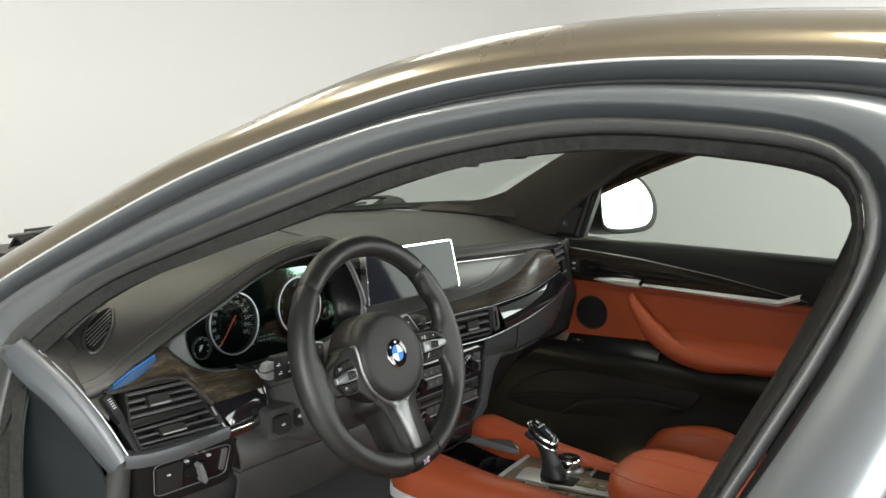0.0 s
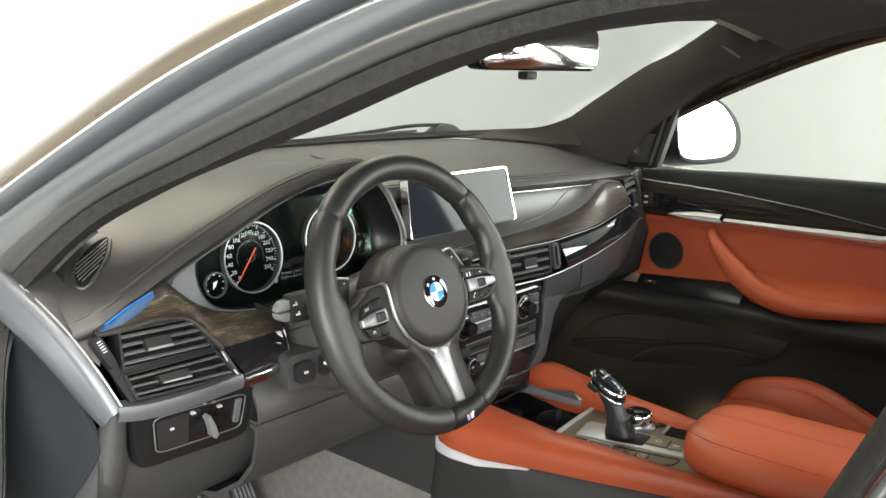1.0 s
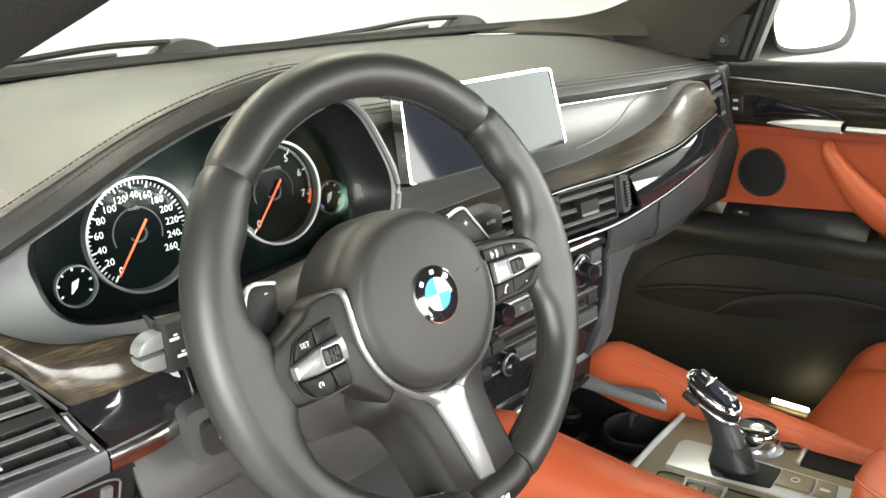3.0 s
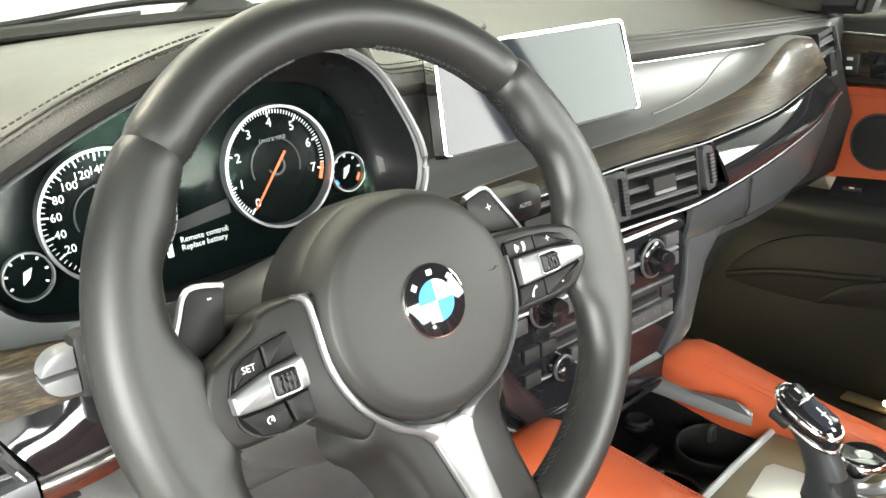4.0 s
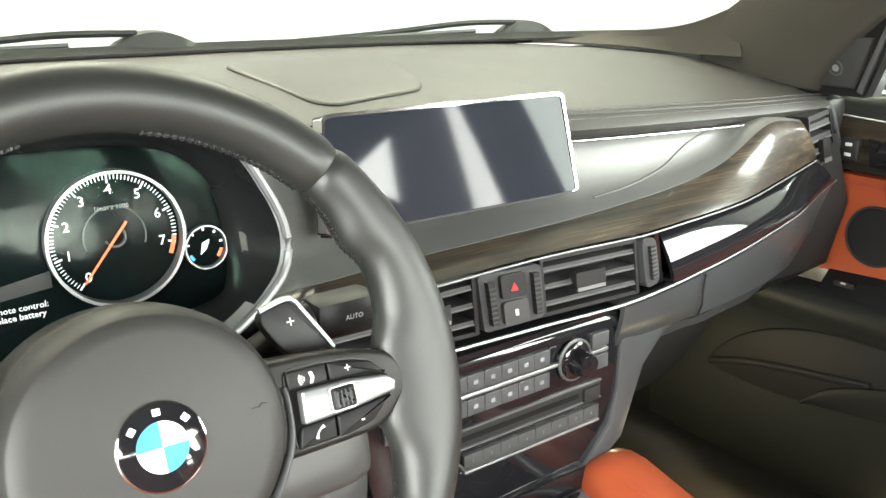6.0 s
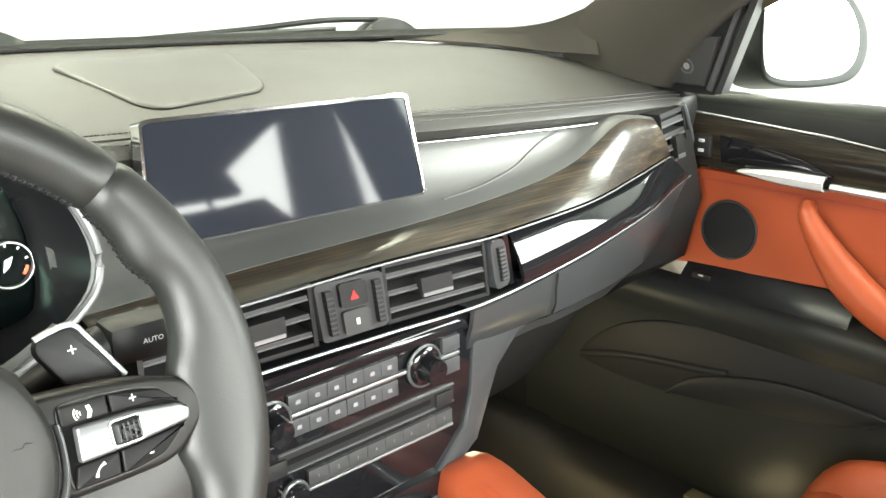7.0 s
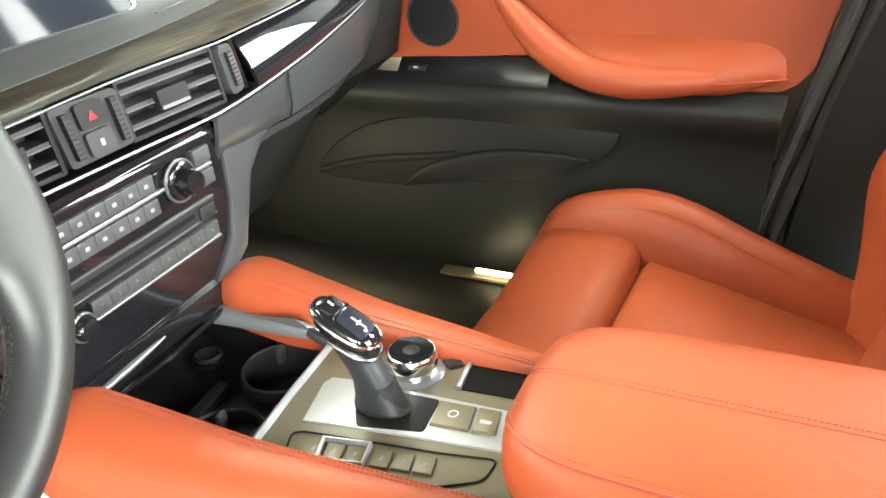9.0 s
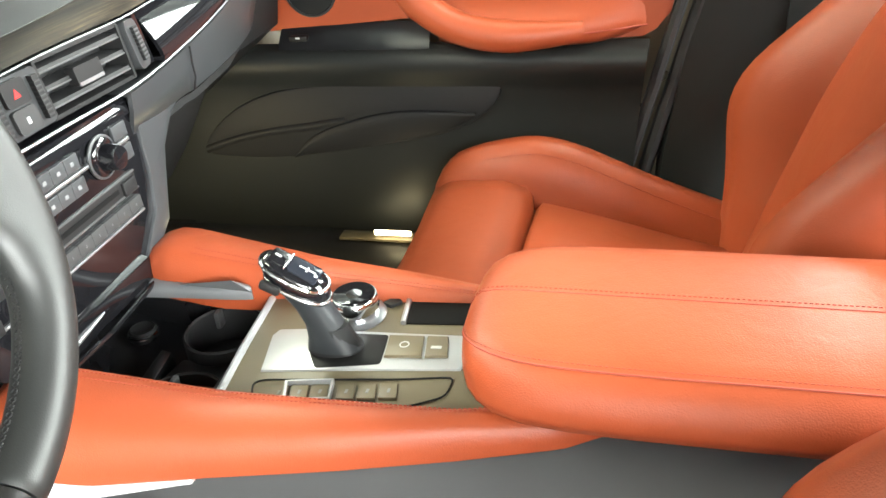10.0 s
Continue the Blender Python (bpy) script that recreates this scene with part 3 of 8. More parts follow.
for s in (1, -1):
    part("rear_side_panel", loft([[(s * (0.80 + (0.06 if z > 0.5 else 0.0)), y, z) for y in frange(-2.2, -0.70, 8)] for z in (0.15, 0.5, 0.85, 1.1)], 0.03), PAINT, body, "grey painted rear flank")
    part("rear_pillar", loft([[(s * x, y, z) for y in (-2.15, -1.85)] for x, z in ((0.80, 1.02), (0.64, 1.28))], 0.03), HEADLINER, body)
for s in (1, -1):
    part("kick_panel", loft([[(s * x, y, z) for y in (0.56, 0.7, 0.98)] for x, z in ((0.80, 0.2), (0.79, 0.5), (0.79, 0.8), (0.80, 1.12))], 0.03), DARK, body, "dark footwell side lining")
part("underbody", rbox((0, -0.5, 0.12), (1.6, 3.6, 0.06), 0.01), DARK, body)
part("firewall", loft([[(x, y, z) for x in frange(-0.80, 0.80, 12)] for y, z in ((0.95, 0.15), (0.95, 0.42), (1.0, 0.8), (0.92, 1.15))], 0.02), CARPET, body)
part("cowl_panel", loft([[(x, y - 0.25 * x * x, z) for x in frange(-0.60, 0.72, 20)] for y, z in ((0.735, 1.216), (0.79, 1.206), (0.95, 1.195), (1.06, 1.18))], 0.01), DARK, body, "black plastic cowl below the windscreen")
for s in (1, -1):
    part("fender", loft([[(s * (0.80 + 0.08 * f), y, 1.13 - 0.05 * max(0, y - 1.2) - 0.75 * f) for y in frange(0.66, 2.25, 14)] for f in (0.0, 0.12, 0.4, 0.75, 1.0)], 0.01), PAINT, body, "grey metallic front fender")
part("bonnet", loft([[(x, y - 0.25 * x * x, z - 0.05 * x * x) for x in frange(-0.8, 0.8, 20)] for y, z in ((1.06, 1.17), (1.3, 1.14), (1.7, 1.08), (2.1, 0.98), (2.3, 0.75))], 0.01), PAINT, body, "grey metallic bonnet")

# windscreen
part("windscreen", loft([[(x * (1 - (0.2 if x < 0 else 0.08) * f), 0.745 - 0.22 * x * x + f * (-0.60), 1.222 + (0.275 + 0.035 * x / 0.7) * f - 0.03 * abs(x) ** 2 * f) for x in frange(-0.61, 0.80, 24)] for f in frange(0, 1, 10)], 0.004), WSGLASS, body, "clear laminated windscreen glass").visible_shadow = False
part("pillar_foot_filler", loft([[(0.555, 0.672, z), (0.612, 0.606, z), (0.668, 0.546, z), (0.725, 0.472, z), (0.790, 0.380, z)] for z in (1.10, 1.16, 1.2105)], 0.004), DARK, body)
part("windscreen_band", loft([[(x, 0.745 - 0.22 * x * x + d, 1.2265 + e) for x in frange(-0.60, 0.70, 24)] for d, e in ((0.012, -0.004), (-0.006, 0.012), (-0.02, 0.012), (-0.034, 0.004))], 0.004), FUZZ, body, "black band along the windscreen's lower edge")
part("front_header", loft([[(x, 0.15 - 0.30 * x * x + d, 1.475 + e + 0.045 * x / 0.6 - 0.02 * abs(x)) for x in frange(-0.56, 0.60, 16)] for d, e in ((0.01, 0.015), (-0.01, 0.0), (-0.06, -0.005), (-0.14, 0.005))], 0.015), HEADLINER, body)

# passenger side pillars
PWIN = [(0.335, 1.16), (0.27, 1.235), (0.20, 1.29), (0.105, 1.353), (0.0, 1.394), (-0.08, 1.423), (-0.25, 1.452), (-0.45, 1.455)]
PSCR = [(0.60, 1.215), (0.50, 1.258), (0.38, 1.325), (0.25, 1.395), (0.165, 1.431), (0.03, 1.507)]


def pside(y, z, b=0.0):
    return Vector((0.76 - 0.36 * (z - 1.05) + b, y, z))


pw = [pside(p.x, p.y) for p in spline([(y, z, 0) for y, z in PWIN[:6]], 30)]
ps = [pside(p.x, p.y, -0.0) for p in spline([(y, z, 0) for y, z in PSCR], 30)]
lens = []
for k, (d, b) in enumerate(((0.0, 0.05), (0.0, 0.01), (0.06, -0.010), (0.3, -0.022), (0.6, -0.022), (0.92, -0.008), (1.0, 0.0), (1.0, 0.05))):
    lens.append([p.lerp(q, d) + Vector((b, 0, 0)) for p, q in zip(pw, ps)])
part("pillar_foot", loft([spline([(0.46, 0.694, 1.236), (0.56, 0.655, 1.237), (0.63, 0.595, 1.241), (0.668, 0.53, 1.252), (0.680, 0.46, 1.278)], 16), spline([(0.47, 0.69, 1.230), (0.58, 0.635, 1.229), (0.65, 0.575, 1.230), (0.68, 0.51, 1.238), (0.684, 0.45, 1.26)], 16), spline([(0.47, 0.68, 1.222), (0.58, 0.60, 1.215), (0.66, 0.54, 1.205), (0.675, 0.48, 1.205), (0.675, 0.43, 1.205)], 16)], 0.004), HEADLINER, body, "black foot of the front pillar")
part("dash_corner", rbox((0.745, 0.44, 1.118), (0.10, 0.26, 0.07), 0.02), LINING, body, "dark corner piece between dashboard and door")
part("pillar_trim", loft(lens), HEADLINER, body, "black cloth-covered front pillar trim", sharp=50)
for k in range(3):
    part("airbag_tag_bar", rbox(pw[25].lerp(ps[25], 0.35 + 0.06 * k) + Vector((-0.024, 0, 0)), (0.002, 0.03, 0.004), 0.0005, m=pose(0, 0, 0, 35, 0, 0)), BUTTON, body)
rail_top = [pside(p.x, p.y) for p in spline([(y, z, 0) for y, z in PWIN[4:]] + [(-0.75, 1.44, 0), (-1.2, 1.38, 0)], 30)]
part("passenger_roof_rail", loft([[p + Vector((dx, 0, dz)) for p in rail_top] for dx, dz in ((0.05, 0.0), (0.0, 0.0), (-0.02, 0.02), (-0.05, 0.06), (-0.06, 0.10))]), HEADLINER, body, "black headliner edge over the passenger window")
part("passenger_outer_pillar", loft([[mirror_x(p) + Vector((d, 0, 0)) for p in between(r_fl, r_out, f, 0.02)[:77]] for f, d in ((0.2, -0.03), (0.6, 0.0), (1.0, 0.01))], 0.01), PAINT, body)
# passenger centre pillar
part("centre_pillar_trim", loft([[(x, y + 0.03 * 0, z) for z, y in ((0.45, -0.36 + dy), (0.65, -0.37 + dy), (0.85, -0.40 + dy), (1.0, -0.44 + dy), (1.15, -0.48 + dy), (1.32, -0.53 + dy), (1.46, -0.58 + dy))] for x, dy in ((0.80, 0.03), (0.775, 0.02), (0.765, -0.02), (0.765, -0.14), (0.79, -0.17))]), LINING, body, "dark grey centre pillar trim")
part("pillar_gap_seal", tube(spline([(0.775, -0.245, 0.45), (0.775, -0.30, 0.66), (0.775, -0.35, 0.85), (0.77, -0.395, 1.02), (0.75, -0.42, 1.15), (0.68, -0.47, 1.32), (0.62, -0.52, 1.44)], 40), 0.010, 8), RUBBER, body, "black rubber door seal on the centre pillar")
part("pillar_gap_seal", tube(spline([(0.785, -0.275, 0.45), (0.785, -0.33, 0.66), (0.785, -0.38, 0.85), (0.78, -0.425, 1.02), (0.76, -0.45, 1.15), (0.69, -0.50, 1.32), (0.63, -0.55, 1.44)], 40), 0.012, 8), RUBBER, body)
part("rear_door_panel", loft([[(x, y, z) for y in frange(-1.5, -0.52, 10)] for x, z in ((0.80, 0.4), (0.79, 0.75), (0.79, 1.0), (0.80, 1.15))], 0.03), LINING, body, "dark grey rear door lining")
# sills and carpet
for s in (1, -1):
    part("sill_plate", loft([[(s * x, y, z) for y in frange(-0.6, 0.75, 14)] for x, z in ((0.62, 0.38), (0.66, 0.47), (0.70, 0.495), (0.74, 0.498), (0.80, 0.485), (0.84, 0.40))], 0.006), DARK, body, "dark door sill with a bright plate")
    part("sill_bright_plate", rbox((s * 0.722, 0.02, 0.503), (0.03, 0.42, 0.006), 0.002), BROWNGREY, body, "bright metal tread plate on the sill")
part("courtesy_lamp", rbox((0.715, 0.125, 0.516), (0.006, 0.072, 0.010), 0.003), WARMGLOW, body, "small warm courtesy lamp low on the passenger door")
part("floor_carpet", loft([[(x, y, 0.33 + 0.06 * max(0, (y - 0.45) / 0.3) ** 2 + 0.12 * max(0.0, 1 - abs(x) / 0.14)) for x in frange(-0.70, 0.70, 41)] for y in frange(-2.1, 0.95, 40)], 0.02), CARPET, body, "dark grey loop-pile floor carpet")

# ---- dashboard ----
dash = thing("dashboard", (0, 0.45, 0.8), "black stitched-leather dashboard with dark wood and chrome trim", "dashboard")
LX = [-0.745, -0.72, -0.63, -0.55, -0.475, -0.40, -0.33, -0.28, -0.24, -0.20, -0.15, 0.0, 0.147, 0.334, 0.533, 0.65, 0.748, 0.80]
LY = [0.214, 0.205, 0.200, 0.197, 0.195, 0.195, 0.198, 0.208, 0.232, 0.264, 0.288, 0.295, 0.272, 0.269, 0.289, 0.302, 0.316, 0.326]
LZ = [1.076, 1.086, 1.133, 1.170, 1.204, 1.226, 1.236, 1.228, 1.204, 1.176, 1.166, 1.164, 1.158, 1.151, 1.141, 1.136, 1.129, 1.120]
lip = spline(list(zip(LX, LY, LZ)), 90)


def back_z(x):
    return 1.226 - 0.03 * (x / 0.7) ** 4


def pad_rail(k):
    rows = []
    for p in lip:
        x, y, z = p
        zb = back_z(x)
        yb = 0.725 - 0.22 * x * x
        f5 = y + 0.35 * (yb - y)
        f6 = y + 0.68 * (yb - y)
        hood = max(0.0, z - 1.165)
        low = max(0.0, 1.165 - z) if x < 0 else 0.0
        z4 = max(z + 0.026 - 0.12 * hood, z + 0.012)
        pt = ((y + 0.014, z - 0.006), (y + 0.002, z - 0.002), (y - 0.003, z + 0.006), (y + 0.002, z + 0.015), (y + 0.012, z + 0.022 - 0.1 * hood), (y + 0.035, z4 + 0.9 * low * 0.25),
              (f5, 0.45 * (z4 + 0.004) + 0.55 * zb - 0.004), (f6, zb - 0.002 + 0.1 * hood), (yb, zb), (yb + 0.03, zb - 0.05))[k]
        rows.append((x, *pt))
    return rows


part("upper_pad", loft([pad_rail(k) for k in range(10)], 0.006), LEATHER, dash, "black leather upper pad with twin stitched seams", sharp=60)


def along(pts, step, size, r, material, parent, name, n=6):
    """A row of stitches along a line, joined into one part."""
    bms = None
    curve = spline(pts, max(3, int(sum((Vector(a) - Vector(b)).length for a, b in zip(pts, pts[1:])) / step)))
    bm = bmesh.new()
    for a, b in zip(curve, curve[1:]):
        d = (b - a)
        if d.length < 1e-6:
            continue
        m = a.lerp(b, 0.5)
        q = d.to_track_quat("X", "Z").to_matrix().to_4x4()
        res = bmesh.ops.create_cube(bm, size=1.0, matrix=Matrix.Translation(m) @ q @ Matrix.Diagonal((d.length * size, r * 2, r * 2, 1)))
    return part(name, bm, material, parent, kind="stuff")


for off, dz in ((0.004, 0.0165), (0.016, 0.0245)):
    along([(x, y + off, z + dz - (0.1 * max(0, z - 1.165) if off > 0.01 else 0)) for x, y, z in lip[2:]], 0.005, 0.7, 0.0006, THREAD, dash, "stitching")
part("pad_seam", tube([(x, y + 0.010, z + 0.0205 - 0.07 * max(0, z - 1.165)) for x, y, z in lip], 0.0012, 6), LEATHER, dash)

# chrome line under the pad, right of the display
part("chrome_line", tube([(x, y - 0.001, z - 0.006) for x, y, z in lip if x > 0.10], 0.0016, 8), DARKMETAL, dash, "thin polished line under the leather pad")

X2 = [-0.22, -0.081, 0.006, 0.107, 0.194, 0.295, 0.379, 0.431, 0.477, 0.514, 0.56, 0.62]
Y2 = [0.215, 0.225, 0.225, 0.226, 0.230, 0.237, 0.246, 0.253, 0.259, 0.264, 0.270, 0.280]
Z2 = [1.078, 1.080, 1.082, 1.084, 1.087, 1.093, 1.104, 1.119, 1.136, 1.142, 1.138, 1.128]
X3 = [-0.22, -0.084, 0.043, 0.169, 0.216, 0.376, 0.50, 0.643]
Y3 = [0.187, 0.187, 0.188, 0.191, 0.195, 0.212, 0.24, 0.273]
Z3 = [1.062, 1.064, 1.066, 1.062, 1.061, 1.062, 1.066, 1.074]
X4 = [-0.22, -0.076, 0.038, 0.167, 0.322, 0.43, 0.534, 0.65, 0.80]
Y4 = [0.176, 0.176, 0.178, 0.180, 0.194, 0.208, 0.228, 0.265, 0.306]
Z4 = [1.010, 1.008, 1.004, 1.000, 1.007, 1.016, 1.024, 1.031, 1.037]


def smooth_line(X, Y, Z, x0, x1, n=50):
    c = spline(list(zip(X, Y, Z)), 200)
    xs = [p.x for p in c]
    return [Vector((x, at(xs, [p.y for p in c], x), at(xs, [p.z for p in c], x))) for x in frange(x0, x1, n)]


l1 = smooth_line(LX, LY, LZ, -0.22, 0.60)
l2 = smooth_line(X2, Y2, Z2, -0.22, 0.60)
ins_rows = [[p + Vector((0, 0.016, -0.006)) for p in l1], [p + Vector((0, 0.010, -0.010)) for p in l1], [Vector((p.x, p.y + 0.008, 0.55 * p.z + 0.45 * q.z)) for p, q in zip(l1, l2)], [Vector((p.x, 0.85 * p.y + 0.15 * q.y + 0.004, 0.2 * p.z + 0.8 * q.z + 0.002)) for p, q in zip(l1, l2)], [Vector((p.x, 0.6 * p.y + 0.4 * q.y, 0.05 * p.z + 0.95 * q.z + 0.003)) for p, q in zip(l1, l2)], [Vector((p.x, 0.2 * p.y + 0.8 * q.y, q.z + 0.003)) for p, q in zip(l1, l2)], [q + Vector((0, -0.001, 0.0)) for q in l2]]
part("leather_insert", loft(ins_rows, 0.006), INSERT, dash, "grey leather insert between the chrome and the wood", sharp=60)
l2 = smooth_line(X2, Y2, Z2, -0.22, 0.596)
l3 = smooth_line(X3, Y3, Z3, -0.22, 0.640)
part("wood_ribbon", loft([[q + Vector((0, 0.004, 0.001)) for q in l2], [q + Vector((0, -0.004, -0.0015)) for q in l2], [p.lerp(q, 0.3) + Vector((0, -0.006, 0.001)) for p, q in zip(l2, l3)], [p.lerp(q, 0.7) + Vector((0, -0.006, 0.002)) for p, q in zip(l2, l3)], [q + Vector((0, -0.001, 0.004)) for q in l3], [q + Vector((0, 0.01, 0.003)) for q in l3]], 0.004), WOOD, dash, "dark open-pore wood ribbon across the dashboard", sharp=60)
part("wood_chrome_line", tube([p + Vector((0, -0.002, 0.001)) for p in l3], 0.0011, 8), GREYSAT, dash)
l3b = smooth_line(X3, Y3, Z3, 0.226, 0.655, 36)
l4b = smooth_line(X4, Y4, Z4, 0.226, 0.70, 36)
part("gloss_panel", loft([[p + Vector((0, 0.022, -0.003)) for p in l3b], [p + Vector((0, 0.010, -0.003)) for p in l3b], [p.lerp(q, 0.25) + Vector((0, 0.0025, 0)) for p, q in zip(l3b, l4b)], [p.lerp(q, 0.5) + Vector((0, -0.004, 0)) for p, q in zip(l3b, l4b)], [p.lerp(q, 0.8) + Vector((0, -0.008, 0)) for p, q in zip(l3b, l4b)], [q + Vector((0, -0.006, 0.003)) for q in l4b], [q + Vector((0, 0.012, 0.003)) for q in l4b]], 0.004), PIANO, dash, "gloss black panel below the wood ribbon", sharp=60)
l4 = smooth_line(X4, Y4, Z4, -0.22, 0.755, 70)
part("lower_chrome_line", tube([p + Vector((0, -0.003, 0)) for p in l4], 0.0016, 8), SATIN, dash, "satin bright line under the air vents")
l4w = smooth_line(X4, Y4, Z4, 0.15, 0.762, 50)
LOWX, LOWZ = [0.15, 0.28, 0.303, 0.44, 0.55, 0.60, 0.657, 0.70, 0.756, 0.80], [0.950, 0.947, 0.944, 0.942, 0.945, 0.954, 0.968, 0.984, 1.006, 1.015]
part("lower_wing", loft([[p + Vector((0, 0.01, -0.003)) for p in l4w], [p + Vector((0, -0.002, -0.005)) for p in l4w], [Vector((p.x, p.y + 0.001, 0.5 * (p.z + at(LOWX, LOWZ, p.x)))) for p in l4w], [Vector((p.x, p.y + 0.008, at(LOWX, LOWZ, p.x))) for p in l4w], [Vector((p.x, p.y + 0.04, at(LOWX, LOWZ, p.x) - 0.01)) for p in l4w]], 0.005), WINGM, dash, "satin grey lower wing of the dashboard", sharp=60)
gl_x = frange(0.17, 0.755, 28)
gl_top = [(at(X4, Y4, x) + 0.012 + 0.10 * max(0.0, x - 0.42), at(LOWX, LOWZ, x) - 0.004) for x in gl_x]
part("glovebox", loft([[(x, y + dy, max(0.70, z - dz)) for x, (y, z) in zip(gl_x, gl_top)] for dy, dz in ((0.0, 0.0), (0.012, 0.004), (0.05, 0.035), (0.09, 0.09), (0.14, 0.17), (0.26, 0.22))], 0.008), UNDER, dash, "dark plastic glovebox front", sharp=60)
part("footwell_lamp", rbox((0.46, 0.50, 0.703), (0.05, 0.03, 0.012), 0.003), WARMGLOW, dash, "small warm footwell lamp under the glovebox")
BOLX = frange(-0.545, -0.20, 11) + [-0.185, -0.174, -0.166, -0.160, -0.157]
BOLE = [0] * 11 + [0.002, 0.006, 0.012, 0.022, 0.045]


def bolster_row(y, z):
    return [(x - 0.16 * max(0, 0.86 - z) * max(0, (x + 0.22) / 0.06), y + e, z) for x, e in zip(BOLX, BOLE)]


part("knee_bolster", loft([bolster_row(y, z) for y, z in ((0.235, 1.035), (0.195, 1.015), (0.165, 0.985), (0.151, 0.955), (0.148, 0.940), (0.149, 0.934), (0.154, 0.931), (0.170, 0.931))], 0.004), COLUMN, dash, "smooth grey knee cover under the steering column", sharp=60)
part("knee_lower_cover", loft([bolster_row(y, z) for y, z in ((0.168, 0.930), (0.157, 0.928), (0.154, 0.918), (0.156, 0.90), (0.165, 0.87), (0.195, 0.835), (0.25, 0.80), (0.34, 0.775))], 0.006), SOFT, dash, "dark lower knee cover", sharp=60)
part("knee_panel", loft([[(x, y, z) for x in frange(-0.74, -0.16, 24)] for y, z in ((0.20, 0.975), (0.196, 0.93), (0.20, 0.90), (0.24, 0.84), (0.34, 0.77), (0.50, 0.72))], 0.01), SOFT, dash, "dark knee panel under the steering column")
part("dash_core", loft([[(x, y, z) for x in frange(-0.72, 0.74, 12)] for y, z in ((0.30, 1.10), (0.27, 1.0), (0.29, 0.9), (0.45, 0.78))], 0.01), DARK, dash)


# seam that rounds the end of the insert, and the joint in the lower wing


def on_insert(x, k):
    """A point on the insert: x across, k counts its rails from the top."""
    n, f = int(k), k - int(k)
    a, b = ins_rows[n], ins_rows[min(n + 1, len(ins_rows) - 1)]
    xs = [p.x for p in a]
    p = Vector((x, at(xs, [q.y for q in a], x), at(xs, [q.z for q in a], x)))
    q = Vector((x, at(xs, [r.y for r in b], x), at(xs, [r.z for r in b], x)))
    return p.lerp(q, f) + Vector((0, -0.0006, 0.0004))


seam = [on_insert(x, k) for x, k in ((0.400, 1.15), (0.383, 1.5), (0.360, 2.0), (0.332, 2.5), (0.305, 3.0), (0.270, 3.5), (0.225, 3.9), (0.175, 4.1))]
part("insert_seam", tube(spline(seam, 24), 0.0012, 6), LEATHER, dash, "stitched seam in the leather insert")
along(seam, 0.005, 0.7, 0.0005, THREAD, dash, "stitching")
part("wing_joint", tube([(0.292, 0.1865, 1.000), (0.293, 0.1885, 0.980), (0.296, 0.1905, 0.962), (0.299, 0.1975, 0.946)], 0.0013, 6), DARK, dash)

# vents: each frame with its slats
def vent(parent, bl, br, tr, tl, slats, name="air_vent", tab=None, rim=GREYSAT, rw=0.03):
    pl = quad(bl, br, tr, tl)
    v = part(name, wedge(pl, 0, 1, 0, 1, -0.03, -0.026), DARK, parent, "black air vent with thin bright-edged slats")
    for k in range(slats):
        f = (k + 0.5) / slats
        part("slat", wedge(pl, 0.0, 1.0, f - 0.05, f + 0.05, -0.024, 0.001, 4), SOFT, v)
        part("slat_edge", wedge(pl, 0.0, 1.0, f - 0.046, f - 0.016, 0.0012, 0.0020, 4), SLATEDGE, v)
    for a, b, c, d in ((-rw, 0, -0.05, 1.05), (1, 1 + rw, -0.05, 1.05)):
        part("vent_cheek", wedge(pl, a, b, c, d, -0.028, 0.003), DARK, v)
    for c, d in ((-0.08, 0), (1, 1.08)):
        part("vent_edge", wedge(pl, -rw, 1 + rw, c, d, -0.028, 0.002, 4), DARK, v)
    if tab is not None:
        part("tab", prism(roundrect(tab - 0.16, 0.32, tab + 0.16, 0.68, 0.02), -0.002, 0.008, pl, 0.0012), DARK, v, "dark air direction tab")
        part("tab_edge", wedge(pl, tab - 0.15, tab + 0.15, 0.31, 0.38, 0.004, 0.0086), SATIN, v)
    return v


vent(dash, (0.046, 0.186, 1.012), (0.176, 0.189, 1.006), (0.168, 0.190, 1.058), (0.040, 0.188, 1.063), 3, tab=0.45)
vent(dash, (-0.19, 0.186, 1.018), (-0.040, 0.186, 1.014), (-0.044, 0.188, 1.064), (-0.19, 0.188, 1.062), 3, tab=0.65)
# thumb wheel at the vent's outer end
pw_ = quad((0.183, 0.187, 1.006), (0.219, 0.193, 1.008), (0.207, 0.194, 1.059), (0.174, 0.190, 1.060))
cheek = part("vent_wheel_housing", prism(roundrect(0.05, 0.0, 0.8, 1.0, 0.2), -0.02, 0.006, pw_, 0.002), WINGM, dash, "grey housing of the vent thumb wheel")
part("thumb_wheel", wedge(pw_, 0.32, 0.58, 0.15, 0.85, 0.0, 0.0095), DARK, cheek)
for k in range(8):
    part("wheel_rib", wedge(pw_, 0.32, 0.58, 0.18 + 0.085 * k, 0.21 + 0.085 * k, 0.0, 0.0105), BUTTON, cheek)
part("gloss_end", wedge(pw_, 0.82, 1.05, -0.05, 1.03, -0.02, 0.004), PIANO, cheek)
# hazard block
hz = quad((-0.033, 0.183, 1.012), (0.040, 0.183, 1.011), (0.034, 0.186, 1.064), (-0.040, 0.186, 1.066))
block = part("switch_block", prism(roundrect(0, 0, 1, 1, 0.08), -0.02, 0.004, hz, 0.0015), WINGM, dash, "grey switch block between the centre vents")
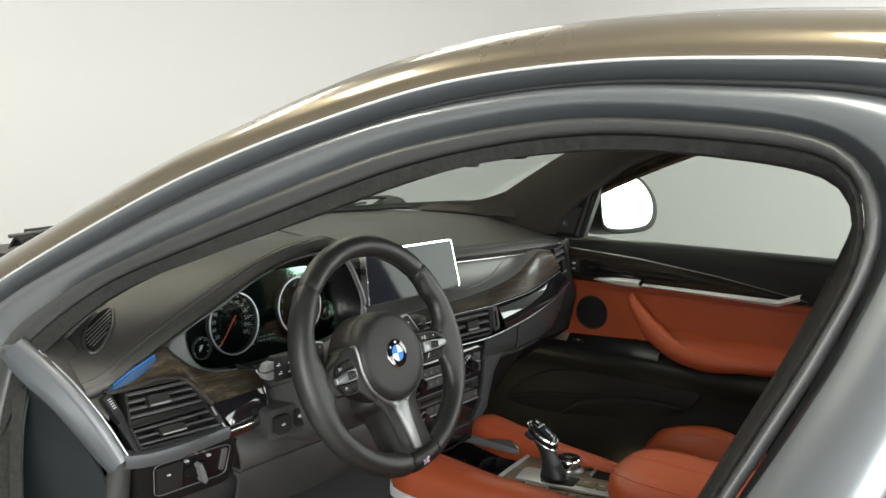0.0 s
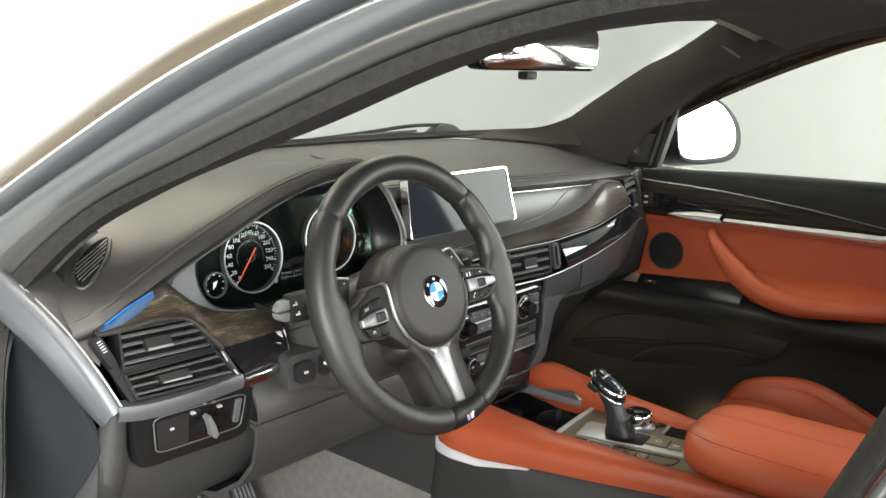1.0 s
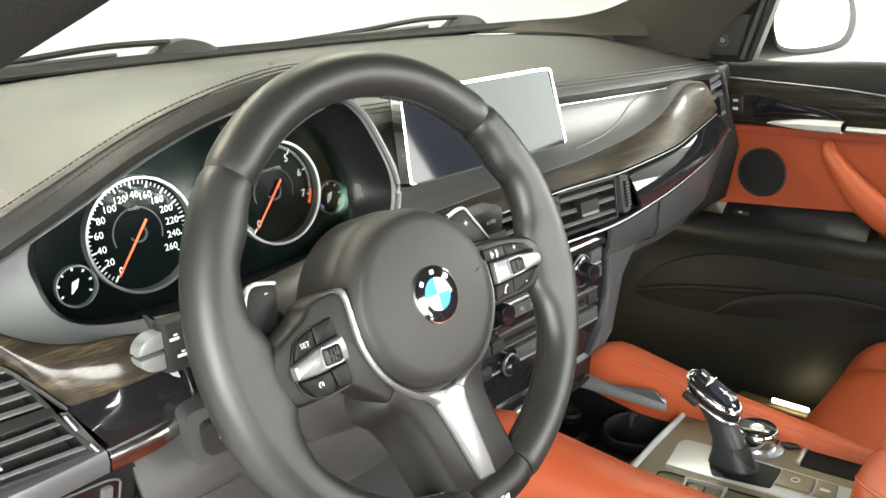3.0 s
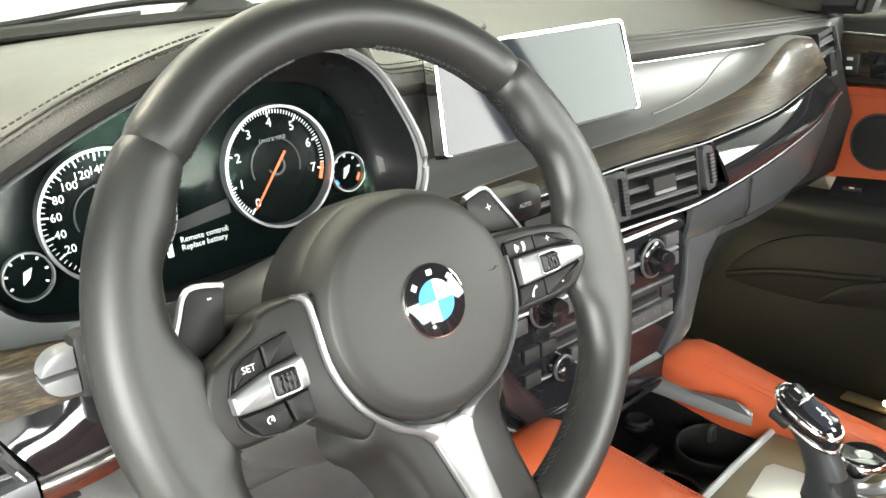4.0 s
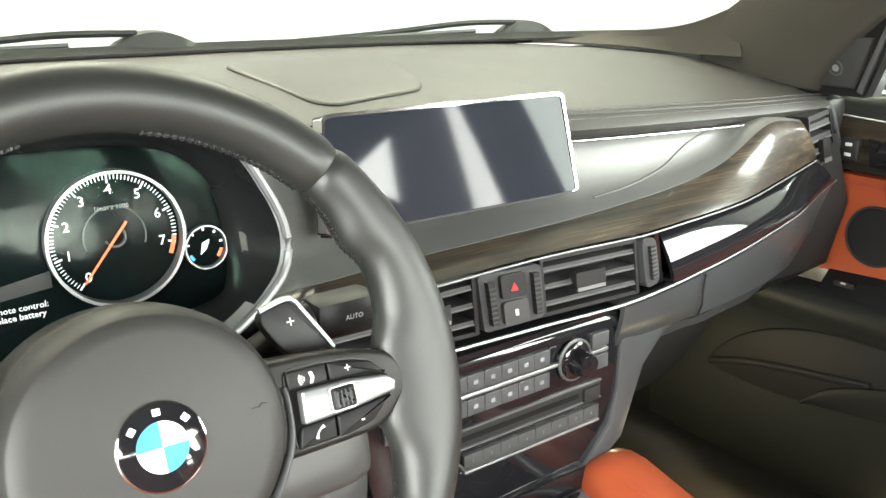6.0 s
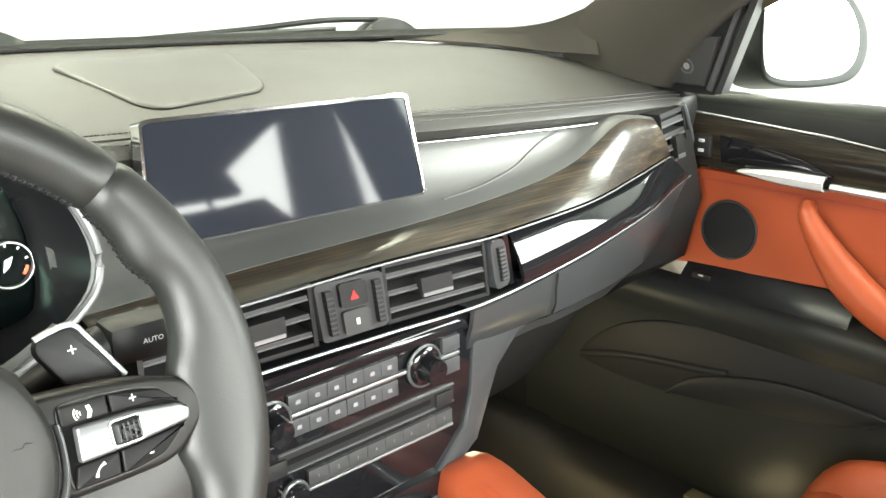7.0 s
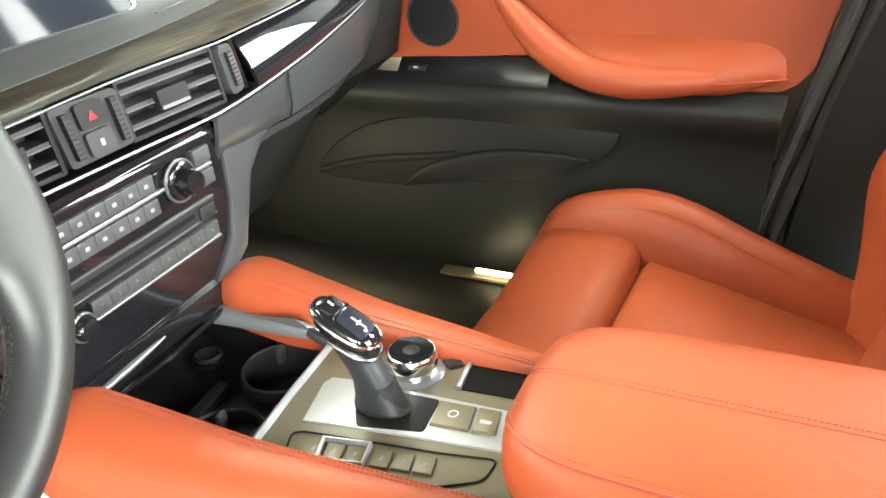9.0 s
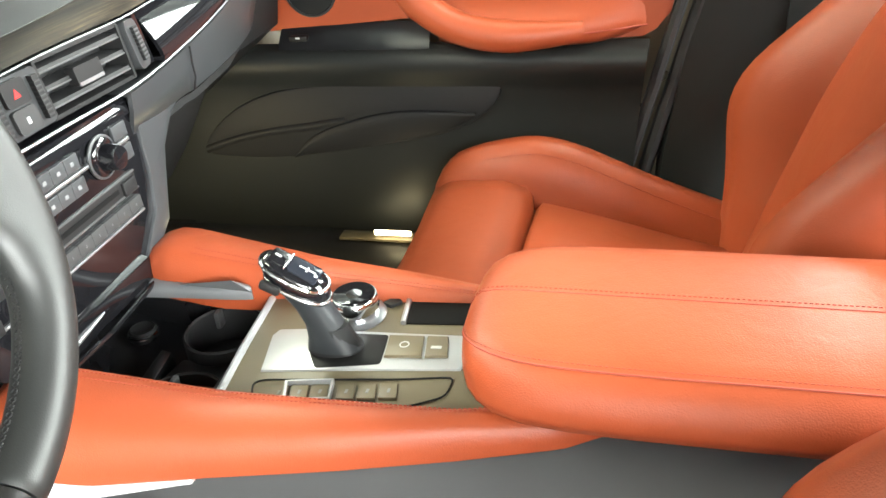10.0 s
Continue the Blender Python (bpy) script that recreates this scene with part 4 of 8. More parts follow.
part("hazard_switch", prism(roundrect(0.30, 0.52, 0.70, 0.95, 0.06), 0.0, 0.008, hz, 0.0015), DARK, block)
part("hazard_triangle", prism([(0.44, 0.65), (0.56, 0.65), (0.50, 0.80)], 0.0, 0.0085, hz), RED_ENAMEL, block, "orange hazard triangle")
part("lock_switch", prism(roundrect(0.30, 0.06, 0.70, 0.47, 0.06), 0.0, 0.008, hz, 0.0015), SOFT, block)
part("lock_mark", wedge(hz, 0.475, 0.525, 0.20, 0.31, 0.0, 0.0084), PRINT, block)
for u in (0.09, 0.81):
    part("thumb_wheel", wedge(hz, u, u + 0.10, 0.12, 0.88, 0.0, 0.0095), DARK, block)
    for k in range(8):
        part("wheel_rib", wedge(hz, u, u + 0.10, 0.16 + 0.085 * k, 0.19 + 0.085 * k, 0.0, 0.0101), SOFT, block)
# right end vent
vent(dash, (0.656, 0.284, 1.035), (0.750, 0.300, 1.034), (0.700, 0.297, 1.132), (0.606, 0.272, 1.131), 5, tab=0.55)
part("end_vent_frame", tube(spline([(0.650, 0.276, 1.022), (0.710, 0.288, 1.023), (0.755, 0.301, 1.030), (0.768, 0.306, 1.052), (0.752, 0.304, 1.085), (0.725, 0.300, 1.122), (0.705, 0.297, 1.142)], 30), 0.0038, 8), STRIP, dash, "satin frame round the end vent")

# driver side end: silver strip, end panel, vent, light switch
strip_pts = spline([(-0.786, 0.305, 1.148), (-0.773, 0.268, 1.124), (-0.757, 0.225, 1.088), (-0.742, 0.188, 1.045), (-0.729, 0.163, 1.003)], 30)
strip2 = spline([(-0.727, 0.160, 1.001), (-0.69, 0.154, 0.996), (-0.63, 0.150, 0.996), (-0.568, 0.148, 1.0)], 24)
sw = part("silver_strip", loft([[p + Vector(o) for p in strip_pts] for o in ((-0.012, 0.02, -0.006), (-0.003, -0.001, -0.004), (0.003, -0.004, 0.001), (0.010, -0.001, 0.004), (0.013, 0.012, 0.004))], 0.003), STRIP, dash, "satin silver strip round the driver side vent", sharp=60)
part("strip_edge", tube([p + Vector((0.0085, -0.002, 0.0035)) for p in strip_pts[4:]], 0.0014, 8), SATIN, sw, "bright edge of the strip")
part("silver_strip_lower", loft([[p + Vector(o) for p in strip2] for o in ((0, 0.02, -0.012), (0, 0.0, -0.010), (0, -0.004, 0.0), (0, -0.001, 0.008), (0, 0.02, 0.010))], 0.003), STRIP, dash, "satin silver strip below the driver side vent", sharp=60)
strip3 = spline([(-0.566, 0.148, 1.0), (-0.53, 0.145, 1.003), (-0.494, 0.150, 1.008)], 12)
part("dark_strip", loft([[p + Vector(o) for p in strip3] for o in ((0, 0.02, -0.012), (0, 0.0, -0.010), (0, -0.003, 0.0), (0, 0.0, 0.006), (0, 0.02, 0.008))], 0.003), DARKMETAL, dash, "dark polished strip under the gloss panel", sharp=60)
flank = spline([(-0.800, 0.318, 1.128), (-0.795, 0.285, 1.104), (-0.779, 0.242, 1.072), (-0.762, 0.212, 1.034), (-0.748, 0.192, 1.003), (-0.738, 0.178, 0.984)], 30)
part("strip_flank", loft([[p + Vector((-0.003, 0.001, -0.004)) for p in strip_pts], [p.lerp(q, 0.5) + Vector((-0.004, -0.002, -0.004)) for p, q in zip(strip_pts, flank)], flank, [q + Vector((0.006, 0.008, -0.004)) for q in flank]], 0.003), SLATE, dash, "slate grey satin flank beside the silver strip", sharp=70)
end_in = spline([tuple(q + Vector((0.003, 0.005, -0.003))) for q in flank[::6]] + [(-0.740, 0.184, 0.96), (-0.745, 0.194, 0.932), (-0.758, 0.214, 0.898), (-0.776, 0.25, 0.855), (-0.790, 0.31, 0.79)], 48)
end_out = spline([(-0.758, 0.345, 1.125), (-0.786, 0.34, 1.04), (-0.800, 0.34, 0.96), (-0.800, 0.345, 0.90), (-0.800, 0.36, 0.85), (-0.800, 0.40, 0.78)], 48)
part("end_panel", loft([end_in, [p.lerp(q, 0.3) + Vector((0.004, 0.004, 0)) for p, q in zip(end_in, end_out)], [p.lerp(q, 0.6) + Vector((0.004, 0.006, 0)) for p, q in zip(end_in, end_out)], end_out, [q + Vector((0.0, 0.03, 0)) for q in end_out], [q + Vector((0.0, 0.10, 0)) for q in end_out]], 0.005), ENDM, dash, "dark slate dashboard end panel", sharp=80)
knee_in = spline([(-0.714, 0.166, 0.999), (-0.713, 0.172, 0.96), (-0.712, 0.180, 0.92), (-0.714, 0.196, 0.88), (-0.718, 0.232, 0.83), (-0.722, 0.30, 0.77)], 24)
knee_out = spline([(-0.735, 0.175, 0.997), (-0.7395, 0.186, 0.96), (-0.744, 0.196, 0.932), (-0.757, 0.216, 0.898), (-0.775, 0.252, 0.855), (-0.789, 0.312, 0.79)], 24)
part("knee_side", loft([[p + Vector((0.01, 0.02, 0)) for p in knee_in], knee_in, [p.lerp(q, 0.5) + Vector((-0.004, -0.006, 0)) for p, q in zip(knee_in, knee_out)], knee_out, [q + Vector((0.004, 0.012, 0)) for q in knee_out]], 0.004), SOFT, dash, "rounded dark grey side of the knee panel", sharp=80)
part("pad_end_cap", loft([[(-0.770, 0.266, 1.128), (-0.752, 0.226, 1.092), (-0.735, 0.200, 1.060), (-0.728, 0.190, 1.05)], [(-0.752, 0.30, 1.155), (-0.738, 0.25, 1.125), (-0.728, 0.215, 1.085), (-0.722, 0.20, 1.07)], [(-0.735, 0.34, 1.165), (-0.728, 0.27, 1.14), (-0.722, 0.225, 1.10), (-0.718, 0.21, 1.08)]], 0.006), LEATHER, dash, "dark grey leather cap at the dashboard's end")
vent(dash, (-0.706, 0.178, 1.045), (-0.594, 0.173, 1.043), (-0.612, 0.189, 1.080), (-0.700, 0.195, 1.081), 4, tab=0.42)
vent(dash, (-0.700, 0.163, 1.011), (-0.576, 0.155, 1.007), (-0.592, 0.170, 1.037), (-0.706, 0.175, 1.036), 3, tab=0.42)
part("vent_surround", loft([[(-0.735, 0.197, 1.078), (-0.722, 0.181, 1.045), (-0.709, 0.163, 1.008)], [(-0.724, 0.199, 1.084), (-0.711, 0.180, 1.047), (-0.698, 0.164, 1.008)], [(-0.716, 0.215, 1.082), (-0.704, 0.20, 1.045), (-0.692, 0.19, 1.008)]], 0.004), PIANODULL, dash, "dark surround of the driver side vent")
hw = quad((-0.7225, 0.177, 1.047), (-0.713, 0.177, 1.049), (-0.724, 0.195, 1.085), (-0.736, 0.194, 1.081))
wh = part("vent_wheel_housing", prism(roundrect(0.0, 0.0, 1.0, 1.0, 0.2), -0.01, 0.003, hw, 0.001), PIANODULL, dash)
for k in range(5):
    part("wheel_rib", wedge(hw, 0.30, 0.72, 0.50 + 0.08 * k, 0.53 + 0.08 * k, 0.002, 0.0042), PRINT, wh)
part("vent_divider", loft([[(-0.709, 0.176, 1.040), (-0.65, 0.172, 1.0405), (-0.592, 0.168, 1.041)], [(-0.709, 0.172, 1.0405), (-0.65, 0.168, 1.041), (-0.590, 0.1645, 1.041)], [(-0.709, 0.178, 1.046), (-0.65, 0.174, 1.046), (-0.592, 0.171, 1.045)]], 0.002), DARK, dash, sharp=40)
brow = spline([(-0.727, 0.197, 1.0845), (-0.690, 0.192, 1.0855), (-0.661, 0.190, 1.0885), (-0.633, 0.188, 1.0875), (-0.615, 0.184, 1.0825), (-0.600, 0.176, 1.066), (-0.583, 0.166, 1.0435)], 36)
part("vent_brow", loft([[p + Vector((0.0, 0.012, -0.006)) for p in brow], [p + Vector((0.0, -0.002, -0.003)) for p in brow], [p + Vector((0.0, -0.004, 0.0)) for p in brow], [p + Vector((0.0, 0.0, 0.0022)) for p in brow], [p + Vector((0.0, 0.008, 0.001)) for p in brow]], 0.001), BROW, dash, "thin satin brow over the vent", sharp=70)
part("vent_end_clip", loft([[(-0.588, 0.166, 1.040), (-0.573, 0.1535, 1.005)], [(-0.583, 0.163, 1.040), (-0.567, 0.151, 1.005)], [(-0.581, 0.172, 1.040), (-0.565, 0.162, 1.005)]], 0.001), DARK, dash)
for a, b in (((-0.586, 0.1625, 1.038), (-0.581, 0.159, 1.026)), ((-0.5755, 0.1545, 1.014), (-0.571, 0.151, 1.006))):
    part("vent_end_clip", tube([a, b], 0.0014, 8), SATIN, dash, "small bright clip at the vent's end")
gl_top = spline([(-0.584, 0.168, 1.0435), (-0.565, 0.1635, 1.0425), (-0.540, 0.1583, 1.0455), (-0.515, 0.1540, 1.0480), (-0.499, 0.1520, 1.0470)], 20)
gl_low = spline([(-0.562, 0.1500, 1.0060), (-0.530, 0.1490, 1.0070), (-0.496, 0.1480, 1.0120)], 20)
gloss_rows = [[p.lerp(q, f) + Vector((0, -0.006 * math.sin(math.pi * f) * 0.5, 0)) for p, q in zip(gl_top, gl_low)] for f in frange(0, 1, 7)]
part("driver_gloss_panel", loft(gloss_rows, 0.003), PIANO, dash, "gloss black panel below the driver side wood", sharp=60)
wood_top = spline([(-0.727, 0.203, 1.088), (-0.690, 0.197, 1.110), (-0.650, 0.192, 1.128), (-0.638, 0.190, 1.131), (-0.623, 0.187, 1.117), (-0.604, 0.182, 1.100), (-0.582, 0.176, 1.088), (-0.558, 0.170, 1.082), (-0.540, 0.166, 1.081), (-0.522, 0.163, 1.079), (-0.503, 0.164, 1.074)], 60)
wood_low = spline([(-0.727, 0.199, 1.085), (-0.690, 0.194, 1.087), (-0.661, 0.191, 1.090), (-0.633, 0.188, 1.089), (-0.614, 0.183, 1.0835), (-0.598, 0.175, 1.066), (-0.583, 0.167, 1.044), (-0.565, 0.162, 1.043), (-0.540, 0.155, 1.0465), (-0.515, 0.150, 1.0495), (-0.499, 0.151, 1.048)], 60)
part("driver_wood_panel", loft([[p + Vector((0, 0.02, -0.006)) for p in wood_top], [p + Vector((0, 0.004, -0.0008)) for p in wood_top], [p + Vector((0, 0.0, -0.003)) for p in wood_top], [p.lerp(q, 0.5) + Vector((0, -0.003, 0.001)) for p, q in zip(wood_top, wood_low)], wood_low, [q + Vector((0, 0.01, -0.001)) for q in wood_low]], 0.002), WOOD, dash, "dark wood panel between vent and steering column", sharp=60)
part("panel_end", loft([[(-0.503, 0.165, 1.073), (-0.499, 0.152, 1.047), (-0.497, 0.147, 1.026), (-0.496, 0.149, 1.004)], [(-0.499, 0.169, 1.073), (-0.494, 0.157, 1.047), (-0.492, 0.152, 1.026), (-0.491, 0.154, 1.004)], [(-0.488, 0.23, 1.07), (-0.484, 0.22, 1.047), (-0.482, 0.22, 1.026), (-0.482, 0.22, 1.004)]], 0.002), PIANO, dash, sharp=50)
# white reflection on the gloss panel, modelled as a small silver triangle
part("panel_glint", loft([[(-0.523, 0.1575, 1.066), (-0.508, 0.1565, 1.062)], [(-0.516, 0.152, 1.055), (-0.504, 0.152, 1.050)], [(-0.508, 0.1475, 1.044), (-0.5035, 0.1475, 1.041)]], 0.0015), SILVER, dash, "bright triangle in place of a reflection on the gloss panel")
part("column_filler", loft([[(x, y, z) for x in frange(-0.50, -0.25, 6)] for y, z in ((0.21, 1.05), (0.19, 1.02), (0.19, 0.97))], 0.004), DARK, dash)
film_top, film_low = wood_top[1:19], [p.lerp(q, 0.80 * (1 - 0.7 * (k / 17) ** 2)) for k, (p, q) in enumerate(zip(wood_top[1:19], wood_low[1:19]))]
part("blue_film", loft([[p + Vector((0, -0.003, -0.0022)) for p in film_top], [p.lerp(q, 0.5) + Vector((0, -0.0045, 0.0005)) for p, q in zip(film_top, film_low)], [q + Vector((0, -0.0045, 0.001)) for q in film_low]], 0.0006), BLUE, dash, "blue protective film strip below the pad")
part("film_edge", tube([p + Vector((0, -0.0045, -0.001)) for p in film_top[2:]], 0.0011, 6), BLUE_LINE, dash, "bright blue edge of the film")
# light switch panel
ls = quad((-0.697, 0.168, 0.929), (-0.560, 0.167, 0.926), (-0.550, 0.161, 0.983), (-0.703, 0.163, 0.988))
lp = part("light_switch_panel", prism(roundrect(-0.05, -0.14, 1.06, 1.04, 0.14), -0.03, 0.0, ls, 0.002), KEYM, dash, "dark light switch panel")
part("switch_well", prism(roundrect(0.12, 0.12, 0.97, 0.90, 0.1), -0.01, 0.0015, ls, 0.001), PIANO, lp)
part("fog_switch", prism(roundrect(0.14, 0.18, 0.42, 0.84, 0.05), 0.0, 0.005, ls, 0.0015), DARK, lp)
kn = part("rotary_dial", prism(circle(0.60, 0.48, 0.15, 24), 0.0, 0.008, ls, 0.002), KEYM, lp)
part("knob_grip", prism([(0.535, 0.70), (0.565, 0.74), (0.62, 0.50), (0.66, 0.26), (0.635, 0.18), (0.60, 0.24), (0.565, 0.48)], 0.006, 0.018, ls, 0.002), GREYSAT, kn, "silver grip of the light knob")
part("dimmer_wheel", prism(roundrect(0.87, 0.28, 0.925, 0.82, 0.03), 0.0, 0.005, ls, 0.002), SLATEDGE, lp)
part("well_rim", tube([ls(u, v, 0.002) for u, v in roundrect(0.12, 0.12, 0.97, 0.90, 0.1)], 0.0009, 6, True), SLATEDGE, lp)
for u, v in ((0.27, 0.60), (0.465, 0.80), (0.715, 0.78)):
    part("lamp_symbol", prism([(u, v - 0.026)] + [(u + 0.014 * math.cos(a), v + 0.028 * math.sin(a)) for a in frange(-math.pi / 2, math.pi / 2, 7)], 0.0, 0.0056, ls), PRINT, lp)
    for dv_ in (-0.026, -0.006, 0.014):
        part("symbol_bar", wedge(ls, u - 0.024, u - 0.006, v + dv_, v + dv_ + 0.009, 0.0, 0.0056), PRINT, lp)
part("off_symbol", ringband(ls, 0.575, 0.90, 0.010, 0.018, 0.0, 0.0026, 14, 0, 360), PRINT, lp)
part("symbol_bar", wedge(ls, 0.635, 0.675, 0.88, 0.91, 0.0, 0.0026), PRINT, lp)
# centre speaker grille on the pad
PADS = [pad_rail(k) for k in range(10)]


def pad_z(x, y):
    """Height of the leather pad."""
    ys, zs = [], []
    for r in PADS[4:9]:
        ys.append(at([p[0] for p in r], [p[1] for p in r], x))
        zs.append(at([p[0] for p in r], [p[2] for p in r], x))
    return at(ys, zs, y)


def sg(u, v, d):
    a, b = Vector((-0.086, 0.36)).lerp(Vector((0.065, 0.40)), u), Vector((-0.105, 0.573)).lerp(Vector((0.13, 0.626)), u)
    x, y = a.lerp(b, v)
    return Vector((x, y, pad_z(x, y) + d))


gridl = roundrect(0, 0, 1, 1, 0.16, 8)
part("centre_speaker_cover", loft([[sg(0.5 + (u - 0.5) * f, 0.5 + (v - 0.5) * f, d) for u, v in gridl] for f, d in ((1.0, -0.003), (1.0, 0.0015), (0.985, 0.003), (0.96, 0.0032), (0.75, 0.0032), (0.5, 0.0032), (0.25, 0.0032), (0.02, 0.0032))], wrap_v=True, caps=True), LEATHER, dash, "flat speaker cover in the leather pad", sharp=70)
part("cover_gap", tube([sg(u, v, 0.001) for u, v in gridl], 0.0009, 6, True), DARK, dash)

# top grille at the driver side


def tg(u, v, d):
    x, y = -0.688 + 0.052 * (u - 0.5) + 0.034 * (v - 0.5), 0.270 - 0.018 * (u - 0.5) + 0.078 * (v - 0.5)
    return Vector((x, y, pad_z(x, y) + 0.002 + d))


leaf = [(p.x, p.y) for p in spline([(0.93, 1.08, 0), (0.92, 0.80, 0), (0.78, 0.42, 0), (0.46, 0.03, 0), (0.16, -0.03, 0), (0.06, 0.22, 0), (0.20, 0.66, 0), (0.58, 1.00, 0)], 48, True)]
leaf = [(0.5 + (u - 0.5) * 0.86, 0.48 + (v - 0.48) * 0.80) for u, v in leaf]
part("grille_rim", tube([tg(0.5 + (u - 0.5) * 1.10, 0.5 + (v - 0.5) * 1.10, 0.0) for u, v in leaf], 0.0026, 8, True), LEATHER, dash, "leather-covered rim of the grille")
gr = part("demister_grille", prism(leaf, -0.006, 0.003, tg, 0.001), HOLE, dash, "black leaf-shaped demister grille in the pad")


def leaf_span(off):
    """Where a slanted line crosses the grille's outline."""
    us = []
    for (u0, v0), (u1, v1) in zip(leaf, leaf[1:] + leaf[:1]):
        a, b = v0 - 0.56 * u0 - off, v1 - 0.56 * u1 - off
        if a * b < 0:
            us.append(u0 + (u1 - u0) * a / (a - b))
    return min(us), max(us)


for k in range(6):
    off = -0.06 + 0.092 * k
    ua, ub = leaf_span(off)
    rib = [(ua + 0.02, off + 0.56 * (ua + 0.02)), (ub - 0.02, off + 0.56 * (ub - 0.02))]
    part("rib", prism([rib[0], rib[1], (rib[1][0], rib[1][1] + 0.018), (rib[0][0], rib[0][1] + 0.018)], 0.0, 0.0042, tg), SLATEDGE, gr)
# ---- instrument cluster ----
cluster = thing("instrument_cluster", (-0.385, 0.27, 1.04), "digital instrument cluster with two silver-ringed dials", "gauge cluster")


def cl(u, v, d):
    """Cluster face: u right, v up, d towards the driver."""
    return Vector((u, 0.272 + 0.10 * (v - 1.12) - d, v))


part("face", prism(roundrect(-0.56, 1.045, -0.212, 1.200, 0.03), -0.02, 0.0, cl, 0.001), DIAL, cluster, "black glossy cluster display")
loop_o = spline([(-0.618, 0.214, 1.118), (-0.60, 0.195, 1.075), (-0.555, 0.178, 1.045), (-0.48, 0.170, 1.034), (-0.38, 0.172, 1.034), (-0.275, 0.186, 1.062), (-0.222, 0.208, 1.084), (-0.2035, 0.216, 1.103), (-0.203, 0.218, 1.131), (-0.216, 0.221, 1.163), (-0.244, 0.219, 1.202), (-0.30, 0.200, 1.226), (-0.38, 0.198, 1.226), (-0.46, 0.198, 1.204), (-0.54, 0.20, 1.168), (-0.595, 0.206, 1.142)], 96, True)
loop_i = spline([(-0.549, 0.262, 1.105), (-0.540, 0.258, 1.078), (-0.515, 0.256, 1.062), (-0.46, 0.255, 1.055), (-0.38, 0.255, 1.055), (-0.30, 0.256, 1.058), (-0.245, 0.258, 1.066), (-0.232, 0.262, 1.082), (-0.231, 0.266, 1.12), (-0.238, 0.268, 1.155), (-0.258, 0.268, 1.182), (-0.30, 0.268, 1.196), (-0.38, 0.268, 1.198), (-0.46, 0.268, 1.190), (-0.52, 0.266, 1.165), (-0.545, 0.264, 1.135)], 96, True)
SPLIT = [0.93, 0.94, 0.92, 0.86, 0.70, 0.42, 0.24, 0.14, 0.12, 0.12, 0.10, 0.10, 0.10, 0.14, 0.34, 0.70, 0.93]


def rim_at(k, f):
    """A point across the surround, f from its outer loop to its inner loop."""
    return loop_o[k].lerp(loop_i[k], f) + Vector((0, at([0, 0.10, 0.5, 1], [0.0, -0.003, 0.006, 0.0], f), 0))


cut = [at(frange(0, 96, 17), SPLIT, k) for k in range(96)]
part("bezel", loft([[p + Vector((0, 0.02, 0)) for p in loop_o]] + [[rim_at(k, cut[k] * f) for k in range(96)] for f in (0, 0.15, 0.5, 1.0)], wrap_v=True), BEZEL, cluster, "grey flared cluster surround", sharp=60)
part("inner_cowl", loft([[rim_at(k, cut[k] + (1 - cut[k]) * f) + Vector((0, 0.0005, 0)) for k in range(96)] for f in (0, 0.35, 0.7, 1.0)] + [[q + Vector((0, 0.012, 0)) for q in loop_i]], wrap_v=True), PIANODULL, cluster, "black inner cowl of the cluster", sharp=60)
part("bezel_edge", tube([p + Vector((0, -0.002, 0)) for p in loop_o[31:62]], 0.0034, 8), GREYSAT, cluster, "satin grey edge of the surround")


def dial(cx, cz, r, labels, a0, a1, needle, name):
    ring = part(name, ringband(cl, cx, cz, r * 0.955, r, 0.0, 0.0098, 64), SATIN, cluster, "silver dial ring")
    n = (len(labels) - 1) * (4 if len(labels) > 10 else 10)
    for k in range(n + 1):
        a = radians(a0 + (a1 - a0) * k / n)
        big = k % (4 if len(labels) > 10 else 10) == 0
        w, ln = (0.0006, 0.0058) if big else (0.00024, 0.0032)
        c, s = math.cos(a), math.sin(a)
        ro, ri = r * 0.91, r * 0.91 - ln
        part("tick", prism([(cx + ri * c - w * s, cz + ri * s + w * c), (cx + ri * c + w * s, cz + ri * s - w * c), (cx + ro * c + w * s, cz + ro * s - w * c), (cx + ro * c - w * s, cz + ro * s + w * c)], 0.0002, 0.0008, cl), LIT, ring)
    for k, t in enumerate(labels):
        if not t:
            continue
        a = radians(a0 + (a1 - a0) * k / (len(labels) - 1))
        rr = r * (0.70 if len(t) < 3 else 0.66)
        sz = 0.0105 if len(labels) < 10 else 0.0085
        part("numeral", text_bm(t, sz, lambda u, v, d, a=a, rr=rr: cl(cx + rr * math.cos(a) + u, cz + rr * math.sin(a) + v, 0.001)), LIT, ring)
    part("inner_ring", ringband(cl, cx, cz, r * 0.44, r * 0.46, 0.0, 0.001, 40, -20, 200), BUTTON, ring)
    a = radians(needle)
    c, s = math.cos(a), math.sin(a)
    w = 0.0009
    part("needle", prism([(cx - 0.014 * c - w * s, cz - 0.014 * s + w * c), (cx - 0.014 * c + w * s, cz - 0.014 * s - w * c), (cx + 0.8 * r * c + w * 0.6 * s, cz + 0.8 * r * s - w * 0.6 * c), (cx + 0.8 * r * c - w * 0.6 * s, cz + 0.8 * r * s + w * 0.6 * c)], 0.0022, 0.0032, cl), LIT_RED, ring, "glowing orange needle")
    part("hub", ringband(cl, cx, cz, r * 0.13, r * 0.16, 0.0, 0.002, 24, 200, 400), BUTTON, ring)
    return ring


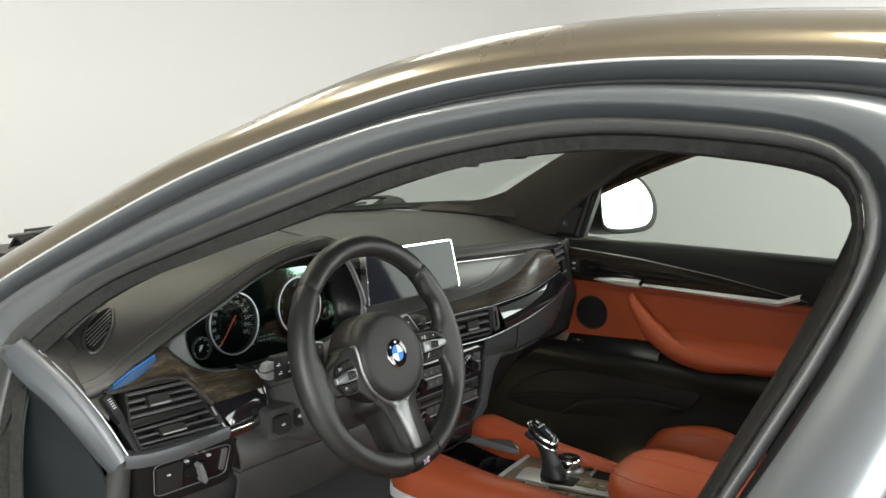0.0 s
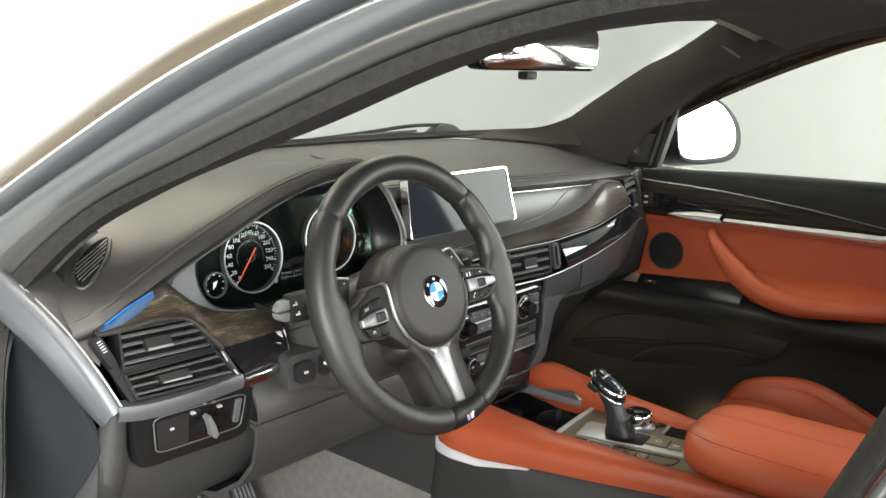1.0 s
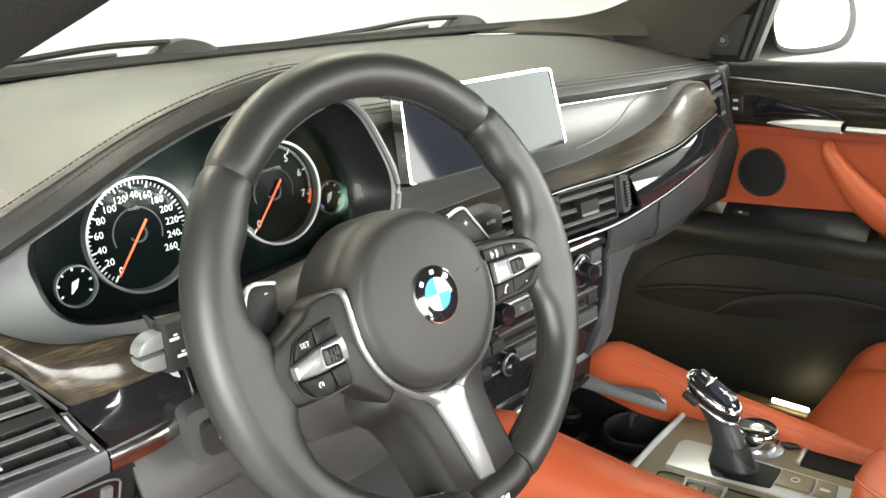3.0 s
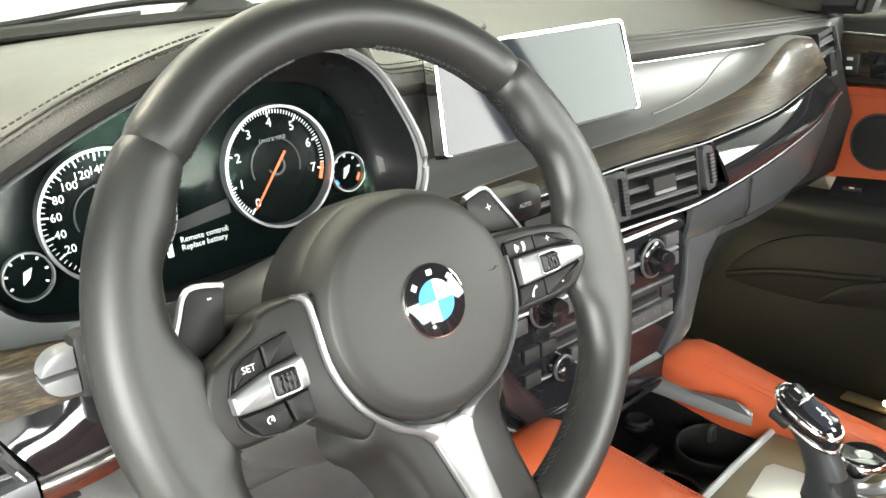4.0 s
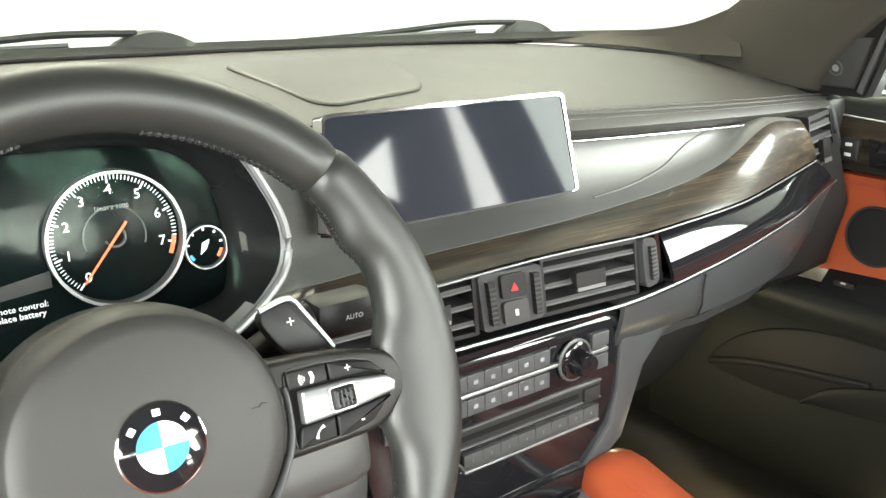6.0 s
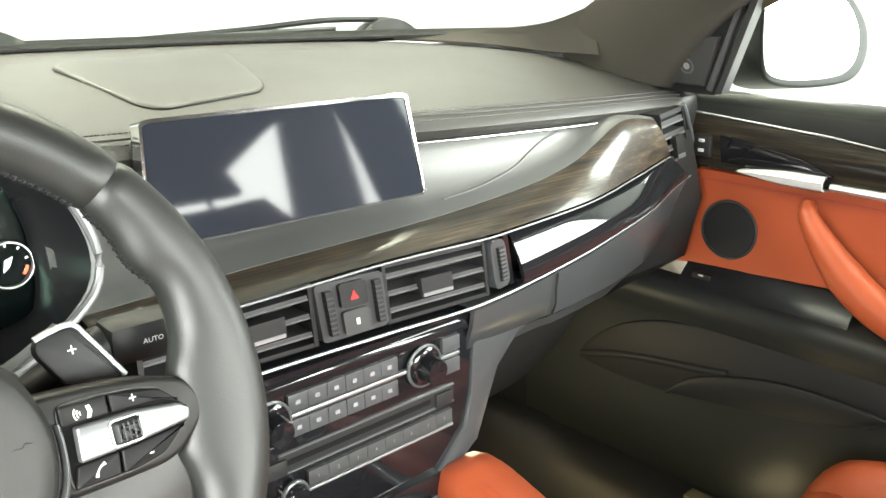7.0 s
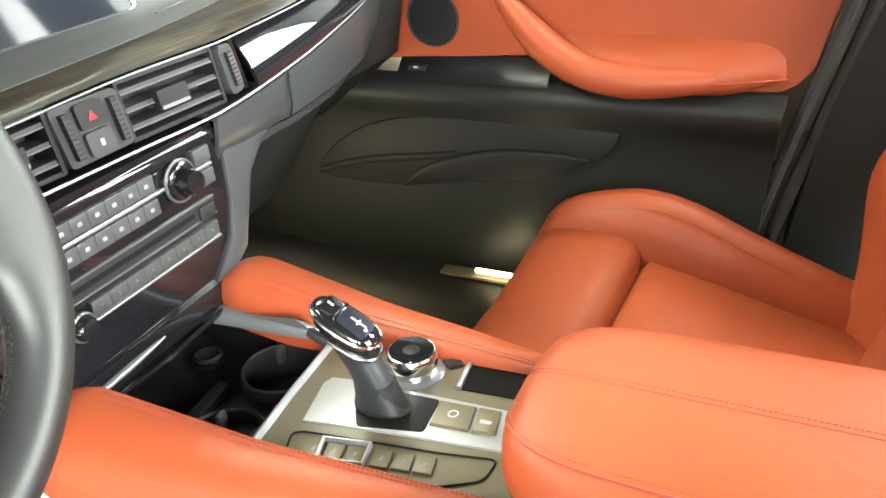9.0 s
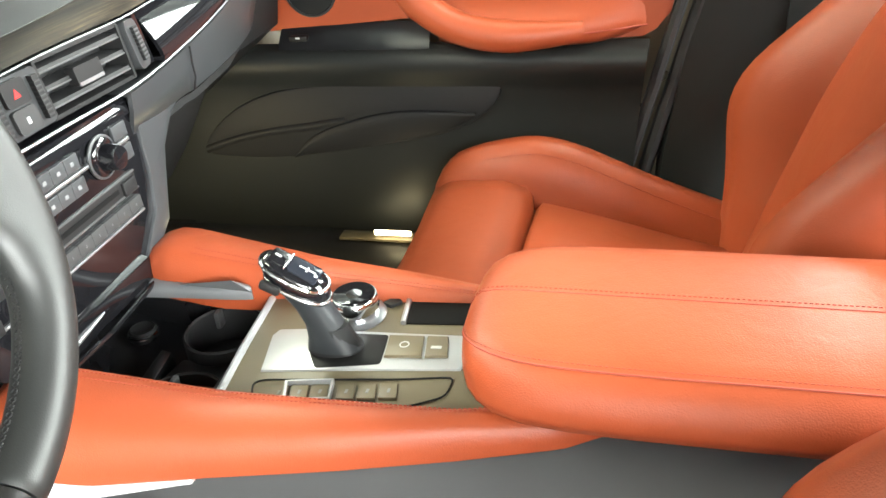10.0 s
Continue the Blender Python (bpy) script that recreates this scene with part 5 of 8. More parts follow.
sp = dial(-0.458, 1.122, 0.050, ["0", "20", "40", "60", "80", "100", "120", "140", "160", "180", "200", "220", "240", "260"], 232, -34, 232, "speedometer")
tc_ = dial(-0.314, 1.129, 0.0505, ["0", "1", "2", "3", "4", "5", "6", "7"], 230, -14, 230, "tachometer")
part("red_zone", ringband(cl, -0.314, 1.129, 0.0425, 0.0455, 0.0004, 0.0012, 8, -26, -8), LIT_RED, tc_)
part("unit_text", text_bm("1/min x 1000", 0.0048, lambda u, v, d: cl(-0.314 + u, 1.151 + v, 0.001)), PRINT, tc_)
part("unit_text", text_bm("km/h", 0.0048, lambda u, v, d: cl(-0.458 + u, 1.144 + v, 0.001)), PRINT, sp)
for gx, gz, warm in ((-0.247, 1.110, True), (-0.520, 1.093, False)):
    g = part("small_gauge", ringband(cl, gx, gz, 0.0162, 0.0175, 0.0, 0.005, 40), SATIN, cluster, "small silver-ringed gauge")
    for a in frange(-30, 210, 7):
        part("tick", prism([(gx + 0.0125 * math.cos(radians(a + e)), gz + 0.0125 * math.sin(radians(a + e))) for e in (-3, 3)] + [(gx + 0.0148 * math.cos(radians(a + e)), gz + 0.0148 * math.sin(radians(a + e))) for e in (3, -3)], 0.0002, 0.0008, cl), LIT, g)
    if warm:
        part("cold_band", ringband(cl, gx, gz, 0.0125, 0.0148, 0.0004, 0.001, 6, 205, 225), LIT_BLUE, g)
        part("hot_band", ringband(cl, gx, gz, 0.0125, 0.0148, 0.0004, 0.001, 6, -45, -15), LIT_RED, g)
    part("pointer", prism([(gx - 0.004, gz - 0.006), (gx + 0.001, gz - 0.002), (gx + 0.004, gz + 0.005), (gx - 0.002, gz + 0.003)], 0.0005, 0.0015, cl), LIT, g)
part("message", text_bm("Remote control:\nReplace battery", 0.0062, lambda u, v, d: cl(-0.408 + u, 1.086 + v, 0.001), "LEFT"), LIT, cluster, "lit message lines")
part("message_mark", prism(roundrect(-0.420, 1.078, -0.415, 1.090, 0.001), 0.0002, 0.001, cl), LIT, cluster)
part("middle_display", prism([(-0.418, 1.094), (-0.362, 1.100), (-0.362, 1.112), (-0.412, 1.104)], 0.0001, 0.0005, cl), SOFT, cluster)

part("cover_glass", loft([[cl(u, v, 0.0075) for u in frange(-0.556, -0.218, 8)] for v in frange(1.050, 1.196, 6)], 0.0012), COVERGLASS, cluster, "clear cluster cover with a green anti-glare sheen").visible_shadow = False

# ---- centre display ----
disp = thing("centre_display", (0, 0.27, 1.10), "wide freestanding dark display in a thin chrome frame", "display")
sq = quad((-0.148, 0.253, 1.1035), (0.150, 0.252, 1.1035), (0.141, 0.273, 1.2045), (-0.138, 0.273, 1.2045))
part("housing", prism(roundrect(0.002, 0.002, 0.998, 0.998, 0.03), -0.016, -0.0005, sq), DARK, disp)
part("glass", prism(roundrect(0.010, 0.008, 0.988, 0.97, 0.03), -0.004, 0.0008, sq), SCREEN, disp, "dark reflective display glass")


part("lower_edge", wedge(sq, 0.012, 0.986, -0.010, 0.008, -0.0165, 0.0027), DARK, disp, "dark lower edge of the display")
part("chrome_frame", frame_ring(sq, roundrect(0, 0.0, 1, 1, 0.045, 5), roundrect(0.0095, 0.006, 0.9895, 0.968, 0.035, 5), -0.014, 0.0022), CHROME, disp, "thin bright chrome frame")

# ---- passenger door ----
door = thing("passenger_door", (0.78, 0.1, 0.45), "passenger door with red leather, dark wood and a silver grab strip", "car door")


def dr(y, z, d):
    """Door lining: d metres towards the cabin."""
    return Vector((0.79 - d, y, z))


part("lower_panel", loft([[dr(y, z, d) for y in frange(0.62, -0.30 - 0.10 * max(0, (z - 0.64)), 30)] for z, d in ((0.44, 0.0), (0.50, 0.03), (0.60, 0.035), (0.72, 0.03), (0.775, 0.032), (0.795, 0.046), (0.815, 0.060), (0.832, 0.065), (0.845, 0.060), (0.853, 0.044), (0.856, 0.02))], 0.01), LINING, door, "dark grey lower door lining", sharp=60)
part("upper_panel", loft([[dr(y, z, d) for y in frange(0.36, -0.40, 30)] for z, d in ((1.04, 0.01), (1.06, 0.012), (1.11, 0.016), (1.135, 0.02), (1.152, 0.012), (1.156, -0.01), (1.14, -0.03))], 0.004), LINING, door, "dark grey door top", sharp=60)
ys = frange(0.42, -0.40, 50)
BX, BZ = [-0.40, -0.36, -0.323, -0.145, -0.016, 0.02, 0.06, 0.09, 0.294, 0.42], [0.93, 0.905, 0.858, 0.848, 0.850, 0.862, 0.893, 0.890, 0.876, 0.866]


def red_row(zf, df):
    """A rail along the red panel, ending at the rear door seal."""
    row = []
    for k in range(50):
        y0 = 0.42 + (-0.36 - 0.42) * k / 49
        end = -0.338 - 0.25 * (zf(y0) - 0.85)
        y = 0.42 + (end - 0.42) * k / 49
        row.append(dr(y, zf(y), df(y)))
    return row


bulge = lambda y: max(0.0, min(1.0, (0.05 - y) / 0.1))
part("red_panel", loft([red_row(lambda y: 1.036, lambda y: 0.0), red_row(lambda y: 1.034, lambda y: 0.014), red_row(lambda y: 0.99, lambda y: 0.016), red_row(lambda y: 0.945, lambda y: 0.016), red_row(lambda y: at(BX, BZ, y) + 0.03, lambda y: 0.017 + 0.004 * bulge(y)), red_row(lambda y: at(BX, BZ, y) + 0.004, lambda y: 0.018 + 0.004 * bulge(y)), red_row(lambda y: at(BX, BZ, y), lambda y: 0.0)], 0.004), LEATHER_RED, door, "red leather door panel", sharp=60)
pull = spline([(0.760, 0.113, 1.014), (0.744, 0.105, 1.000), (0.730, 0.068, 0.962), (0.722, 0.022, 0.922), (0.716, -0.035, 0.892), (0.716, -0.10, 0.880), (0.722, -0.17, 0.880), (0.736, -0.22, 0.882)], 40)
part("armrest", tube(pull, [0.011 + 0.016 * min(1, k / 12) - 0.009 * max(0, (k - 28) / 11) for k in range(40)], 16, squash=0.95), LEATHER_RED, door, "padded red leather pull")
pad_y = frange(0.02, -0.336, 22)
full = lambda y: math.sin(math.pi / 2 * max(0.0, min(1.0, (0.03 - y) / 0.09))) * (math.sin(math.pi / 2 * max(0.0, min(1.0, (y + 0.338) / 0.21))))
part("armrest_pad", loft([[dr(y, zz(y), 0.009 + 1.1 * d * full(y)) for y in pad_y] for zz, d in ((lambda y: 0.938, 0.0), (lambda y: 0.926, 0.022), (lambda y: 0.908, 0.050), (lambda y: 0.892, 0.064), (lambda y: 0.878, 0.068), (lambda y: 0.866 + 0.02 * max(0, -0.24 - y) / 0.1, 0.062), (lambda y: 0.856 + 0.025 * max(0, -0.24 - y) / 0.1, 0.04), (lambda y: 0.852 + 0.028 * max(0, -0.24 - y) / 0.1, 0.0))], 0.0), LEATHER_RED, door, "padded red leather armrest", sharp=80)
part("armrest_seam", tube([dr(y, 0.8795, 0.0095 + 0.0748 * full(y)) for y in frange(-0.10, -0.33, 14)], 0.0012, 6), THREAD_RED, door)
for z in (1.024, 1.018):
    along([dr(y, z, 0.0165) for y in frange(0.33, -0.38, 12)], 0.005, 0.7, 0.0005, THREAD_RED, door, "stitching")
part("panel_seam", tube([dr(y, 1.021, 0.0148) for y in frange(0.33, -0.38, 12)], 0.0012, 6), THREAD_RED, door)
along([p + Vector((-0.017, 0, 0.009)) for p in pull[8:28]], 0.005, 0.7, 0.0006, THREAD_RED, door, "stitching")
spk = thing("door_speaker", (0.77, 0.235, 0.948), "round dark speaker grille in the red door panel", "speaker")
part("grille", lathe([(0.0445, -0.004), (0.0445, 0.003), (0.042, 0.006), (0.02, 0.007), (0.001, 0.007)], Matrix.Translation((0.774, 0.236, 0.948)) @ pose(0, 0, 0, 0, -90, 0), 40), DARK, spk)
part("rim", tube([(0.770, 0.236 + 0.0455 * math.cos(a), 0.948 + 0.0455 * math.sin(a)) for a in frange(0, 2 * math.pi, 41)[:-1]], 0.002, 6, True, up=(1, 0, 0)), SOFT, spk)
wood_y = frange(0.33, -0.32, 40)
TOPL = lambda y: at([-0.33, -0.279, -0.1, 0.1, 0.33], [1.045, 1.056, 1.085, 1.108, 1.122], y)
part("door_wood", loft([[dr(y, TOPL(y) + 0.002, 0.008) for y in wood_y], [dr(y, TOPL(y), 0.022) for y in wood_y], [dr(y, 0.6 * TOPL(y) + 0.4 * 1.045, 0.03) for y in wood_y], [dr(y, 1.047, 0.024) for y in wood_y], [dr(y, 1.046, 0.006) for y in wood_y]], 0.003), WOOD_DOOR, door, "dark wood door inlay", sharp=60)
part("door_top_line", tube([dr(y, TOPL(y) + 0.003, 0.022) for y in wood_y], 0.0016, 6), SATIN, door)
part("silver_strip", loft([[dr(y, 1.043 - 0.004 * (0.09 - y) / 0.4 + h * (0.0045 + 0.003 * min(1, (0.09 - y) / 0.3)) + (0.02 * max(0, (-0.255 - y) / 0.05)), d) for y in frange(0.088, -0.305, 40)] for h, d in ((1, 0.01), (1.1, 0.032), (0, 0.036), (-1, 0.030), (-1, 0.01))], 0.002), SILVER, door, "satin silver strip along the door", sharp=50)
part("door_handle", loft([[dr(y, 1.0465 + h * (0.0015 + 0.0095 * math.sin(math.pi / 2 * min(1, (0.222 - y) / 0.09))), d) for y in frange(0.222, 0.093, 18)] for h, d in ((1, 0.02), (1, 0.040), (0.3, 0.047), (-0.6, 0.045), (-1, 0.036), (-1, 0.02))], 0.003), SILVER, door, "satin silver inner door handle")
part("handle_recess", prism([(0.262, 1.096), (0.20, 1.088), (0.13, 1.076), (0.085, 1.058), (0.10, 1.050), (0.20, 1.050), (0.255, 1.054)][::-1], 0.02, 0.0325, dr, 0.002), PIANO, door, "dark scooped handle recess")
part("lock_switch", rbox(dr(0.288, 1.075, 0.03), (0.01, 0.03, 0.034), 0.003), DARK, door)
for z in (1.068, 1.083):
    part("switch_mark", rbox(dr(0.288, z, 0.036), (0.001, 0.010, 0.005), 0.0003), PRINT, door)
part("window_switch_panel", loft([[dr(y, z - 0.06 * max(0, y - 0.21), d) for y in frange(0.30, 0.03, 12)] for z, d in ((0.890, 0.014), (0.882, 0.024), (0.866, 0.041), (0.852, 0.047))], 0.003), PIANODULL, door, "gloss dark window switch panel")
part("window_switch", rbox(dr(0.262, 0.870, 0.036), (0.014, 0.034, 0.010), 0.003), DARK, door)
part("switch_mark", rbox(dr(0.262, 0.872, 0.0432), (0.001, 0.008, 0.003), 0.0003), PRINT, door)
pk = spline([(0.492, 0.660, 0), (0.432, 0.728, 0), (0.332, 0.772, 0), (0.2, 0.789, 0), (0.05, 0.797, 0), (-0.05, 0.800, 0), (-0.085, 0.788, 0), (-0.067, 0.748, 0), (0.005, 0.703, 0), (0.165, 0.670, 0), (0.312, 0.649, 0), (0.430, 0.646, 0)], 72, True)
# no hollow here: a dark plate on the lining gives the pocket's shade
part("door_pocket", prism([(p.x, p.y) for p in pk], 0.02, 0.0385, dr, 0.004), POCKET, door, "flat black plate with the door pocket's shade in its colour")
# flap across the pocket, its front edge a curved ridge
flap_top = spline([(0.306, 0.652, 0), (0.278, 0.682, 0), (0.240, 0.704, 0), (0.180, 0.724, 0), (0.110, 0.739, 0), (0.030, 0.742, 0), (-0.040, 0.738, 0)], 30)
flap_low = spline([(0.302, 0.650, 0), (0.265, 0.655, 0), (0.220, 0.661, 0), (0.165, 0.670, 0), (0.090, 0.684, 0), (0.020, 0.699, 0), (-0.040, 0.728, 0)], 30)
part("pocket_flap", loft([[dr(p.x, p.y, 0.030) for p in flap_top], [dr(p.x, p.y, 0.0445) for p in flap_top], [dr(p.x, p.y - 0.002, 0.0465) for p in flap_top], [dr(p.x * 0.7 + q.x * 0.3, p.y * 0.7 + q.y * 0.3, 0.046) for p, q in zip(flap_top, flap_low)], [dr(p.x * 0.3 + q.x * 0.7, p.y * 0.3 + q.y * 0.7, 0.043) for p, q in zip(flap_top, flap_low)], [dr(q.x, q.y, 0.036) for q in flap_low]], 0.001), POCKET, door, "dark curved flap of the door pocket", sharp=80)
part("pocket_lip", loft([[dr(p.x, p.y + dz, d) for p in spline([(0.488, 0.662, 0), (0.42, 0.684, 0), (0.345, 0.700, 0), (0.262, 0.712, 0), (0.20, 0.722, 0)], 20)] for dz, d in ((0.006, 0.038), (0.003, 0.043), (-0.002, 0.044), (-0.010, 0.038))], 0.001), POCKET, door, sharp=80)


def corner(y, z, d):
    """The door's front corner, leaning with the window."""
    return Vector((0.735 - 0.36 * (z - 1.16) - d, y, z))


part("mirror_triangle", prism([(0.385, 1.155), (0.31, 1.212), (0.232, 1.292), (0.194, 1.312), (0.228, 1.24), (0.266, 1.155)], -0.03, 0.0, corner, 0.0), DARK, door, "dark triangular mirror cover")
part("tweeter", prism([(0.346, 1.176), (0.318, 1.20), (0.282, 1.241), (0.246, 1.241), (0.278, 1.168), (0.33, 1.168)], 0.0, 0.008, corner, 0.003), SOFT, door, "dark tweeter cover")
part("corner_strip", prism([(0.268, 1.160), (0.276, 1.163), (0.206, 1.308), (0.198, 1.311)], 0.0, 0.004, corner, 0.001), BUTTON, door)
part("speaker_mark", ringband(corner, 0.302, 1.196, 0.009, 0.0115, 0.008, 0.0088, 24), BUTTON, door)
part("speaker_mark", ringband(corner, 0.302, 1.196, 0.001, 0.005, 0.008, 0.0088, 16), STACKMARK, door)
part("window_frame_post", loft([[corner(0.262 - 0.49 * (z - 1.16) + dy, z, d) for z in frange(1.158, 1.30, 6)] for dy, d in ((0, 0.002), (-0.010, 0.002), (-0.010, -0.02), (0.0, -0.02))], wrap_u=True, caps=True), RUBBER, door)
part("window_glass", loft([[(0.775 - 0.30 * (z - 1.14), y, z) for y in frange(at([1.13, 1.235, 1.29, 1.353, 1.394, 1.423, 1.47], [0.33, 0.29, 0.22, 0.125, 0.03, -0.05, -0.3], z), -0.52, 10)] for z in frange(1.13, 1.47, 12)], 0.004), SIDEGLASS, door, "lightly tinted side window glass").visible_shadow = False
part("outer_skin", loft([[(x, y, z) for y in frange(0.62, -0.5, 14)] for x, z in ((0.86, 0.3), (0.92, 0.6), (0.94, 0.9), (0.92, 1.05), (0.86, 1.145), (0.80, 1.15))], 0.01), PAINT, door)

# ---- passenger door mirror ----
mir = thing("door_mirror", (0.95, 0.45, 1.15), "grey door mirror with bright glass outside the window", "mirror")
MC = Matrix(((0.893, 0, -0.45, 1.062), (-0.45, 0, -0.893, 0.283), (0, 1, 0, 1.238), (0, 0, 0, 1))) @ pose(0, 0, 0, -8, -3, 0)


def mp(u, v, d):
    return MC @ Vector((u, v, d))


mo = spline([(-0.092, 0.080, 0), (-0.03, 0.083, 0), (0.035, 0.066, 0), (0.078, 0.02, 0), (0.088, -0.03, 0), (0.065, -0.072, 0), (0.0, -0.084, 0), (-0.07, -0.080, 0), (-0.094, -0.055, 0), (-0.096, 0.03, 0)], 48, True)
part("shell", prism([(p.x * 1.14 + 0.010, p.y * 1.12 - 0.003) for p in mo], -0.09, 0.016, mp, 0.006, 4), KEYM, mir, "gloss black mirror shell")
part("glass", prism([(p.x, p.y) for p in mo], 0.0, 0.0175, mp, 0.001), HAZY, mir, "bright mirror glass")
part("stalk", tube([(0.78, 0.33, 1.13), (0.88, 0.36, 1.15), (0.98, 0.40, 1.17)], 0.028, 10), DARK, mir)

# ---- rear view mirror ----
rvm = thing("rear_view_mirror", (0.03, 0.16, 1.50), "frameless dark rear view mirror at the windscreen", "mirror")
RC = Matrix.Translation((0.0, 0.10, 1.416)) @ pose(0, 0, 0, 90, 0, -8) @ pose(0, 0, 0, 3, 0, 0)


def rp(u, v, d):
    return RC @ Vector((u, v, d))


ro = roundrect(-0.135, -0.032, 0.135, 0.032, 0.016, 6)
part("shell", prism([(u * 1.04, v * 1.1) for u, v in ro], -0.03, 0.004, rp, 0.006, 3), PIANO, rvm)
part("glass", prism(ro, 0.0, 0.006, rp, 0.001), MIRROR, rvm, "reflecting mirror glass")
part("stem", tube([rp(0, 0.0, -0.02), rp(0, 0.03, -0.06), (0.03, 0.19, 1.51)], 0.012, 10), DARK, rvm)
part("sensor", rbox(rp(-0.02, -0.043, -0.01), (0.03, 0.02, 0.014), 0.004), DARK, rvm)

# ---- wipers ----
for wx in (0.50, -0.12):
    w = thing("wiper", (wx, 0.73, 1.22), "black wiper arm resting at the foot of the windscreen", "wiper", "wipers")
    part("pivot_cover", loft([[(wx + u, 0.735 + v, 1.232 + h * (1 - (u / 0.06) ** 2)) for u in frange(-0.06, 0.06, 9)] for v, h in ((-0.02, 0.0), (-0.012, 0.022), (0.012, 0.024), (0.03, 0.0))], 0.003), DARK, w)
    part("arm", tube(spline([(wx - 0.02, 0.735, 1.252), (wx - 0.12, 0.745, 1.252), (wx - 0.25, 0.77, 1.24), (wx - 0.40, 0.775, 1.232)], 20), 0.005, 6), DARK, w)
    part("blade", tube(spline([(wx - 0.10, 0.74, 1.240), (wx - 0.28, 0.77, 1.234), (wx - 0.44, 0.755, 1.228)], 16), 0.004, 6), RUBBER, w)

# ---- control stack ----
stack = thing("control_stack", (0, 0.19, 0.82), "gloss black climate and radio panel with silver buttons", "control panel")


def sk(u, v, d):
    """Stack face: u right, v up, d towards the cabin."""
    return Vector((u, 0.187 + 0.03 * (v - 0.9) - d, v))


part("faceplate", prism([(-0.158, 0.992), (-0.152, 0.90), (-0.145, 0.863), (-0.11, 0.825), (0.108, 0.825), (0.146, 0.863), (0.154, 0.90), (0.16, 0.990)], -0.05, 0.0, sk, 0.002), PIANO, stack, "gloss black panel face")
wing = [(0.160, 0.994), (0.285, 0.99), (0.287, 0.955), (0.235, 0.942), (0.200, 0.915), (0.183, 0.88), (0.165, 0.842), (0.118, 0.812), (0.105, 0.824), (0.146, 0.862), (0.155, 0.90)]
part("side_wing", prism(wing, -0.05, 0.003, lambda u, v, d: sk(u, v, d) + Vector((0, 0.10 * max(0, u - 0.16), 0)), 0.003), WINGM, stack, "satin grey side wing")
for row, (z0, z1) in enumerate(((0.956, 0.972), (0.932, 0.948))):
    for k in range(6):
        u = -0.068 + 0.0205 * k
        part("button", prism(roundrect(u, z0, u + 0.0201, z1, 0.0008), 0.0, 0.004, sk, 0.0006), STACKBTN, stack)
        part("button_mark", prism(roundrect(u + 0.007, z0 + 0.006, u + 0.012, z0 + 0.010, 0.001), 0.0, 0.0044, sk), STACKMARK, stack)
    for u in (0.113, -0.137):
        part("button", prism(roundrect(u, z0, u + 0.024, z1, 0.001), 0.0, 0.004, sk, 0.0008), STACKBTN, stack)
part("chrome_line", prism(roundrect(-0.14, 0.950, 0.137, 0.954, 0.001), 0.0, 0.004, sk, 0.001), SATIN, stack)
for u in (0.088, -0.088):
    kb = part("knob", lathe([(0.020, 0.0), (0.020, 0.006), (0.018, 0.008), (0.014, 0.009), (0.0125, 0.022), (0.0115, 0.025), (0.001, 0.026)], Matrix.Translation(sk(u, 0.952, 0)) @ pose(0, 0, 0, 90, 0, 0), 28), PIANO, stack, "round gloss black knob with chrome ring")
    part("knob_ring", lathe([(0.0205, 0.002), (0.0225, 0.003), (0.0225, 0.005), (0.0205, 0.006)], Matrix.Translation(sk(u, 0.952, 0)) @ pose(0, 0, 0, 90, 0, 0), 28), STACKBTN, kb)
part("disc_slot", prism(roundrect(-0.075, 0.906, 0.098, 0.911, 0.001), 0.0, 0.0014, sk), HOLE, stack)
for z in (0.8985, 0.9175):
    part("slot_edge", prism(roundrect(-0.08, z, 0.130, z + 0.0016, 0.0004), 0.0, 0.0022, sk), SLATEDGE, stack)
part("slot_surround", prism(roundrect(-0.08, 0.900, 0.130, 0.918, 0.002), 0.0, 0.0008, sk), DARK, stack)
for k in range(8):
    u = -0.052 + 0.0222 * k
    part("button", prism(roundrect(u, 0.878, u + 0.0218, 0.893, 0.0008), 0.0, 0.004, sk, 0.0004), SOFT, stack)
    part("button_number", text_bm(str(k + 1), 0.0048, lambda a, b, d, u=u: sk(u + 0.0105 + a, 0.8855 + b, 0.0043)), STACKMARK, stack)
for u, z in ((-0.12, 0.905), (-0.095, 0.905), (-0.12, 0.878), (0.104, 0.905)):
    part("button", prism(roundrect(u, z - 0.006, u + 0.022, z + 0.009, 0.001), 0.0, 0.004, sk, 0.0008), DARK, stack)
part("silver_line", prism(roundrect(-0.12, 0.8725, 0.128, 0.8755, 0.001), 0.0, 0.003, sk, 0.001), SATIN, stack)
kb = part("volume_knob", lathe([(0.013, 0.0), (0.013, 0.008), (0.011, 0.016), (0.009, 0.018), (0.001, 0.018)], Matrix.Translation(sk(-0.070, 0.880, 0)) @ pose(0, 0, 0, 90, 0, 0), 24), PIANO, stack)
part("knob_ring", lathe([(0.0132, 0.006), (0.0142, 0.007), (0.0142, 0.010), (0.0128, 0.011)], Matrix.Translation(sk(-0.070, 0.880, 0)) @ pose(0, 0, 0, 90, 0, 0), 24), STACKBTN, kb)
part("glass_brow", loft([[sk(u, 0.9745 + 0.0165 * math.sin(radians(a)), 0.0035 - 0.012 * (1 - math.cos(radians(a)))) for u in frange(-0.150, 0.150, 16)] for a in frange(0, 78, 9)], 0.002), PIANO, stack, "rounded gloss brow along the panel top", sharp=80)

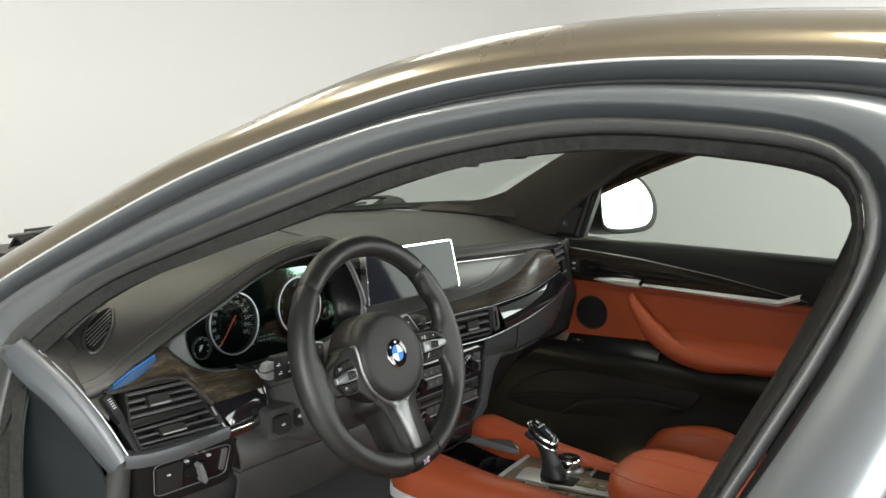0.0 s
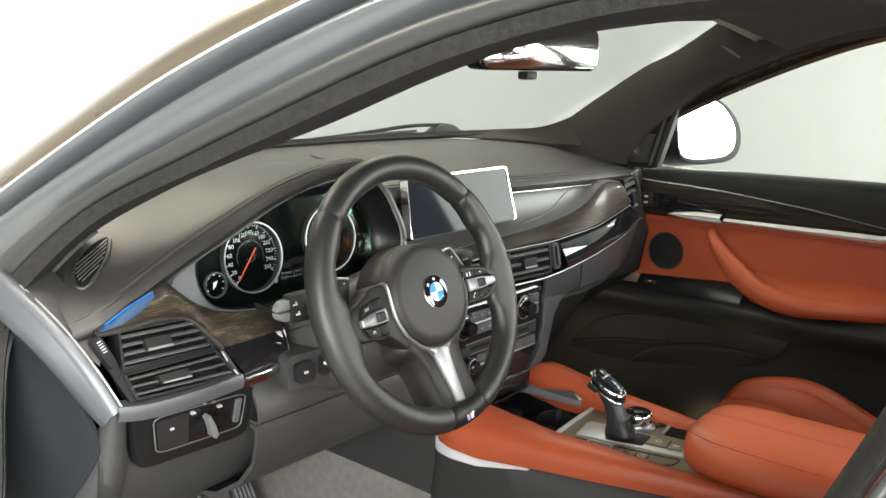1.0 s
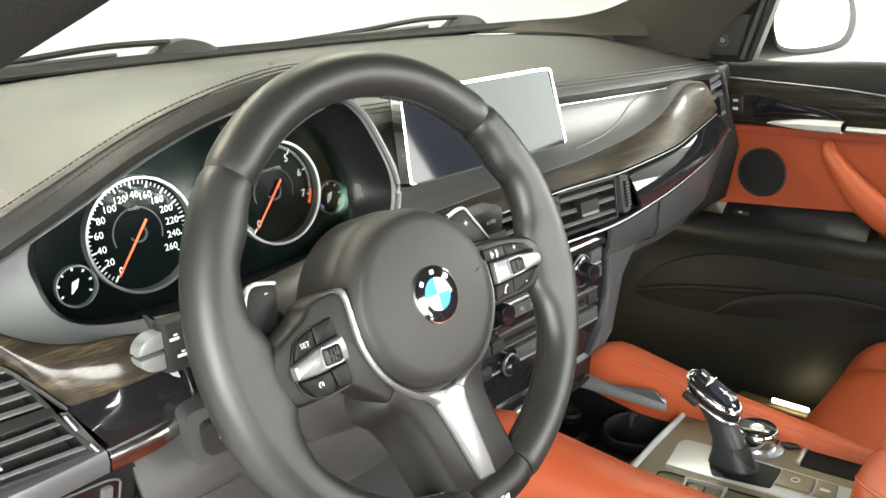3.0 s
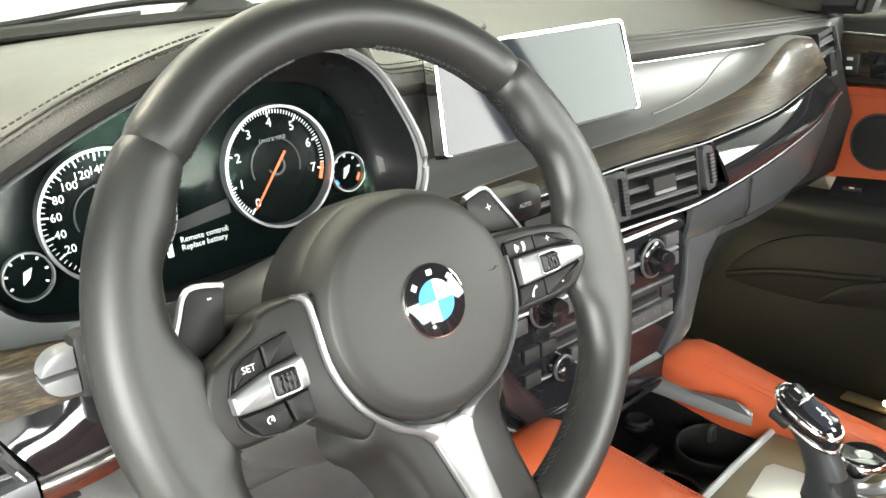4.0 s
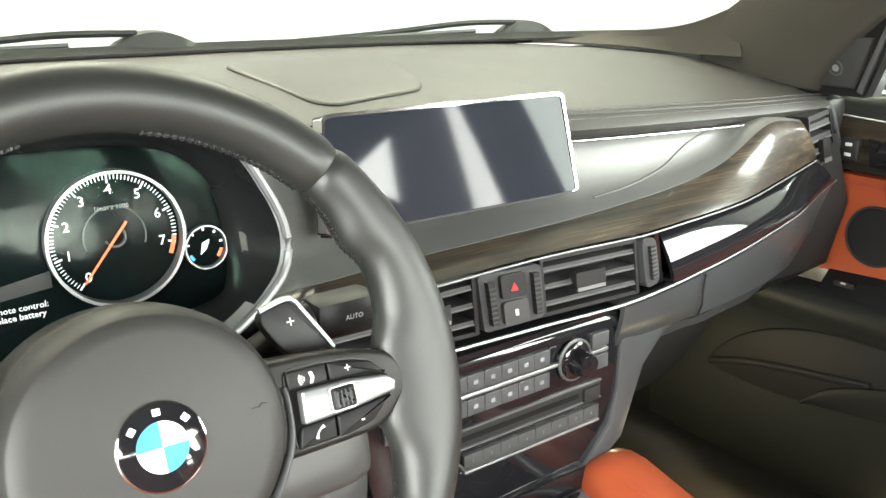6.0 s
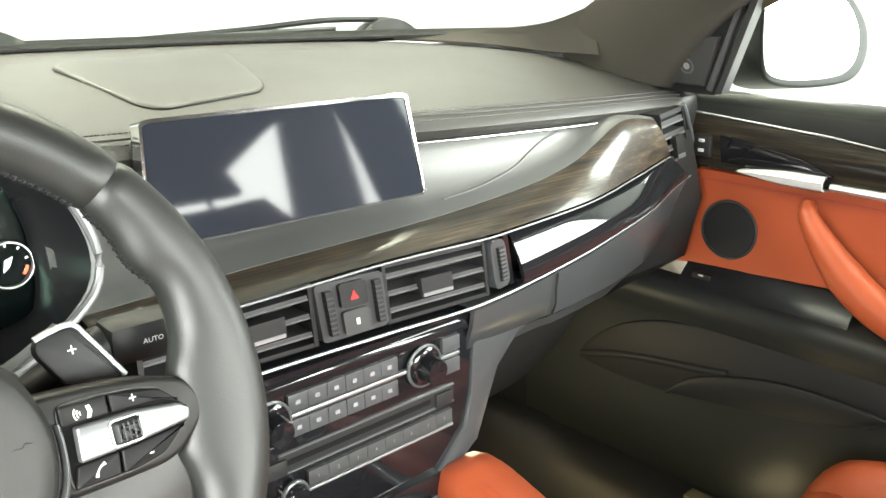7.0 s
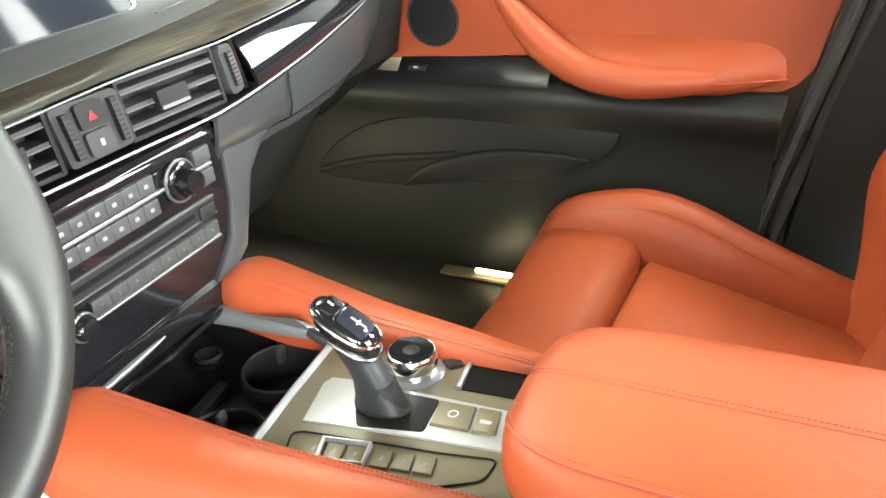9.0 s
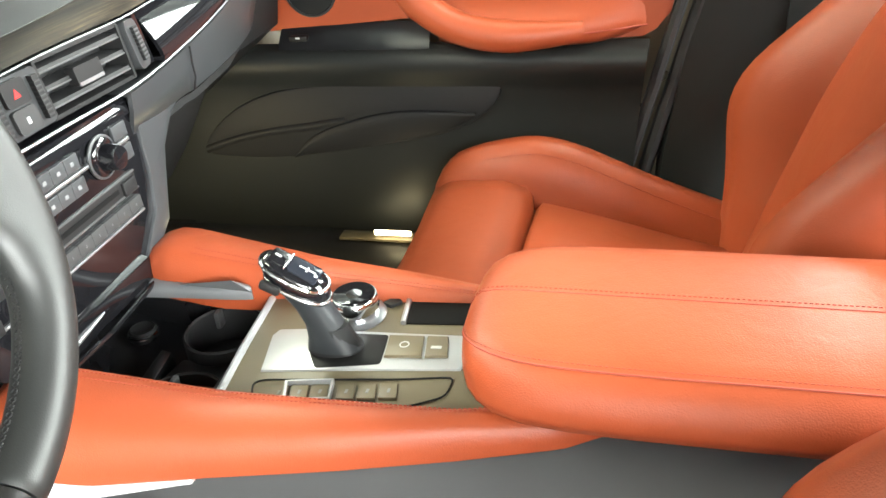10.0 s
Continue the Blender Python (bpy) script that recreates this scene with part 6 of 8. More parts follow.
# ---- steering wheel ----
WM = Matrix(((1, 0, 0, -0.373), (0, 0.3395, -0.9406, 0.009), (0, 0.9406, 0.3395, 1.1035), (0, 0, 0, 1)))
wheel = thing("steering_wheel", None, "black leather three-spoke sports steering wheel with silver trim", "steering wheel", matrix=WM)


def wl(u, v, d):
    return Vector((u, v, d))


RC_, RT = 0.1668, 0.0167
THUMBS = ((30, 6, 0.0055), (15, 7, 0.003), (-24, 7, 0.0042), (150, 6, 0.0045), (165, 7, 0.002), (204, 7, 0.0035))


def thumb(a):
    """Extra depth of the grips beside the spokes."""
    return sum(h * math.exp(-((a - c) / w) ** 2) for c, w, h in THUMBS)


# inner radius by angle: the rim swells into the spoke roots
NOSE_R = ([-31, -27, -23, -20, -17, -14, 3, 5, 8, 11, 15, 19, 24], [0, 0.0008, 0.0028, 0.007, 0.0135, 0.018, 0.018, 0.0165, 0.012, 0.0065, 0.0028, 0.001, 0])
NOSE_L = ([158, 163, 167, 171, 174, 177, 180, 196, 198, 201, 204, 208, 213], [0, 0.001, 0.0028, 0.006, 0.0115, 0.0165, 0.018, 0.018, 0.0145, 0.008, 0.0035, 0.001, 0])


def flare(a):
    """How far the rim's inner side reaches towards the hub at an angle."""
    X, Y = NOSE_R if a < 90 else NOSE_L
    return sum(at(X, Y, a + e) for e in (-1.5, -0.75, 0, 0.75, 1.5)) / 5


def rim_piece(a0, a1, n, name, material, grow=0.0, label=""):
    bm = bmesh.new()
    rings = []
    for k in range(n + 1):
        a = a0 + (a1 - a0) * k / n
        ar = radians(a)
        th = thumb(a)
        e = min(k, n - k)
        end = (-0.0016, -0.0005)[e] if e < 2 else 0.0
        c, s = math.cos(ar), math.sin(ar)
        fl = flare(a)
        ring = []
        for j in range(28):
            b = 2 * math.pi * j / 28
            rr = RT + grow + end
            cb, sb = math.cos(b), math.sin(b)
            if cb > 0:
                q, h = RC_ + rr * cb, rr * 1.05 * sb
            else:
                q = RC_ + (rr * 1.06 + th) * cb - fl * (-cb) ** 1.3
                h = rr * (1.05 - 0.18 * fl / 0.021 * (-cb)) * math.copysign(abs(sb) ** (1 - 0.30 * fl / 0.021), sb)
            ring.append(bm.verts.new((q * c, q * s, -0.0163 + h)))
        rings.append(ring)
    for x, y in zip(rings, rings[1:]):
        for j in range(28):
            bm.faces.new((x[j], x[(j + 1) % 28], y[(j + 1) % 28], y[j]))
    bm.faces.new(rings[0][::-1])
    bm.faces.new(rings[-1])
    return part(name, bm, material, wheel, label, sharp=60)


rim_piece(44, 138, 60, "rim_top", LEATHER_RIM, 0, "smooth black leather top of the rim")
rim_piece(-72.8, 44, 110, "rim_side", LEATHER_RIM, 0.0003, "black leather rim side with cross stitching")
rim_piece(138, 264.8, 110, "rim_side", LEATHER_RIM, 0.0003, "black leather rim side with cross stitching")
rim_piece(265.2, 286.8, 20, "rim_bottom", SPOKE, -0.0002, "dark rim insert with a small badge")
# cross stitches on the inner side of the rim
for a0, a1 in ((46, 80), (24, 43), (-70, -24), (102, 136), (140, 158), (208, 262)):
    bm = bmesh.new()
    n = int((a1 - a0) / 1.6)
    for k in range(n):
        for tw in (35, -35):
            a = radians(a0 + (a1 - a0) * (k + 0.5) / n)
            c, s = math.cos(a), math.sin(a)
            q = RC_ - RT * 1.065 - thumb(math.degrees(a))
            m = Matrix.Translation((q * c, q * s, -0.0163)) @ Matrix.Rotation(a, 4, "Z") @ Matrix.Rotation(radians(tw), 4, "X") @ Matrix.Diagonal((0.0016, 0.0010, 0.0060, 1))
            bmesh.ops.create_cube(bm, size=1.0, matrix=m)
    part("cross_stitching", bm, THREAD, wheel, kind="stuff")


def dome(outline, d0, d1, bulge, rings=8, cx=0.0, cy=0.0):
    """A cushion over an outline: side wall, rounded shoulder and a gently domed top."""
    bm = bmesh.new()
    prof = [(1.0, d0), (1.0, d1 - 0.020), (0.992, d1 - 0.014), (0.972, d1 - 0.0085), (0.945, d1 - 0.0045), (0.92, d1 - 0.0018), (0.90, d1)]
    for k in range(1, rings):
        f = 0.90 * (1 - k / rings)
        prof.append((f, d1 + bulge * (1 - (f / 0.9) ** 2)))
    loops = [[bm.verts.new((cx + (u - cx) * s, cy + (v - cy) * s, d)) for u, v in outline] for s, d in prof]
    n = len(outline)
    for a, b in zip(loops, loops[1:]):
        for k in range(n):
            bm.faces.new((a[k], a[(k + 1) % n], b[(k + 1) % n], b[k]))
    bm.faces.new(loops[-1])
    bm.faces.new(loops[0][::-1])
    return bm


bag = [Vector((-0.003 + 0.0705 * math.cos(a), -0.005 + 0.068 * math.sin(a), 0)) for a in frange(0, 2 * math.pi, 73)[:-1]]
part("airbag_cover", dome([(p.x, p.y) for p in bag], -0.03, 0.004, 0.004, cy=-0.005), COVER, wheel, "dark grey round airbag cover", sharp=60)
emb = part("emblem", prism(circle(-0.002, -0.005, 0.0215, 48), 0.0, 0.0095, wl, 0.001), CHROME, wheel, "round blue and white enamel emblem")
part("emblem_ring", prism(circle(-0.002, -0.005, 0.0205, 48), 0.006, 0.0102, wl, 0.0005), PIANO, emb)
for k in range(4):
    pts = [(-0.002, -0.005)] + [(-0.002 + 0.0122 * math.cos(radians(90 * k + 90 * j / 8)), -0.005 + 0.0122 * math.sin(radians(90 * k + 90 * j / 8))) for j in range(9)]
    part("emblem_quarter", prism(pts, 0.008, 0.0106, wl), BLUE_ENAMEL if k in (1, 3) else WHITE_ENAMEL, emb)
for a in (140, 90, 40):
    ar = radians(a)
    part("emblem_mark_bar", prism([(-0.002 + r * math.cos(ar + w), -0.005 + r * math.sin(ar + w)) for r, w in ((0.0150, -0.12), (0.0182, -0.10), (0.0182, 0.10), (0.0150, 0.12))], 0.008, 0.0106, wl), WHITE_ENAMEL, emb)
def softened(poly, r):
    """An outline with its corners rounded by about r."""
    out = []
    n = len(poly)
    for k in range(n):
        p, q, w = Vector(poly[k - 1]), Vector(poly[k]), Vector(poly[(k + 1) % n])
        ra, rb = min(r, 0.4 * (p - q).length), min(r, 0.4 * (w - q).length)
        c, d = q + (p - q).normalized() * ra, q + (w - q).normalized() * rb
        for f in (0.0, 0.33, 0.67, 1.0):
            e = c * (1 - f) ** 2 + q * 2 * f * (1 - f) + d * f * f
            out.append((e.x, e.y))
    return out


# switch clusters by side: spoke plate, recess, silver bar, keys, roller, texts
PODS = {
    -1: ([(-0.050, 0.020), (-0.0784, 0.0226), (-0.0922, 0.0223), (-0.1018, 0.0195), (-0.1048, 0.0143), (-0.118, 0.0079), (-0.1321, 0.0017), (-0.1365, -0.0052), (-0.1408, -0.0143), (-0.1407, -0.0279), (-0.1318, -0.0419), (-0.1144, -0.0426), (-0.0872, -0.0428), (-0.0775, -0.0515), (-0.0605, -0.0665), (-0.050, -0.058)],
         [(-0.1290, -0.0160), (-0.1226, -0.0018), (-0.1163, 0.0020), (-0.1054, 0.0054), (-0.0884, 0.0078), (-0.0866, -0.0024), (-0.0850, -0.0174), (-0.0858, -0.0376), (-0.0878, -0.0413), (-0.1034, -0.0425), (-0.1185, -0.0396), (-0.1268, -0.0322)],
         [(-0.1287, -0.0146), (-0.1089, -0.0091), (-0.0868, -0.0068), (-0.0854, -0.0145), (-0.0860, -0.0236), (-0.1108, -0.0252), (-0.1284, -0.0240)],
         [[(-0.1255, -0.0125), (-0.1215, -0.0020), (-0.1160, 0.0012), (-0.1066, 0.0042), (-0.1068, -0.0078), (-0.1160, -0.0100)], [(-0.1056, 0.0046), (-0.0890, 0.0070), (-0.0874, -0.0056), (-0.1058, -0.0076)], [(-0.1262, -0.0256), (-0.1110, -0.0264), (-0.1020, -0.0262), (-0.1000, -0.0380), (-0.1060, -0.0412), (-0.1175, -0.0390)], [(-0.1008, -0.0261), (-0.0866, -0.0248), (-0.0866, -0.0380), (-0.0890, -0.0406), (-0.0985, -0.0385)]],
         (-0.0998, -0.0165), (("SET", -0.1152, -0.0045, 0.0050),)),
    1: ([(0.045, 0.018), (0.0624, 0.0190), (0.0890, 0.0171), (0.1166, 0.0130), (0.1350, 0.0072), (0.1437, -0.0055), (0.1425, -0.0165), (0.1268, -0.0311), (0.1156, -0.0345), (0.0908, -0.0350), (0.0640, -0.0350), (0.045, -0.030)],
        [(0.0680, 0.0122), (0.0854, 0.0121), (0.1086, 0.0099), (0.1200, 0.0060), (0.1300, -0.0044), (0.1348, -0.0089), (0.1324, -0.0153), (0.1158, -0.0285), (0.0996, -0.0312), (0.0678, -0.0310)],
        [(0.0745, -0.0002), (0.1031, -0.0010), (0.1269, -0.0046), (0.1320, -0.0085), (0.1306, -0.0146), (0.1024, -0.0173), (0.0735, -0.0180)],
        [[(0.0690, 0.0012), (0.0925, 0.0006), (0.0925, 0.0108), (0.0690, 0.0113)], [(0.0937, 0.0006), (0.1180, -0.0008), (0.1285, -0.0036), (0.1195, 0.0052), (0.0937, 0.0105)], [(0.0690, -0.0302), (0.0915, -0.0302), (0.0925, -0.0187), (0.0720, -0.0190)], [(0.0928, -0.0302), (0.0994, -0.0303), (0.1150, -0.0276), (0.1290, -0.0164), (0.1024, -0.0183), (0.0937, -0.0186)]],
        (0.0975, -0.0093), (("+", 0.1050, 0.0046, 0.008), ("-", 0.108, -0.0243, 0.009))),
}
# collar behind the cover and the spokes
part("hub", dome([(p.x * 1.05, p.y * 1.03) for p in bag], -0.06, -0.014, 0.0), SPOKE, wheel)


def stepped(rings, place=wl):
    """A solid through outlines of equal count, each at its own depth."""
    return loft([[place(u, v, d) for u, v in ring] for ring, d in rings], wrap_v=True, caps=True)


def shrunk(poly, r):
    """The outline moved inwards by about r."""
    n = len(poly)
    area = sum(poly[i][0] * poly[(i + 1) % n][1] - poly[(i + 1) % n][0] * poly[i][1] for i in range(n))
    w = 1 if area > 0 else -1
    out = []
    for i in range(n):
        e = Vector(poly[(i + 1) % n]) - Vector(poly[i - 1])
        nn = Vector((-e.y, e.x)).normalized() * w
        out.append((poly[i][0] + nn.x * r, poly[i][1] + nn.y * r))
    return out


for s in (-1, 1):
    plate_, pod, bar, keys, roll, marks = PODS[s]
    rim_ = softened(plate_, 0.006)
    part("spoke", stepped([(rim_, -0.030), (rim_, -0.0090), (shrunk(rim_, 0.0007), -0.0070), (shrunk(rim_, 0.002), -0.0056), (shrunk(rim_, 0.0036), -0.0050)]), SPOKE, wheel, "dark satin side spoke with switches", sharp=50)
    hole = softened(pod, 0.005)
    pd = part("switch_pod", prism(hole, -0.012, -0.0046, wl), HOLE, wheel, "dark switch cluster with a silver bar")
    part("pod_rim", frame_ring(wl, hole, shrunk(hole, 0.0009), -0.008, -0.0038), SPOKE, pd)
    for key in keys:
        soft_key = softened(key, 0.0014)
        part("switch", stepped([(soft_key, -0.008), (soft_key, -0.0026), (shrunk(soft_key, 0.0004), -0.0018), (shrunk(soft_key, 0.0010), -0.0014)]), KEYM, pd)
    soft_bar = softened(bar, 0.0015)
    part("silver_bar", stepped([(soft_bar, -0.008), (soft_bar, 0.0002), (shrunk(soft_bar, 0.0006), 0.0012), (shrunk(soft_bar, 0.0016), 0.0016)]), WSATIN, pd, "satin silver switch bar")
    well = roundrect(roll[0] - 0.0082, roll[1] - 0.0068, roll[0] + 0.0082, roll[1] + 0.0068, 0.002)
    part("roller_well", frame_ring(wl, well, shrunk(well, 0.0010), 0.0, 0.0026), WSATIN, pd)
    part("roller", prism(roundrect(roll[0] - 0.0070, roll[1] - 0.0060, roll[0] + 0.0070, roll[1] + 0.0060, 0.002), 0.0, 0.0060, wl, 0.0035, 4), DARK, pd)
    for k in range(5):
        u = roll[0] - 0.0052 + 0.0026 * k
        part("roller_rib", prism(roundrect(u - 0.0003, roll[1] - 0.0045, u + 0.0003, roll[1] + 0.0045, 0.0002), 0.0, 0.0064, wl), SOFT, pd)
    for t, u, v, size in marks:
        part("switch_text", text_bm(t, size, lambda a, b, d, u=u, v=v: wl(u + a, v + b, -0.0011)), PRINT, pd)
    if s == 1:
        for k in range(3):
            part("voice_bar", ringband(wl, 0.0800, 0.0055, 0.0012 + 0.0014 * k, 0.0018 + 0.0014 * k, -0.004, -0.0011, 8, 140, 220), PRINT, pd)
        part("voice_bar", prism([(0.0815, 0.0022), (0.0832, 0.0022), (0.0846, 0.0050), (0.0838, 0.0084), (0.0818, 0.0084), (0.0826, 0.0050)], -0.004, -0.0011, wl), PRINT, pd)
        part("phone_bar", tube(spline([(0.0795, -0.0272, -0.0014), (0.0802, -0.0250, -0.0012), (0.0820, -0.0228, -0.0012), (0.0845, -0.0216, -0.0014)], 10), [0.0010, 0.0008, 0.0006, 0.0005, 0.0005, 0.0005, 0.0005, 0.0006, 0.0008, 0.0010], 6), PRINT, pd)
    else:
        part("limit_bar", ringband(wl, -0.1118, -0.0325, 0.0015, 0.0021, -0.004, -0.0011, 16, -40, 240), PRINT, pd)
        part("limit_bar", prism([(-0.1118, -0.0330), (-0.1114, -0.0330), (-0.1100, -0.0308), (-0.1106, -0.0306)], -0.004, -0.0011, wl), PRINT, pd)
lower = [(-0.0605, -0.062), (-0.0590, -0.0680), (-0.0479, -0.0772), (-0.0380, -0.0960), (-0.0310, -0.120), (-0.0250, -0.142), (-0.0200, -0.160), (0.0480, -0.158), (0.0420, -0.135), (0.0365, -0.112), (0.0325, -0.090), (0.0345, -0.076), (0.0450, -0.062), (0.0300, -0.045), (-0.0400, -0.045)]
lower = softened(lower, 0.006)
part("lower_spoke", stepped([(shrunk(lower, -0.014), -0.040), (shrunk(lower, -0.012), -0.030), (shrunk(lower, -0.004), -0.0120), (lower, -0.0085), (shrunk(lower, 0.002), -0.0068)]), SPOKE, wheel, "dark lower spoke with sloping sides", sharp=60)
# silver trim: one arm along each side of the cover, joined by the blade
ARMS = {-1: ([(-0.0804, 0.0215), (-0.0742, 0.0165), (-0.0732, 0.0048), (-0.0727, -0.0187), (-0.0661, -0.0390), (-0.0571, -0.0530), (-0.0410, -0.0685), (-0.0283, -0.0760), (-0.0222, -0.0830)],
             [(-0.0761, 0.0228), (-0.0706, 0.0195), (-0.0693, 0.0036), (-0.0675, -0.0207), (-0.0600, -0.0412), (-0.0500, -0.0545), (-0.0350, -0.0660), (-0.0200, -0.0722), (-0.0100, -0.0745)]),
        1: ([(0.0690, 0.0035), (0.0696, -0.0070), (0.0680, -0.0240), (0.0610, -0.0400), (0.0500, -0.0545), (0.0380, -0.0640), (0.0240, -0.0690), (0.0140, -0.0740), (0.0095, -0.0800)],
            [(0.0662, 0.0035), (0.0668, -0.0070), (0.0650, -0.0230), (0.0580, -0.0380), (0.0475, -0.0520), (0.0350, -0.0620), (0.0200, -0.0675), (0.0080, -0.0715), (0.0000, -0.0740)])}
for s in (-1, 1):
    far = spline([(u, v, 0) for u, v in ARMS[s][0]], 40)
    near = spline([(u, v, 0) for u, v in ARMS[s][1]], 40)
    rows = [[p + Vector((0, 0, -0.012)) for p in far], [p + Vector((0, 0, -0.0035)) for p in far], [p.lerp(q, 0.2) + Vector((0, 0, -0.0016)) for p, q in zip(far, near)], [p.lerp(q, 0.55) + Vector((0, 0, -0.0010)) for p, q in zip(far, near)], [q + Vector((0, 0, -0.0030)) for q in near], [q + Vector((0, 0, -0.014)) for q in near]]
    part("silver_trim", loft(rows, 0.0006), WSATIN, wheel, "satin silver trim beside the airbag cover", sharp=50)
blade = [(-0.0222, -0.0815), (-0.0131, -0.1093), (-0.0071, -0.1293), (-0.0012, -0.1490), (0.0155, -0.1502), (0.0130, -0.1290), (0.0096, -0.1076), (0.0080, -0.0860), (0.0096, -0.0795), (0.0040, -0.0735), (-0.0100, -0.0735)]
blade = softened(blade, 0.002)
part("silver_blade", stepped([(blade, -0.012), (blade, -0.0040), (shrunk(blade, 0.0008), -0.0028), (shrunk(blade, 0.0020), -0.0022)]), WSATIN, wheel, "satin silver blade on the lower spoke")
BR = Matrix.Rotation(radians(4), 4, "Z")


def bw(u, v, d):
    return BR @ Vector((u, v, d))


bd = part("badge", prism(roundrect(-0.008, -0.1765, 0.008, -0.1665, 0.001), -0.004, 0.0012, bw, 0.0005), PIANO, wheel, "tiny striped badge at the rim's foot")
for k, mt in enumerate((BLUE_ENAMEL, RED_ENAMEL, SATIN, SATIN)):
    part("badge_bar", prism([(-0.0065 + 0.0028 * k, -0.175), (-0.0042 + 0.0028 * k, -0.175), (-0.0032 + 0.0028 * k, -0.168), (-0.0055 + 0.0028 * k, -0.168)], 0.0, 0.0016, bw), mt, bd)
part("horn_mark", tube([(0.0535, 0.0000, 0.0052), (0.0505, 0.0010, 0.0055), (0.0490, -0.0010, 0.0056), (0.0450, -0.0005, 0.0058)], 0.0003, 6), DARK, wheel)
# paddles
PADDLES = {-1: [(-0.1330, 0.0035), (-0.1113, 0.0046), (-0.1051, 0.0205), (-0.1012, 0.0330), (-0.1017, 0.0383), (-0.1183, 0.0412), (-0.1217, 0.0396), (-0.1306, 0.0234), (-0.1400, 0.0069)], 1: [(0.0755, 0.0436), (0.0741, 0.0366), (0.0855, 0.0174), (0.1161, 0.0138), (0.1012, 0.0388), (0.0943, 0.0469)]}
EDGES = {-1: [(-0.1405, 0.0057), (-0.1300, 0.026), (-0.1202, 0.0405), (-0.1008, 0.0378)], 1: [(0.0755, 0.0440), (0.0943, 0.0475), (0.1015, 0.0390), (0.1166, 0.0138)]}
for s in (-1, 1):
    pdl = PADDLES[s]
    pp = part("shift_paddle", prism(softened(pdl, 0.004), -0.042, -0.034, wl, 0.002), DARK, wheel, "dark shift paddle with a bright edge")
    part("paddle_edge", tube(spline([(u, v, -0.036) for u, v in EDGES[s]], 16), 0.0019, 6), WSATIN, pp)
    part("paddle_mark", text_bm("+" if s == 1 else "-", 0.010, lambda a, b, d: wl((0.092 if s == 1 else -0.111) + a, 0.034 + b, -0.0335)), PRINT, pp)

# ---- steering column ----
col = thing("steering_column", (-0.373, 0.12, 0.98), "dark steering column shroud with control stalks", "steering column")


def cyl_between(a, b, r0, r1, n=24):
    a, b = Vector(a), Vector(b)
    q = (b - a).to_track_quat("Z", "Y").to_matrix().to_4x4()
    return lathe([(r0 * 0.9, 0), (r0, 0.004), (r1, (b - a).length - 0.004), (r1 * 0.95, (b - a).length)], Matrix.Translation(a) @ q, n)


def cpt(u, v, d):
    return WM @ Vector((u, v, d))




def column_ring(w, top, bottom, d, power=0.62):
    """A rounded-square section of the column cover."""
    out = []
    for a in frange(0, 2 * math.pi, 41)[:-1]:
        c, q = math.cos(a), math.sin(a)
        out.append(cpt(w * math.copysign(abs(c) ** power, c), (top if q > 0 else bottom) * math.copysign(abs(q) ** power, q), d))
    return out


part("shroud", loft([column_ring(0.058, 0.040, 0.066, -0.052, 0.75), column_ring(0.068, 0.048, 0.076, -0.055, 0.75), column_ring(0.076, 0.050, 0.086, -0.066, 0.75), column_ring(0.086, 0.046, 0.098, -0.10, 0.75), column_ring(0.098, 0.040, 0.106, -0.15, 0.75), column_ring(0.110, 0.036, 0.108, -0.20, 0.75), column_ring(0.116, 0.032, 0.104, -0.25, 0.75)], wrap_v=True, caps=True), COLUMN, col, "grey plastic steering column cover", sharp=60)
for s in (-1, 1):
    part("shroud_joint", tube([cpt(s * 0.0865, -0.004, -0.099), cpt(s * 0.0985, -0.006, -0.15), cpt(s * 0.1105, -0.008, -0.20)], 0.0009, 6), DARK, col)
SX, SZ = -0.5535, 1.0985
st = part("left_stalk", cyl_between(cpt(-0.06, 0.0, -0.085), (-0.51, 0.086, 1.098), 0.012, 0.011), DARK, col, "dark indicator stalk")
part("stalk_end", rbox((SX + 0.025, 0.083, SZ), (0.042, 0.017, 0.037), 0.005), DARK, st)
for s in (1, -1):
    arc = [(-0.013 * math.cos(a), s * (0.0012 + 0.0115 * math.sin(a))) for a in frange(0, math.pi / 2, 8)]
    part("stalk_cap", prism([(SX + 0.005, SZ + s * 0.0012)] + [(SX + u, SZ + v) for u, v in arc] + [(SX + 0.005, SZ + s * 0.0127)], 0.002, 0.014, lambda u, v, d: Vector((u, 0.089 - d, v)), 0.002), GREYSAT, st, "satin grey stalk cap")
for u, v in ((0.012, 0.006), (0.016, -0.0065), (0.034, 0.006), (0.034, -0.0065)):
    part("stalk_bar", rbox((SX + u, 0.0748, SZ + v), (0.007, 0.001, 0.0022), 0.0003), PRINT, st)
    part("stalk_bar", rbox((SX + u + 0.001, 0.0748, SZ + v + 0.0026), (0.003, 0.001, 0.0016), 0.0003), PRINT, st)
st = part("right_stalk", cyl_between(cpt(0.05, 0.0, -0.085), (-0.25, 0.084, 1.110), 0.012, 0.013), DARK, col, "dark wiper stalk")
part("stalk_end", rbox((-0.232, 0.082, 1.110), (0.046, 0.028, 0.026), 0.007), DARK, st)
part("stalk_text", text_bm("AUTO", 0.0045, lambda a, b, d: Vector((-0.230 + a, 0.0675, 1.111 + b))), PRINT, st)
adj = quad((-0.512, 0.130, 0.972), (-0.438, 0.120, 0.975), (-0.440, 0.118, 1.022), (-0.515, 0.128, 1.020))
